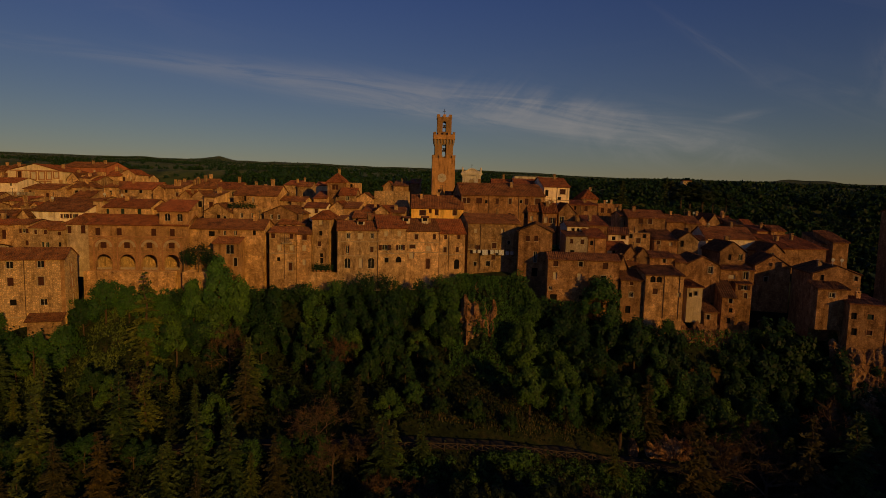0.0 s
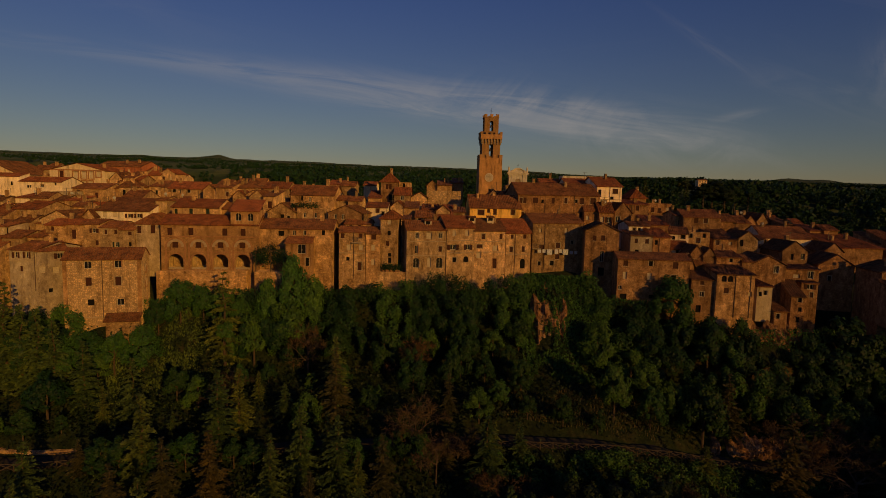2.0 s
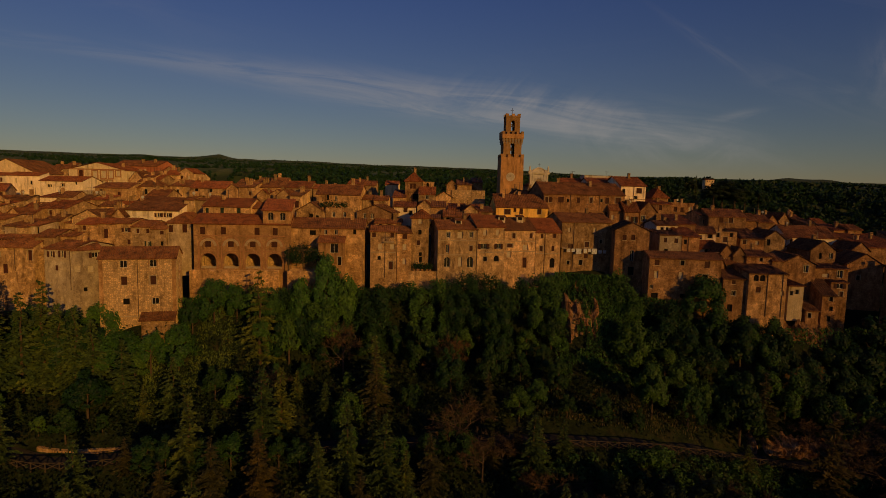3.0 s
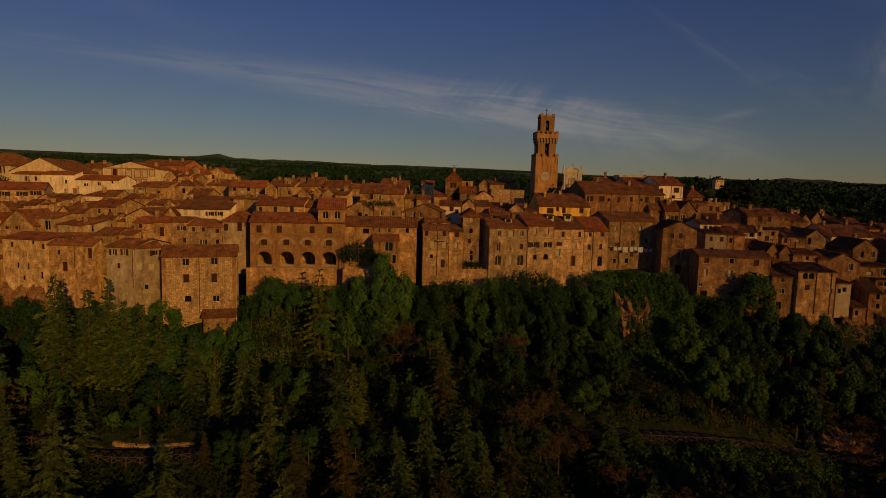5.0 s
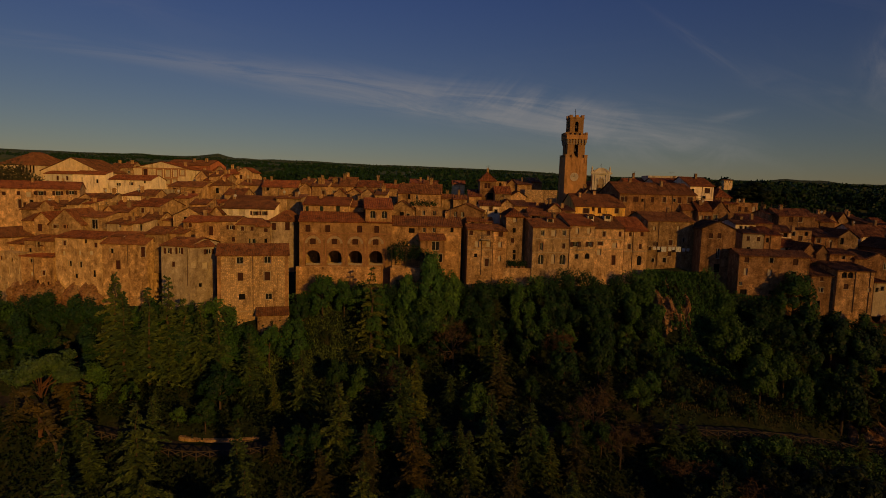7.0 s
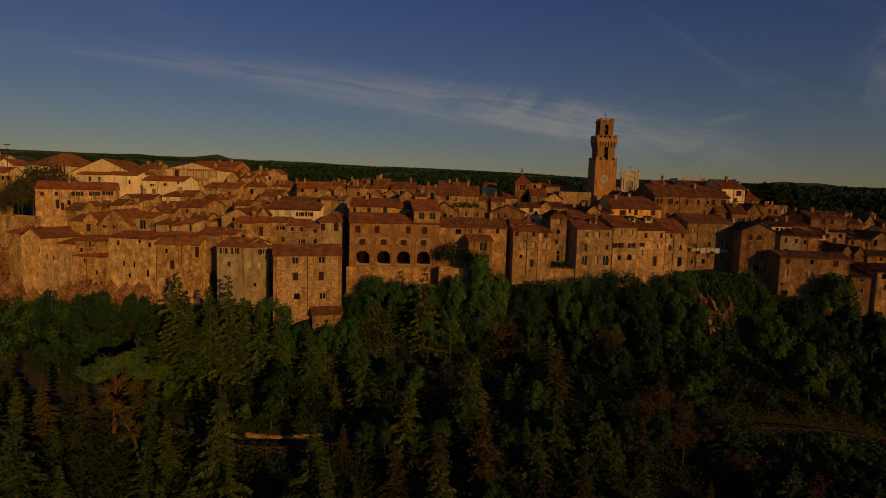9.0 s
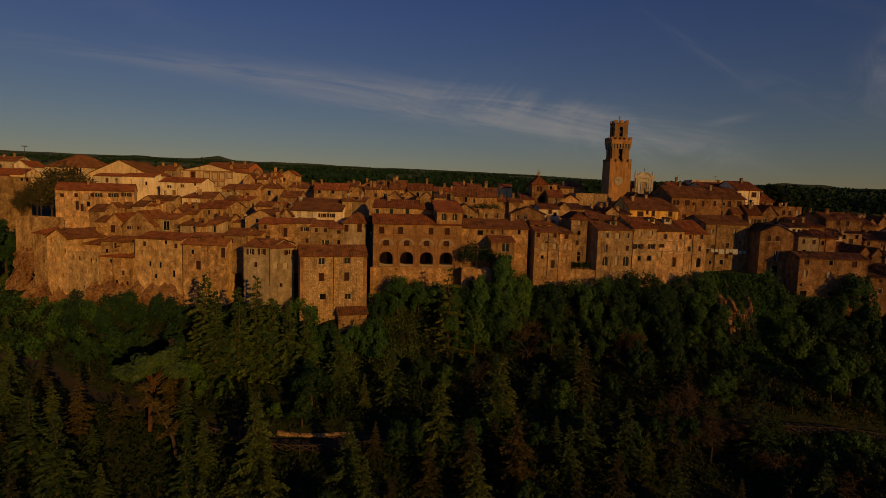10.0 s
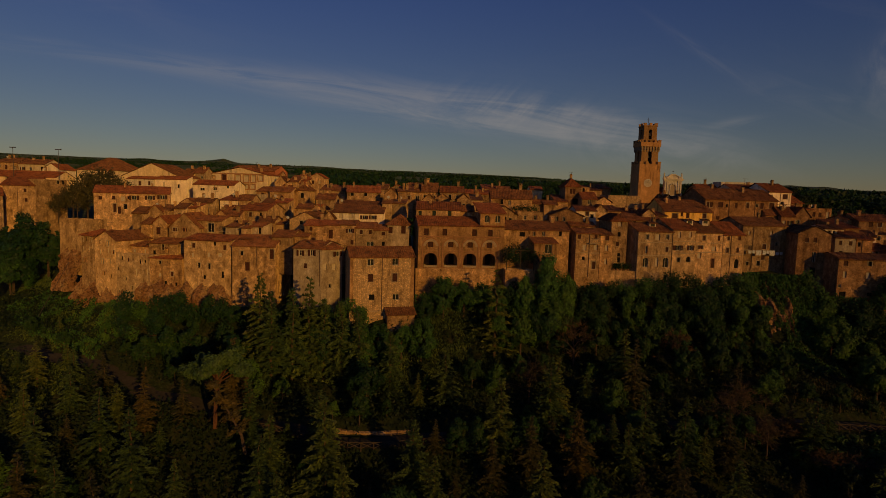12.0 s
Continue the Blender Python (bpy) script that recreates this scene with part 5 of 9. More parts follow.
# east end of the town
house(49.9, 101.5, 52.1, 101.0, 14.4, 22.4, 7.0, "mono", 2.0, "brown", "brown", wins=[(1.42, 7.21, 0.6, 0.8, "dark"), (1.55, 5.29, 0.6, 0.8, "dark"), (1.3, 3.32, 0.6, 1.0, "dark"), (1.09, 0.82, 0.6, 1.4, "arch_dark")], label="tall narrow house over the ravine", chim=0, skirt=5, seed=43)
house(46.5, 100.5, 48.8, 100.5, 13.8, 19.8, 6.0, "mono", 1.3, "brown", "brown", wins=[(0.66, 4.66, 0.6, 0.9, "dark")], label="small tufa house with a lean-to roof", chim=0, skirt=6, seed=44)
house(54.7, 106.5, 57.5, 106.0, 19.7, 24.1, 7.0, "mono", 0.4, "brown", "old", wins=[(1.5, 3.49, 1.0, 0.9, "brown"), (1.82, 1.75, 0.6, 1.0, "closed")], chim=0, skirt=5, seed=45)
house(52.9, 109.0, 58.8, 108.0, 23.5, 26.4, 7.0, "mono", 0.6, "brown", "old", wins=[(4.56, 1.22, 0.9, 1.4, "glass"), (2.09, 1.22, 1.2, 0.7, "blind")], chim=0, seed=46)
house(60.2, 110.5, 66.2, 109.0, 23.3, 27.2, 9.0, "gable", 2.0, "brown", "brown", wins=[(2.05, 0.88, 0.6, 0.9, "dark")], label="tufa house with a broad gable", chim=0, skirt=5, seed=47)
house(45.4, 107.5, 51.8, 107.0, 24.3, 27.3, 9.0, "gable", 1.6, "brown", "brown", wins=[(4.72, 2.2, 0.8, 1.3, "glass")], label="tufa house with a tiled gable", chim=0, seed=48)
house(54.5, 113.0, 59.5, 113.0, 26.8, 29.5, 8.0, "gable", 1.8, "brown", "brown", wins=[(1.97, 0.95, 0.6, 1.2, "dark"), (4.08, 1.0, 0.8, 1.2, "glass")], chim=1, seed=49)
house(64.9, 100.4, 72.4, 99.0, 21.3, 27.2, 9.0, "gable", 1.4, "brown", "brown", wins=[(1.55, 4.98, 0.6, 1.0, "dark"), (6.88, 5.02, 0.6, 0.8, "dark")], label="tufa house with satellite dishes on its roof", chim=1, skirt=6, seed=50)
house(63.5, 96.5, 68.3, 96.0, 23.1, 25.1, 4.0, "mono", 0.8, "brown", "brown", wins=[(2.33, 0.55, 0.9, 0.8, "glass")], chim=0, skirt=5, seed=51)
house(67.0, 93.5, 71.9, 92.0, 16.5, 23.2, 9.0, "mono", 0.4, "brown", "old", wins=[(0.71, 4.17, 0.8, 1.1, "dark"), (3.01, 4.29, 0.9, 0.9, "closedgreen"), (3.07, 1.71, 0.8, 0.8, "closed"), (0.93, 1.49, 0.8, 1.2, "dark")], label="tall tufa house on the edge of the ravine", chim=1, skirt=6, seed=52)
house(72.3, 92.2, 74.6, 92.2, 16.7, 21.6, 9.4, "mono", 0.2, "brown", "old", chim=1, skirt=6, auto=(2, 1), seed=53)
house(74.1, 91.5, 76.1, 91.5, 16.9, 22.1, 9.5, "mono", 0.2, "brown", "old", chim=1, skirt=6, auto=(2, 1), seed=54)
house(95.2, 118.0, 102.9, 118.0, 29.5, 37.8, 8.0, "front", 1.3, "brown", "old", wins=[(3.42, 2.48, 1.1, 1.4, "arch_dark"), (3.14, 5.23, 1.0, 1.2, "dark")], label="tall house at the town's far end", chim=0, skirt=12, seed=55)
house(66.2, 118.0, 69.9, 118.0, 27.3, 29.2, 8.0, "gable", 1.6, "brown", "old", wins=[(1.34, 1.87, 0.9, 1.1, "glass")], chim=0, seed=56)
house(71.4, 121.0, 81.3, 122.0, 28.3, 29.6, 11.0, "mono", 2.2, "brown", "red", label="low house under a broad ribbed tile roof", auto=(1, 4), chim=2, seed=57)
house(83.6, 127.0, 86.0, 127.0, 28.2, 30.3, 7.6, "mono", 2.1, "tufa", "old", auto=(1, 2), chim=1, seed=58)
house(84.5, 124.8, 87.9, 124.8, 28.4, 30.9, 7.1, "mono", 2.1, "brown", "old", auto=(1, 2), chim=0, seed=59)
house(57.5, 126.0, 67.7, 125.0, 28.2, 31.1, 11.0, "front", 2.3, "white", "old", wins=[(2.67, 1.48, 1.1, 1.1, "dark"), (0.78, 1.23, 0.6, 1.2, "dark")], label="white house under a broad ribbed tile roof", chim=2, seed=60)
house(43.8, 119.5, 48.5, 119.0, 28.5, 31.0, 10.0, "mono", 1.7, "brown", "old", wins=[(0.83, 1.32, 0.7, 1.0, "closed"), (3.33, 1.33, 0.7, 0.7, "blind")], chim=0, seed=61)
house(48.6, 119.0, 52.5, 118.5, 28.7, 31.2, 10.0, "gable", 1.5, "tufa", "old", wins=[(0.76, 1.2, 0.7, 1.3, "dark")], label="pale house with a sunlit gable", chim=0, seed=62)
house(54.1, 122.0, 55.7, 122.0, 28.5, 31.0, 6.0, "front", 0.6, "white", "old", auto=(1, 1), chim=0, seed=63)
house(41.0, 128.5, 49.1, 128.0, 31.9, 35.1, 9.0, "front", 1.6, "brown", "old", wins=[(2.75, 1.93, 0.9, 1.1, "closed"), (4.84, 1.99, 0.9, 1.1, "closed")], label="house with a tiled roof and brown shutters", chim=1, seed=64)
house(40.0, 131.0, 42.3, 131.0, 32.5, 35.3, 7.0, "front", 0.8, "tufa", "old", auto=(1, 1), chim=2, seed=65)
house(54.5, 141.1, 59.0, 141.1, 32.2, 33.8, 7.7, "front", 1.7, "brown", "old", auto=(1, 2), chim=1, seed=66)
house(59.0, 140.9, 62.7, 140.9, 32.3, 33.5, 9.8, "front", 1.6, "brown", "old", auto=(1, 2), chim=1, seed=67)
house(63.6, 145.5, 66.6, 145.5, 31.8, 33.4, 7.7, "gable", 1.8, "brown", "red", auto=(1, 1), chim=1, seed=68)
house(66.9, 146.0, 69.8, 146.0, 31.9, 33.9, 10.4, "gable", 1.9, "tufa", "old", auto=(1, 1), chim=1, seed=69)
house(70.5, 147.1, 74.0, 147.1, 31.9, 33.5, 7.7, "front", 1.7, "tufa", "red", auto=(1, 1), chim=2, seed=70)
house(71.1, 141.2, 73.9, 141.2, 31.9, 33.4, 7.9, "mono", 1.2, "brown", "brown", auto=(1, 1), chim=0, seed=71)
house(73.5, 140.4, 75.6, 140.4, 32.0, 33.3, 7.1, "front", 1.4, "tufa", "red", auto=(1, 1), chim=0, seed=72)
house(72.1, 132.6, 75.3, 132.6, 30.6, 32.5, 6.3, "mono", 1.0, "brown", "red", auto=(1, 1), chim=1, seed=73)
house(75.0, 132.0, 78.2, 132.0, 30.7, 32.7, 6.6, "front", 1.1, "brown", "old", auto=(1, 1), chim=0, seed=74)
house(34.4, 120.0, 38.3, 119.0, 29.9, 31.9, 8.0, "front", 1.2, "white", "old", wins=[(1.06, 0.75, 0.7, 0.8, "dark"), (2.95, 1.07, 0.8, 0.8, "dark")], chim=0, seed=75)
house(38.3, 119.0, 42.7, 119.0, 29.1, 32.4, 7.0, "flat", 0.0, "tufa", "old", wins=[(2.02, 1.07, 0.9, 1.1, "closed"), (0.45, 2.09, 0.7, 0.9, "dark"), (3.25, 2.16, 0.7, 0.9, "dark")], chim=1, seed=76)
house(23.7, 111.2, 27.9, 111.0, 27.9, 31.9, 7.0, "mono", 0.6, "grey", "old", wins=[(1.12, 2.57, 0.6, 0.9, "closed"), (3.18, 2.52, 0.7, 0.9, "closed"), (1.33, 0.61, 0.8, 0.7, "dark")], chim=0, seed=77)
house(28.0, 111.0, 31.4, 111.0, 28.0, 31.7, 9.0, "mono", 1.8, "brown", "red", wins=[(0.67, 2.24, 0.6, 0.9, "dark")], chim=0, pipes=(1.2,), seed=78)
house(25.1, 117.0, 29.4, 117.0, 32.2, 33.5, 7.0, "front", 0.7, "white", "old", wins=[(1.18, 0.18, 0.6, 0.7, "dark"), (2.21, 0.2, 0.6, 0.7, "dark"), (3.35, 0.23, 0.6, 0.7, "dark")], chim=1, seed=79)
house(29.7, 118.0, 33.5, 118.0, 30.8, 33.7, 9.0, "mono", 1.6, "brown", "red", chim=1, seed=80)
house(32.0, 112.0, 35.9, 112.0, 27.4, 29.4, 7.0, "front", 1.3, "cream", "red", wins=[(1.35, 0.89, 0.6, 1.1, "dark")], chim=0, seed=81)
house(34.0, 107.5, 36.2, 107.5, 26.4, 29.1, 7.9, "gable", 1.4, "brown", "old", chim=0, auto=(1, 1), seed=82)
house(36.1, 107.0, 38.5, 107.0, 26.5, 28.8, 8.0, "gable", 1.4, "brown", "brown", chim=1, auto=(1, 1), seed=83)
house(38.4, 106.5, 43.1, 106.5, 26.4, 28.6, 8.0, "front", 0.8, "brown", "old", wins=[(2.74, 1.56, 0.6, 0.7, "dark")], chim=1, seed=84)
house(43.0, 106.0, 44.9, 106.0, 25.8, 27.9, 7.0, "front", 1.0, "brown", "old", auto=(1, 1), chim=0, seed=85)
house(32.5, 105.8, 34.0, 105.8, 24.0, 27.1, 5.5, "gable", 1.6, "brown", "brown", auto=(1, 1), chim=1, seed=86)
house(34.3, 106.6, 36.4, 106.6, 23.9, 27.2, 4.8, "front", 1.3, "brown", "brown", auto=(1, 1), chim=2, seed=87)

# second row, middle
house(-7.0, 124.6, 4.2, 125.0, 33.0, 36.2, 12.0, "front", 2.7, "yellow", "old", wins=[(2.44, 1.64, 1.3, 1.1, "closed"), (4.06, 2.31, 0.6, 0.8, "closed"), (5.46, 1.77, 0.8, 1.2, "closed"), (9.39, 1.81, 0.8, 1.1, "closed")], label="yellow house with brown shutters and a tiled roof", chim=2, seed=90)
house(-2.0, 138.8, 0.6, 138.8, 37.2, 38.7, 7.2, "gable", 1.4, "tufa", "old", auto=(1, 2), chim=2, seed=91)
house(0.4, 137.9, 3.8, 137.9, 37.3, 38.4, 9.8, "front", 1.4, "plaster", "red", auto=(1, 2), chim=2, seed=92)
house(3.8, 128.0, 22.7, 131.0, 33.5, 39.3, 11.0, "front", 2.6, "brown", "old", wins=[(0.67, 3.87, 0.7, 1.2, "closed"), (1.56, 3.89, 0.7, 1.2, "closed"), (3.99, 3.94, 1.3, 1.2, "closed"), (5.66, 3.99, 0.6, 0.7, "dark"), (8.11, 3.9, 0.7, 1.2, "closed"), (11.1, 3.96, 0.7, 1.2, "closed"), (13.59, 4.16, 0.6, 0.7, "dark"), (14.91, 3.84, 0.9, 1.4, "closed"), (17.55, 3.9, 1.3, 1.4, "closed"), (1.01, 0.89, 0.9, 1.0, "closed"), (3.44, 1.0, 1.0, 0.8, "closed"), (7.96, 1.08, 0.7, 0.8, "closed"), (11.08, 1.13, 0.7, 0.8, "closed"), (15.03, 0.86, 0.9, 1.2, "closed"), (17.27, 1.17, 1.2, 1.0, "closed")], label="long brown town house with shuttered windows", chim=2, pipes=(6.2, 13.1), seed=93)
house(23.3, 136.0, 29.5, 137.0, 35.4, 41.6, 10.0, "front", 2.1, "white", "red", wins=[(4.63, 4.5, 1.4, 1.2, "closed"), (0.75, 4.0, 0.8, 1.4, "dark"), (1.71, 1.09, 1.2, 1.7, "dark"), (3.86, 3.12, 0.9, 0.7, "dark")], label="white rendered house with a red roof", chim=1, pipes=(3.2,), strings=(3.0,), seed=94)
house(18.8, 128.8, 22.3, 128.8, 32.5, 36.0, 6.3, "front", 2.0, "brown", "old", auto=(1, 2), chim=2, seed=95)
house(21.8, 127.5, 25.0, 127.5, 32.7, 35.8, 6.2, "front", 2.0, "brown", "red", auto=(1, 2), chim=2, seed=96)
house(25.5, 128.4, 29.2, 128.4, 32.7, 35.9, 7.9, "gable", 2.0, "brown", "red", auto=(1, 2), chim=0, seed=97)
house(17.1, 142.0, 27.5, 142.0, 39.6, 42.1, 9.0, "front", 1.3, "white", "red", label="white house with a roof terrace", chim=1, seed=98)
house(18.0, 150.0, 29.1, 150.0, 41.8, 44.2, 5.0, "flat", 0.0, "white", "red", label="white roof terrace wall", chim=0, auto=(1, 5), seed=99)
house(12.4, 150.0, 18.3, 150.0, 40.1, 41.7, 9.0, "front", 1.7, "tufa", "red", chim=1, seed=100)
house(29.6, 139.0, 36.9, 139.5, 34.1, 37.4, 9.0, "mono", 1.0, "brown", "red", wins=[(1.95, 2.43, 0.6, 1.0, "dark"), (4.58, 2.28, 0.8, 1.2, "closed")], chim=1, pipes=(3.2,), seed=101)
house(34.9, 147.0, 38.9, 147.0, 37.5, 39.1, 8.0, "hip", 2.0, "brown", "red", auto=(1, 2), chim=2, seed=102)
house(37.7, 142.0, 43.5, 142.0, 33.8, 37.8, 9.0, "flat", 0.0, "brown", "old", auto=(1, 3), chim=2, seed=103)
house(-18.4, 117.0, -10.8, 117.0, 32.1, 34.2, 7.0, "front", 1.2, "tufa", "old", wins=[(0.84, 1.19, 0.6, 1.0, "dark"), (2.0, 1.46, 0.7, 0.7, "closed"), (4.59, 1.46, 0.9, 0.9, "closed"), (6.71, 1.48, 0.6, 0.7, "dark")], chim=0, seed=104)
house(-17.3, 124.2, -13.8, 124.2, 33.6, 35.5, 6.7, "mono", 1.0, "tufa", "red", auto=(1, 2), chim=1, seed=105)
house(-13.9, 123.7, -10.6, 123.7, 33.7, 35.5, 7.3, "front", 1.0, "tufa", "red", auto=(1, 2), chim=1, seed=106)
house(-14.2, 118.6, -11.4, 118.6, 33.2, 35.5, 5.9, "gable", 1.1, "plaster", "red", auto=(1, 1), chim=1, seed=107)
house(-11.1, 120.1, -8.2, 120.1, 33.2, 35.2, 7.6, "mono", 0.9, "tufa", "old", auto=(1, 1), chim=1, seed=108)
house(-16.5, 137.0, -8.6, 137.0, 35.5, 39.6, 8.0, "flat", 0.0, "rubble", "old", label="rough square tufa block with no windows", chim=0, seed=109)
house(-27.5, 136.4, -23.7, 136.4, 35.8, 41.6, 7.0, "hip", 1.8, "brown", "red", wins=[(1.39, 3.86, 0.6, 1.2, "closed"), (2.21, 3.88, 0.6, 1.2, "closed"), (2.55, 1.32, 1.4, 1.4, "dark")], label="tall square house with a hipped roof", chim=1, seed=110)
house(-23.5, 139.0, -20.8, 139.0, 38.1, 41.4, 7.0, "flat", 0.0, "tufa", "red", wins=[(1.2, 2.01, 0.6, 1.2, "arch_dark")], chim=0, seed=111)
house(-24.1, 133.0, -20.4, 133.0, 35.9, 38.5, 7.0, "front", 1.6, "tufa", "red", wins=[(1.88, 1.35, 0.7, 1.0, "glass")], chim=0, seed=112)
house(-20.3, 134.0, -16.6, 134.0, 35.6, 37.9, 8.0, "gable", 1.1, "rubble", "old", chim=0, seed=113)
house(-28.7, 119.0, -24.3, 119.0, 33.8, 35.9, 7.0, "front", 0.9, "white", "red", wins=[(2.4, 0.99, 0.7, 0.9, "closed"), (3.49, 0.48, 0.6, 0.8, "dark")], chim=0, seed=114)
house(-24.0, 122.0, -21.0, 122.0, 34.0, 36.0, 8.3, "gable", 1.2, "plaster", "red", auto=(1, 1), chim=1, seed=115)
house(-21.0, 121.7, -18.0, 121.7, 34.1, 35.9, 6.5, "mono", 1.1, "tufa", "brown", auto=(1, 1), chim=0, seed=116)
house(-35.5, 114.0, -28.6, 113.0, 32.3, 34.8, 8.0, "gable", 1.4, "brown", "brown", wins=[(1.51, 1.5, 0.6, 1.0, "glass"), (3.0, 1.55, 0.6, 1.0, "glass")], label="low tufa house with a broad gable", chim=0, seed=117)
house(-31.7, 111.0, -26.7, 111.0, 31.0, 32.9, 5.0, "front", 0.7, "tufa", "old", wins=[(1.11, 1.62, 0.6, 0.7, "dark"), (2.78, 1.67, 0.6, 0.7, "dark")], chim=1, seed=118)
house(-36.7, 130.2, -34.0, 130.2, 34.4, 37.0, 5.7, "front", 0.9, "tufa", "old", auto=(1, 2), chim=1, seed=119)
house(-34.0, 128.9, -30.9, 128.9, 34.5, 36.9, 6.8, "front", 0.9, "plaster", "old", auto=(1, 2), chim=1, seed=120)
house(-33.7, 152.0, -30.4, 152.0, 38.5, 40.6, 7.0, "front", 0.9, "cream", "red", auto=(1, 2), chim=0, seed=121)
house(-17.5, 166.0, -14.5, 166.0, 39.2, 41.0, 9.8, "gable", 1.3, "tufa", "red", auto=(1, 1), chim=0, seed=122)
house(-14.5, 165.0, -10.3, 165.0, 39.3, 41.1, 8.8, "mono", 1.5, "tufa", "old", auto=(1, 1), chim=2, seed=123)
house(-10.0, 166.9, -7.1, 166.9, 39.4, 41.8, 9.7, "mono", 1.5, "tufa", "red", auto=(1, 1), chim=1, seed=124)
house(-30.2, 134.0, -27.2, 134.0, 35.4, 37.6, 8.0, "mono", 1.6, "tufa", "red", chim=0, seed=125)
house(-42.1, 115.5, -36.6, 115.5, 32.3, 35.4, 7.0, "flat", 0.0, "tufa", "old", wins=[(1.64, 1.33, 0.6, 1.0, "glass"), (3.83, 1.38, 0.6, 1.0, "glass")], label="tufa house with a planted roof terrace", chim=0, seed=126)
house(-47.8, 115.0, -42.3, 115.0, 31.9, 34.7, 8.0, "gable", 1.7, "tufa", "brown", wins=[(2.88, 1.42, 0.8, 0.9, "dark"), (4.15, 1.3, 0.6, 0.7, "dark")], chim=1, seed=127)
house(-46.7, 128.5, -37.0, 128.0, 35.3, 38.0, 9.0, "front", 2.1, "tufa", "old", wins=[(2.57, 2.07, 0.6, 1.1, "dark"), (4.38, 1.22, 0.6, 1.1, "glass")], chim=1, seed=128)
house(-58.6, 148.0, -52.2, 148.0, 35.7, 39.2, 8.0, "front", 1.6, "tufa", "red", wins=[(2.64, 1.55, 0.7, 1.3, "dark"), (4.55, 1.45, 0.7, 1.3, "glass")], chim=1, seed=129)
house(-51.7, 148.0, -47.6, 148.0, 37.3, 39.1, 6.8, "front", 1.0, "tufa", "red", auto=(1, 1), chim=1, seed=130)
house(-47.5, 148.2, -44.6, 148.2, 37.4, 38.9, 7.1, "mono", 1.1, "tufa", "red", auto=(1, 1), chim=1, seed=131)
house(-45.9, 166.1, -41.9, 166.1, 38.1, 40.6, 7.6, "mono", 1.3, "plaster", "red", auto=(1, 2), chim=1, seed=132)
house(-41.7, 164.6, -37.7, 164.6, 38.2, 40.3, 7.1, "front", 1.2, "tufa", "old", auto=(1, 2), chim=1, seed=133)
house(-67.5, 149.3, -63.6, 149.3, 35.9, 39.0, 8.1, "mono", 2.5, "tufa", "brown", auto=(1, 2), chim=2, seed=134)
house(-63.6, 149.4, -59.2, 149.4, 36.0, 39.2, 8.6, "front", 2.4, "tufa", "brown", auto=(1, 2), chim=2, seed=135)
house(-73.1, 145.5, -69.9, 145.5, 36.1, 38.4, 8.6, "gable", 1.3, "tufa", "old", auto=(1, 2), chim=0, seed=136)
house(-69.7, 144.9, -65.8, 144.9, 36.2, 39.0, 6.7, "mono", 1.3, "tufa", "brown", auto=(1, 2), chim=2, seed=137)
house(-77.9, 166.7, -74.3, 166.7, 38.1, 39.7, 9.7, "front", 1.5, "tufa", "brown", auto=(1, 2), chim=1, seed=138)
house(-74.1, 166.3, -68.9, 166.3, 38.2, 39.5, 7.7, "gable", 1.5, "plaster", "red", auto=(1, 2), chim=1, seed=139)
house(-83.9, 150.0, -74.9, 151.0, 35.8, 38.5, 11.0, "front", 1.8, "tufa", "red", wins=[(1.43, 1.75, 0.8, 0.8, "dark"), (5.04, 1.84, 0.8, 0.8, "dark")], label="house with a broad red tiled roof", chim=1, seed=140)
house(-62.8, 137.5, -60.0, 137.5, 35.1, 37.3, 5.9, "gable", 1.2, "tufa", "red", auto=(1, 2), chim=1, seed=141)
house(-60.0, 137.8, -56.1, 137.8, 35.2, 37.4, 6.9, "gable", 1.2, "tufa", "old", auto=(1, 2), chim=0, seed=142)
house(-71.1, 117.1, -69.1, 117.1, 34.0, 36.3, 7.4, "front", 0.7, "plaster", "brown", auto=(1, 1), chim=2, seed=143)
house(-69.2, 117.8, -66.2, 117.8, 34.0, 36.3, 7.4, "mono", 0.7, "plaster", "brown", auto=(1, 1), chim=2, seed=144)
house(-81.2, 113.5, -75.7, 113.5, 31.3, 34.2, 15.0, "front", 2.4, "white", "old", wins=[(1.79, 1.59, 0.9, 1.1, "blind"), (3.82, 1.64, 0.9, 1.1, "blind")], label="house with a broad steep tiled roof", chim=1, seed=145)
house(-75.6, 113.5, -70.5, 113.5, 31.4, 34.2, 15.0, "front", 2.3, "white", "old", wins=[(1.08, 1.47, 0.8, 0.8, "brown"), (2.89, 1.51, 0.8, 0.8, "brown")], label="house with a broad steep tiled roof", chim=0, seed=146)
house(-54.7, 109.0, -51.9, 109.0, 32.2, 35.3, 6.0, "front", 1.0, "tufa", "old", auto=(1, 1), chim=2, seed=147)
house(-54.7, 125.6, -51.8, 125.6, 34.1, 37.5, 7.3, "gable", 1.2, "tufa", "old", auto=(1, 1), chim=1, seed=148)
house(-51.5, 124.1, -49.0, 124.1, 34.2, 37.5, 8.5, "mono", 1.2, "plaster", "brown", auto=(1, 1), chim=2, seed=149)

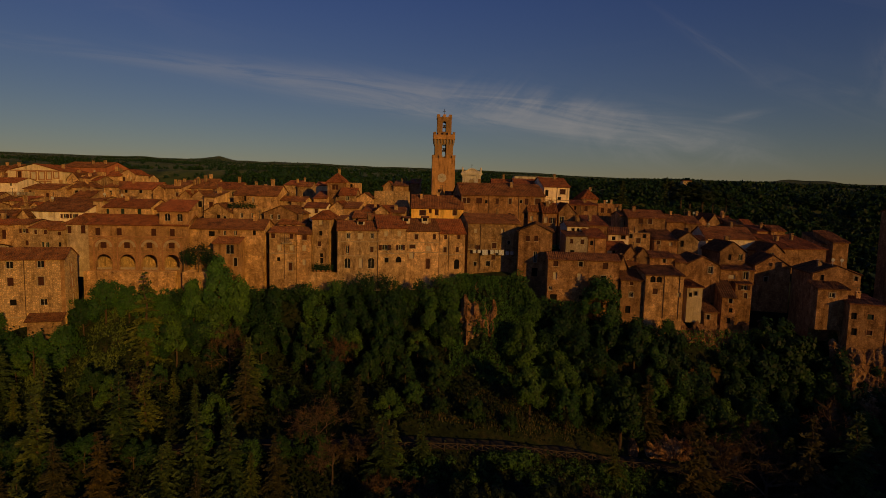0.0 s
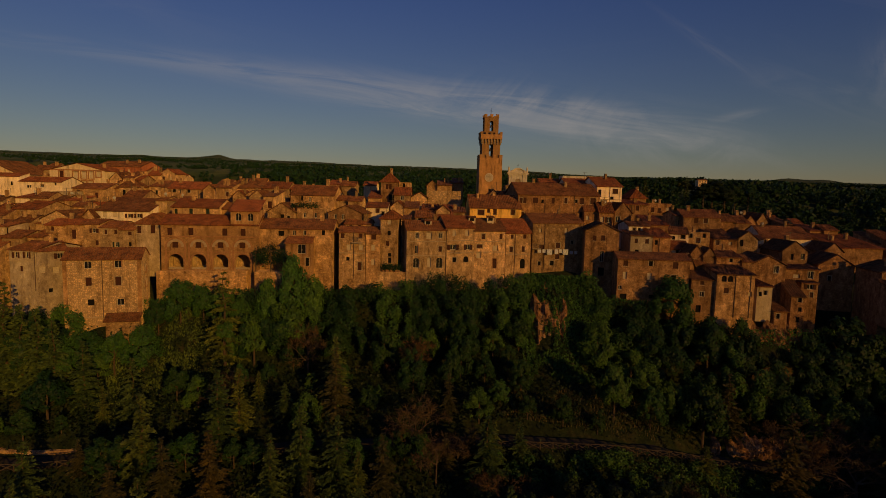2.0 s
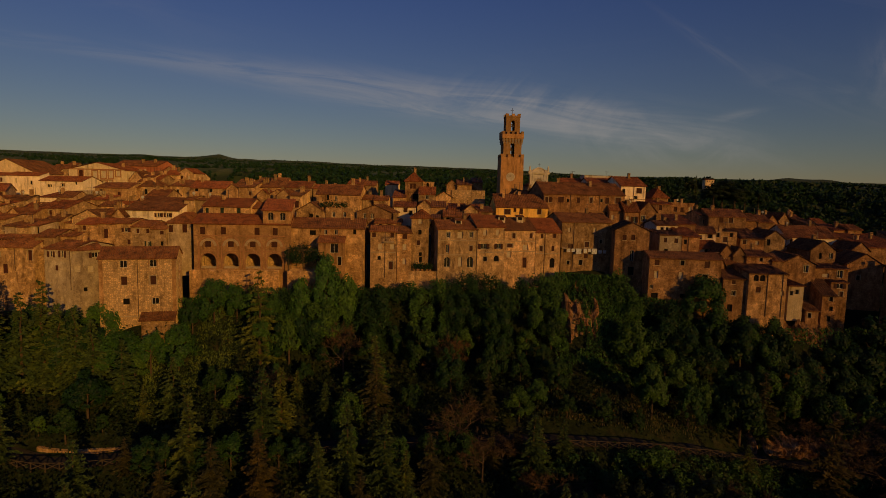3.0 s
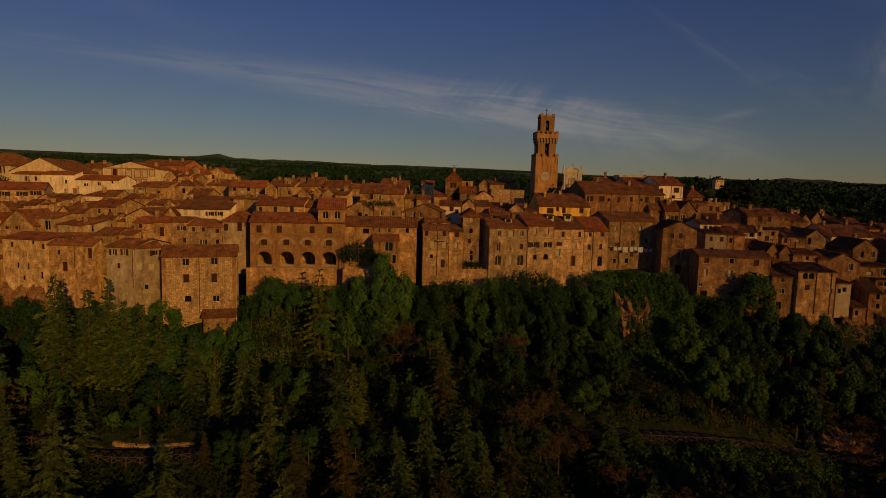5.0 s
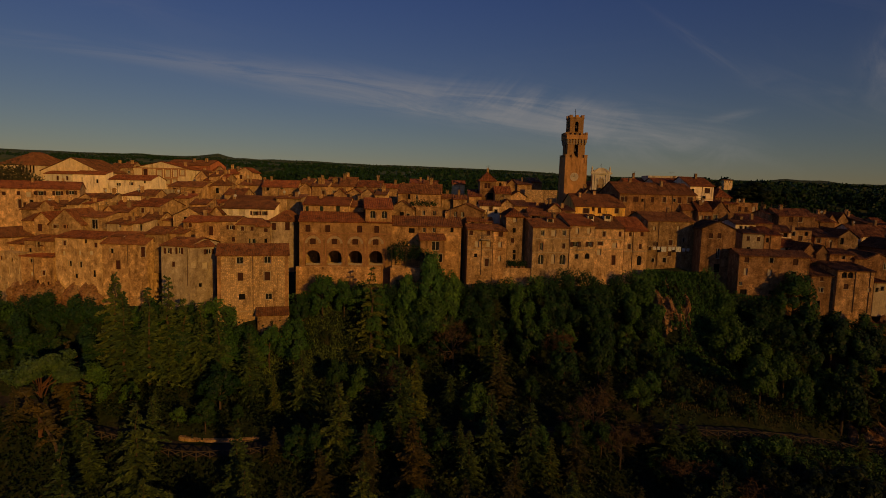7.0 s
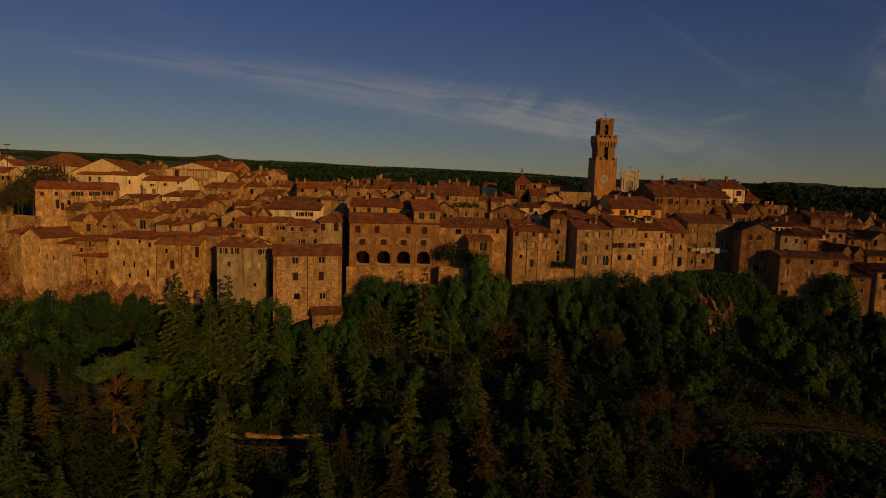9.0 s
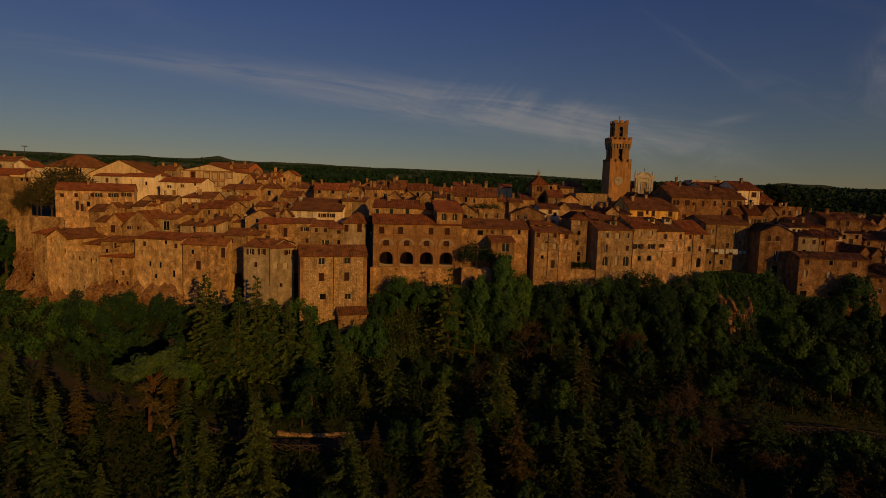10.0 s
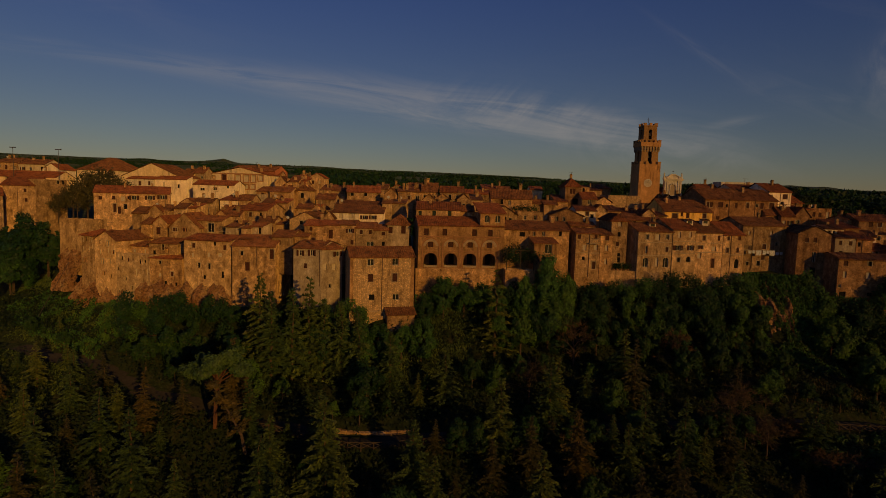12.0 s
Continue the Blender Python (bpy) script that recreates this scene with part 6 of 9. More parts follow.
# second row, west
house(-109.4, 113.0, -103.8, 112.5, 28.2, 31.7, 8.0, "front", 0.8, "tufa", "old", wins=[(3.15, 1.09, 1.4, 1.9, "glass")], label="tufa house with a small white-framed balcony", chim=0, seed=152)
house(-102.1, 109.7, -99.5, 109.7, 27.7, 30.7, 7.6, "mono", 0.9, "grey", "old", auto=(1, 1), chim=1, seed=153)
house(-98.2, 107.6, -96.3, 107.6, 28.0, 30.7, 7.9, "mono", 0.9, "plaster", "old", auto=(1, 1), chim=1, seed=154)
house(-96.8, 108.5, -94.1, 108.0, 28.0, 31.0, 7.0, "mono", 1.1, "grey", "old", wins=[(2.14, 1.63, 0.6, 1.2, "dark")], chim=0, seed=155)
house(-90.2, 100.8, -86.3, 100.5, 26.6, 29.7, 7.0, "front", 1.0, "tufa", "old", wins=[(1.39, 1.59, 0.6, 0.9, "closed")], chim=0, seed=156)
house(-86.8, 101.5, -83.6, 101.5, 26.6, 29.8, 6.0, "mono", 0.9, "tufa", "old", chim=0, seed=157)
house(-96.3, 112.1, -92.9, 112.1, 29.3, 31.7, 6.3, "front", 1.1, "tufa", "brown", auto=(1, 2), chim=2, seed=158)
house(-93.5, 113.3, -91.1, 113.3, 29.2, 31.3, 6.4, "mono", 0.9, "plaster", "old", auto=(1, 2), chim=1, seed=159)
house(-89.1, 109.5, -82.9, 109.0, 29.7, 32.6, 8.0, "gable", 1.5, "rubble", "brown", wins=[(2.4, 3.35, 0.7, 0.7, "dark")], label="tufa stone house with an open gable", chim=0, seed=160)
house(-102.9, 121.0, -96.6, 120.0, 31.6, 33.8, 9.0, "front", 1.5, "tufa", "red", wins=[(2.35, 0.78, 0.7, 1.0, "closed"), (4.73, 0.98, 0.6, 0.8, "dark")], chim=1, seed=161)
house(-107.8, 121.4, -105.8, 121.4, 31.4, 33.1, 8.5, "front", 1.5, "tufa", "red", auto=(1, 1), chim=1, seed=162)
house(-106.0, 121.9, -103.2, 121.9, 31.4, 33.1, 9.1, "front", 1.5, "tufa", "old", auto=(1, 1), chim=0, seed=163)
house(-109.9, 117.4, -107.3, 117.4, 30.3, 32.0, 6.1, "mono", 0.9, "tufa", "old", auto=(1, 1), chim=2, seed=164)
house(-107.1, 117.1, -104.5, 117.1, 30.4, 32.5, 7.5, "gable", 1.2, "tufa", "old", auto=(1, 1), chim=1, seed=165)
house(-104.8, 117.6, -101.9, 117.6, 30.4, 32.6, 5.9, "front", 1.0, "tufa", "old", auto=(1, 1), chim=1, seed=166)
house(-112.7, 135.2, -108.4, 135.2, 33.2, 35.6, 8.1, "mono", 1.2, "white", "red", auto=(1, 2), chim=1, seed=167)
house(-108.2, 135.1, -104.8, 135.1, 33.3, 35.7, 6.3, "front", 1.3, "tufa", "brown", auto=(1, 2), chim=0, seed=168)
house(-107.9, 141.0, -105.0, 141.0, 33.6, 37.2, 8.0, "flat", 0.0, "grey", "old", chim=0, seed=169)
house(-108.1, 149.0, -104.6, 148.5, 32.9, 38.0, 9.0, "front", 1.2, "tufa", "old", wins=[(1.71, 2.64, 0.8, 2.0, "closed")], chim=0, seed=170)
house(-103.9, 147.0, -98.4, 147.0, 33.1, 38.0, 10.0, "front", 1.3, "tufa", "old", wins=[(3.14, 2.5, 0.8, 1.4, "closed")], label="square brown house with a hipped roof", chim=1, seed=171)
house(-100.2, 151.1, -97.7, 151.1, 33.8, 38.1, 9.8, "mono", 1.3, "tufa", "old", auto=(1, 1), chim=2, seed=172)
house(-97.9, 151.8, -94.9, 151.8, 33.8, 38.7, 9.7, "hip", 1.3, "tufa", "old", auto=(1, 1), chim=2, seed=173)
house(-121.2, 113.8, -119.0, 113.8, 26.0, 30.6, 7.2, "front", 1.1, "tufa", "old", auto=(2, 1), chim=2, seed=174)
house(-118.2, 112.7, -115.3, 112.7, 26.2, 31.0, 9.3, "gable", 1.3, "tufa", "red", auto=(2, 1), chim=1, seed=175)
house(-114.1, 111.0, -107.9, 111.0, 26.9, 30.3, 9.0, "gable", 2.8, "tufa", "old", wins=[(1.19, 2.61, 0.9, 0.7, "closed"), (3.18, 2.66, 0.9, 0.7, "closed"), (1.6, 4.28, 0.6, 0.7, "dark"), (3.01, 3.87, 0.6, 0.7, "dark")], chim=0, seed=176)
house(-116.3, 107.0, -110.3, 106.0, 23.6, 27.3, 8.0, "front", 0.7, "tufa", "old", wins=[(3.97, 1.79, 0.7, 1.0, "dark"), (1.12, 1.3, 0.7, 0.9, "dark"), (3.05, 4.91, 0.6, 1.1, "dark")], chim=0, seed=177)
house(-122.8, 125.2, -119.6, 125.2, 30.9, 33.1, 7.7, "front", 1.1, "tufa", "brown", auto=(1, 1), chim=1, seed=178)
house(-119.0, 124.3, -116.5, 124.3, 31.0, 33.6, 6.5, "front", 1.1, "plaster", "brown", auto=(1, 1), chim=0, seed=179)
house(-117.6, 126.0, -114.7, 126.0, 31.0, 33.7, 6.8, "mono", 1.0, "plaster", "red", auto=(1, 1), chim=1, seed=180)
house(-127.4, 122.2, -124.0, 122.2, 30.2, 32.4, 6.4, "front", 1.3, "tufa", "brown", auto=(1, 2), chim=0, seed=181)
house(-124.7, 123.3, -121.2, 123.3, 30.2, 32.7, 6.3, "gable", 1.5, "tufa", "old", auto=(1, 2), chim=2, seed=182)
house(-120.8, 131.7, -117.6, 131.7, 32.7, 34.8, 8.6, "gable", 1.0, "plaster", "old", auto=(1, 2), chim=0, seed=183)
house(-118.0, 132.4, -113.5, 132.4, 32.8, 34.9, 6.3, "front", 1.0, "plaster", "brown", auto=(1, 2), chim=2, seed=184)
house(-90.5, 120.9, -87.2, 120.9, 31.8, 34.5, 6.6, "front", 1.0, "tufa", "old", auto=(1, 2), chim=1, seed=185)
house(-87.4, 121.2, -84.5, 121.2, 31.8, 34.3, 7.9, "gable", 1.1, "tufa", "red", auto=(1, 2), chim=2, seed=186)
house(-84.5, 112.2, -82.9, 112.2, 31.1, 33.2, 7.2, "front", 1.1, "plaster", "old", auto=(1, 1), chim=2, seed=187)
house(-82.7, 111.9, -80.5, 111.9, 31.2, 33.1, 5.3, "gable", 1.2, "plaster", "old", auto=(1, 1), chim=2, seed=188)
house(-104.8, 164.4, -102.1, 164.4, 37.4, 39.8, 8.0, "front", 1.3, "plaster", "red", auto=(1, 1), chim=1, seed=189)
house(-102.3, 165.0, -98.6, 165.0, 37.5, 40.5, 7.8, "front", 1.3, "tufa", "red", auto=(1, 1), chim=2, seed=190)
house(-90.2, 140.0, -85.5, 140.0, 34.1, 36.4, 8.0, "front", 1.5, "tufa", "old", auto=(1, 2), chim=2, seed=191)
house(-92.4, 156.9, -89.2, 156.9, 36.2, 38.8, 6.9, "mono", 1.6, "plaster", "old", auto=(1, 1), chim=2, seed=192)
house(-89.3, 157.4, -85.6, 157.4, 36.3, 38.7, 6.5, "mono", 1.6, "plaster", "old", auto=(1, 1), chim=1, seed=193)
house(-101.1, 131.3, -98.7, 131.3, 32.7, 35.3, 7.3, "front", 1.0, "tufa", "brown", auto=(1, 1), chim=1, seed=194)
house(-98.5, 131.1, -95.2, 131.1, 32.8, 35.4, 6.5, "mono", 0.9, "tufa", "red", auto=(1, 1), chim=1, seed=195)

# upper town, west
house(-148.2, 143.0, -131.8, 150.0, 28.7, 36.5, 10.0, "front", 1.8, "plaster", "red", wins=[(1.49, 5.94, 0.8, 0.9, "closed"), (4.57, 6.02, 0.8, 1.0, "closed"), (6.64, 5.61, 1.0, 1.3, "blind"), (8.09, 6.23, 0.6, 0.7, "dark"), (9.28, 6.05, 1.2, 1.1, "brown"), (13.03, 6.13, 1.2, 1.1, "brown"), (16.03, 6.36, 1.2, 1.1, "brown"), (4.77, 2.73, 0.7, 2.2, "closed"), (5.8, 2.31, 0.7, 1.9, "closed"), (7.25, 3.54, 0.7, 1.3, "dark")], label="long two-storey house on the cliff with brown shutters", chim=2, skirt=8, seed=198)
house(-155.8, 171.0, -138.1, 171.0, 37.1, 41.4, 16.0, "gable", 4.0, "cream", "brown", wins=[(6.7, 4.57, 0.8, 1.1, "dark"), (13.02, 4.57, 0.8, 1.1, "dark")], label="large cream hall with a broad gable", chim=0, seed=199)
house(-152.4, 167.5, -144.4, 167.5, 36.7, 40.6, 4.0, "mono", 0.9, "white", "red", wins=[(3.69, 1.99, 0.7, 1.2, "closed"), (6.47, 2.07, 0.7, 1.2, "closed")], label="white building with a narrow tiled roof", chim=0, seed=200)
house(-144.0, 167.0, -134.4, 167.0, 36.0, 40.7, 4.0, "mono", 1.0, "white", "red", wins=[(7.04, 2.15, 0.7, 1.1, "dark"), (2.66, 2.51, 0.6, 1.4, "blind")], label="white building with a narrow tiled roof", chim=0, seed=201)
house(-129.6, 160.0, -117.8, 160.0, 36.7, 39.4, 9.0, "front", 1.3, "white", "red", wins=[(2.31, 0.97, 0.7, 0.7, "dark"), (2.93, 0.99, 0.6, 0.7, "dark"), (6.23, 1.16, 0.9, 0.8, "glass"), (9.89, 3.2, 0.6, 0.7, "dark")], label="long white house with a red tiled roof", chim=1, seed=202)
house(-127.9, 170.0, -111.2, 169.0, 37.1, 42.9, 11.0, "gable", 2.0, "cream", "red", wins=[(3.57, 3.36, 1.3, 2.3, "closed"), (7.85, 3.39, 1.5, 2.1, "blind"), (10.41, 3.45, 1.5, 2.1, "blind"), (12.64, 3.67, 1.3, 2.1, "blind"), (14.86, 4.16, 1.3, 1.6, "blind"), (7.78, 1.35, 1.3, 1.3, "blind"), (10.35, 1.42, 1.3, 1.3, "blind"), (12.4, 1.47, 1.3, 1.3, "blind")], label="sunlit yellow palace with framed windows", chim=1, seed=203)
house(-173.8, 178.0, -160.6, 178.0, 36.6, 43.2, 18.0, "hip", 4.1, "cream", "brown", wins=[(6.86, 4.43, 0.6, 2.3, "dark"), (7.9, 4.46, 0.6, 2.3, "dark"), (8.93, 4.49, 0.6, 2.3, "dark"), (9.97, 4.51, 0.6, 2.3, "dark"), (11.01, 4.54, 0.6, 2.3, "dark")], label="large hall with tall narrow openings", chim=0, seed=204)
house(-143.6, 185.0, -139.8, 185.0, 39.5, 42.7, 7.2, "front", 1.9, "cream", "brown", auto=(1, 2), chim=1, seed=205)
house(-140.0, 185.5, -136.7, 185.5, 39.6, 43.3, 8.2, "front", 1.9, "plaster", "old", auto=(1, 2), chim=1, seed=206)
house(-134.9, 205.0, -118.2, 203.0, 42.1, 45.2, 12.0, "front", 2.0, "red", "old", label="long red palace with rows of windows", auto=(2, 6), chim=2, seed=207)
house(-104.1, 179.3, -100.1, 179.3, 39.8, 42.1, 6.9, "front", 1.5, "plaster", "red", auto=(1, 2), chim=2, seed=208)
house(-100.8, 180.6, -96.1, 180.6, 39.9, 42.8, 7.9, "gable", 1.4, "plaster", "red", auto=(1, 2), chim=0, seed=209)
house(-107.9, 165.8, -104.4, 165.8, 38.4, 40.7, 7.2, "gable", 1.9, "plaster", "old", auto=(1, 1), chim=1, seed=210)
house(-103.5, 164.6, -100.4, 164.6, 38.5, 41.0, 7.6, "mono", 2.0, "plaster", "old", auto=(1, 1), chim=2, seed=211)
house(-124.5, 204.0, -121.2, 204.0, 40.3, 42.8, 7.6, "gable", 1.6, "tufa", "red", auto=(1, 2), chim=2, seed=212)
house(-121.5, 204.8, -117.0, 204.8, 40.4, 43.6, 9.4, "front", 1.7, "tufa", "red", auto=(1, 2), chim=0, seed=213)
house(-109.0, 194.6, -104.8, 194.6, 39.2, 41.7, 7.9, "front", 1.4, "plaster", "old", auto=(1, 2), chim=2, seed=214)
house(-105.0, 195.3, -99.8, 195.3, 39.3, 41.5, 7.6, "front", 1.4, "plaster", "brown", auto=(1, 2), chim=1, seed=215)
house(-177.3, 150.0, -169.3, 152.0, 26.6, 37.7, 12.0, "front", 2.2, "plaster", "red", wins=[(5.79, 9.25, 0.7, 1.0, "closed"), (5.97, 6.65, 0.7, 1.0, "closed")], label="tall plain palace wall with few windows", chim=0, skirt=10, pipes=(4.0,), seed=216)
house(-169.2, 152.0, -164.5, 158.0, 27.4, 39.5, 10.0, "flat", 0.0, "tufa", "old", wins=[(5.5, 11.05, 0.6, 1.0, "dark"), (6.78, 11.09, 0.6, 1.0, "dark")], label="high bare tufa fortress wall", chim=0, skirt=10, seed=217)
house(-204.0, 172.0, -176.4, 172.0, 36.3, 40.3, 9.0, "front", 1.8, "cream", "red", wins=[(12.88, 3.06, 1.6, 0.7, "dark"), (17.19, 3.09, 1.0, 0.9, "dark")], label="long cream house with a red roof", auto=(1, 8), chim=2, seed=218)
house(-226.2, 199.9, -216.1, 199.9, 40.3, 44.7, 10.4, "front", 1.8, "cream", "brown", auto=(2, 3), chim=2, seed=219)
house(-216.9, 201.0, -208.8, 201.0, 40.6, 45.5, 12.2, "front", 1.8, "tufa", "brown", auto=(2, 3), chim=2, seed=220)
house(-208.6, 200.8, -199.1, 200.8, 40.8, 45.1, 9.5, "front", 1.8, "cream", "old", auto=(2, 3), chim=2, seed=221)
house(-192.8, 190.0, -187.1, 190.0, 39.4, 43.2, 9.0, "gable", 1.9, "white", "red", auto=(2, 2), chim=0, seed=222)
house(-181.3, 140.0, -173.7, 146.0, 26.9, 35.0, 12.0, "front", 2.1, "plaster", "red", label="tall plain palace wall with few windows", chim=0, skirt=10, auto=(2, 3), seed=223)


# ---- trees ----
def leaves_mesh(name, centres, axes_u, axes_v, mat):
    """One mesh of small pointed leaves."""
    c, u, v = (np.asarray(a, float) for a in (centres, axes_u, axes_v))
    verts = np.stack((c - u - 1.15 * v, c - u + 1.15 * v, c + 1.1 * u), 1).reshape(-1, 3)
    n = len(c)
    me = bpy.data.meshes.new(name)
    me.vertices.add(3 * n)
    me.vertices.foreach_set("co", verts.ravel())
    me.loops.add(3 * n)
    me.loops.foreach_set("vertex_index", np.arange(3 * n))
    me.polygons.add(n)
    me.polygons.foreach_set("loop_start", np.arange(0, 3 * n, 3))
    me.polygons.foreach_set("loop_total", np.full(n, 3))
    me.update()
    me.validate()
    me.materials.append(mat)
    return me


def random_axes(rs, n, size, flat=0.0):
    """Two perpendicular half-axes for n leaves."""
    a = rs.normal(size=(n, 3))
    a /= np.linalg.norm(a, axis=1)[:, None]
    b = rs.normal(size=(n, 3))
    b[:, 2] *= 1 - flat
    b -= a * (a * b).sum(1)[:, None]
    b /= np.linalg.norm(b, axis=1)[:, None]
    s = size * rs.uniform(0.6, 1.4, (n, 1))
    return a * s * 0.5, b * s * rs.uniform(0.3, 0.5, (n, 1))


def outward_axes(rs, normals, size, loose=0.75):
    """Half-axes for leaves that lie roughly across the given directions, like the skin of a clump."""
    n = len(normals)
    d = normals / (np.linalg.norm(normals, axis=1)[:, None] + 1e-6) + rs.normal(size=(n, 3)) * loose * 0.6
    d /= np.linalg.norm(d, axis=1)[:, None] + 1e-6
    a = rs.normal(size=(n, 3))
    a -= d * (a * d).sum(1)[:, None]
    a /= np.linalg.norm(a, axis=1)[:, None] + 1e-6
    b = np.cross(d, a)
    s = size * rs.uniform(0.6, 1.4, (n, 1))
    return a * s * 0.5, b * s * rs.uniform(0.36, 0.56, (n, 1))


def trunk_mesh(name, h, r, seed, limbs=6, start=0.35, spread=0.5):
    rng = random.Random(seed)
    bm = bmesh.new()
    p = Vector((0, 0, -0.8))
    steps = 6
    for i in range(steps):
        q = Vector((rng.uniform(-1, 1) * 0.04 * h * i / steps, rng.uniform(-1, 1) * 0.04 * h * i / steps, h * (i + 1) / steps))
        tube(bm, p, q, r * (1 - i / steps * 0.85), r * (1 - (i + 1) / steps * 0.85), 7)
        p = q
    for i in range(limbs):
        z = h * (start + (0.95 - start) * i / limbs)
        a = i * 2.4 + rng.uniform(-0.4, 0.4)
        ln = spread * h * rng.uniform(0.5, 0.9) * (1 - 0.5 * i / limbs)
        s = Vector((0, 0, z))
        mid = s + Vector((math.cos(a) * ln * 0.5, math.sin(a) * ln * 0.5, ln * 0.28))
        end = s + Vector((math.cos(a) * ln, math.sin(a) * ln, ln * 0.75))
        tube(bm, s, mid, r * 0.35, r * 0.22, 5)
        tube(bm, mid, end, r * 0.22, r * 0.06, 5)
    return finish(bm, name, BARK, True)


def broad_crown(seed, mat, h=10.0, w=3.4, n=5200, leaf=0.29, tall=1.0, k=46, clump=0.24):
    """Leaves gathered on uneven clumps round an open middle, with dark gaps between the clumps."""
    rs = np.random.RandomState(seed)
    d = rs.normal(size=(k, 3))
    d /= np.linalg.norm(d, axis=1)[:, None]
    d[:, 2] = np.abs(d[:, 2]) * 1.25 - 0.5
    rad = rs.uniform(0.5, 1.0, (k, 1))
    cen = d * rad * np.array((w, w, h * 0.5 * tall)) + np.array((0, 0, h * 0.5))
    size = rs.uniform(0.35, 1.3, k) * w * clump
    pick = rs.choice(k, n, p=size ** 2 / (size ** 2).sum())
    off = rs.normal(size=(n, 3))
    off /= np.linalg.norm(off, axis=1)[:, None]
    off *= rs.uniform(0.6, 1.0, (n, 1)) + (rs.uniform(0, 1, (n, 1)) ** 6) * 0.5
    off[:, 2] = off[:, 2] * 1.15 + 0.05
    c = cen[pick] + off * size[pick][:, None]
    u, v = outward_axes(rs, off + 0.7 * d[pick], leaf, 0.45)
    return leaves_mesh("crown", c, u, v, mat)


def conifer_crown(seed, mat, h=14.0, w=4.0, droop=0.35, gap=0.7, ragged=0.3):
    """Whorls of drooping boughs, each with sprays of needles to both sides and at the tip."""
    rs = np.random.RandomState(seed)
    C, U, V = [], [], []
    z = h * 0.1
    while z < h * 0.985:
        f = z / h
        r = w * (1 - f) ** 0.9 * (0.75 + 0.25 * min(1, f * 5)) + 0.1
        k = max(4, int(4 + 5 * (1 - f)))
        start = rs.uniform(0, 6.28)
        for i in range(k):
            a = start + i * 6.283 / k + rs.uniform(-0.35, 0.35)
            ln = r * rs.uniform(1 - ragged * 1.7, 1 + ragged * 0.6)
            if ln < 0.15:
                continue
            z0 = z + rs.uniform(-0.25, 0.25)
            dirv = np.array((math.cos(a), math.sin(a), 0))
            side = np.array((-math.sin(a), math.cos(a), 0))
            steps = max(2, int(ln / 0.34))
            for s in range(steps):
                g = (s + 0.8) / steps
                p = dirv * ln * g + np.array((0, 0, z0 + 0.22 * ln * g - droop * ln * g * g))
                broad = 0.5 * (1.2 - g) * min(1.5, ln * 0.55) + 0.2
                for sg, out in ((-1, 0.6), (1, 0.6), (rs.uniform(-0.4, 0.4), 1.0)):
                    t = side * sg * 0.8 + dirv * out + np.array((0, 0, rs.uniform(-0.45, 0.12)))
                    t /= np.linalg.norm(t)
                    C.append(p + t * broad * 0.5 + rs.normal(size=3) * 0.06)
                    U.append(t * broad * 0.6)
                    up = np.cross(t, dirv + 0.01)
                    up /= np.linalg.norm(up) + 1e-6
                    wv = np.cross(t, up) + up * rs.uniform(-0.4, 0.4)
                    V.append(wv * 0.25 * rs.uniform(0.7, 1.3))
        z += gap * rs.uniform(0.75, 1.25) * (0.6 + 0.55 * (1 - f))
    return leaves_mesh("crown", C, U, V, mat)


def bare_crown(seed, h=9.0, w=3.2):
    """A leafless spread of branches and reddish twigs."""
    rng = random.Random(seed)
    bm = bmesh.new()
    tips = []

    def grow(p, d, ln, r, level):
        q = p + d * ln
        tube(bm, p, q, r, r * 0.65, 5 if level < 2 else 3)
        if level >= 4:
            tips.append((q, d))
            return
        for i in range(3 if level else 5):
            nd = (d * 0.8 + Vector((rng.uniform(-1, 1), rng.uniform(-1, 1), rng.uniform(-0.45, 0.35))) * 0.95).normalized()
            grow(q if rng.random() < 0.7 else p.lerp(q, 0.6), nd, ln * rng.uniform(0.6, 0.82), r * 0.6, level + 1)

    grow(Vector((0, 0, h * 0.1)), Vector((0, 0, 1)), h * 0.24, 0.16, 0)
    tube(bm, (0, 0, -0.8), (0, 0, h * 0.1), 0.22, 0.16, 6)
    limbs = finish(bm, "trunk", BARK)
    rs = np.random.RandomState(seed)
    C, U, V = [], [], []
    for q, d in tips:
        for _ in range(12):
            t = np.array(d) + rs.normal(size=3) * 0.7
            t /= np.linalg.norm(t)
            ln = rs.uniform(0.35, 1.0)
            C.append(np.array(q) + t * ln * 0.5)
            U.append(t * ln * 0.5)
            b = np.cross(t, rs.normal(size=3))
            V.append(b / (np.linalg.norm(b) + 1e-6) * 0.025)
    return limbs, leaves_mesh("twigs", C, U, V, TWIG)


TREE_KINDS = {}


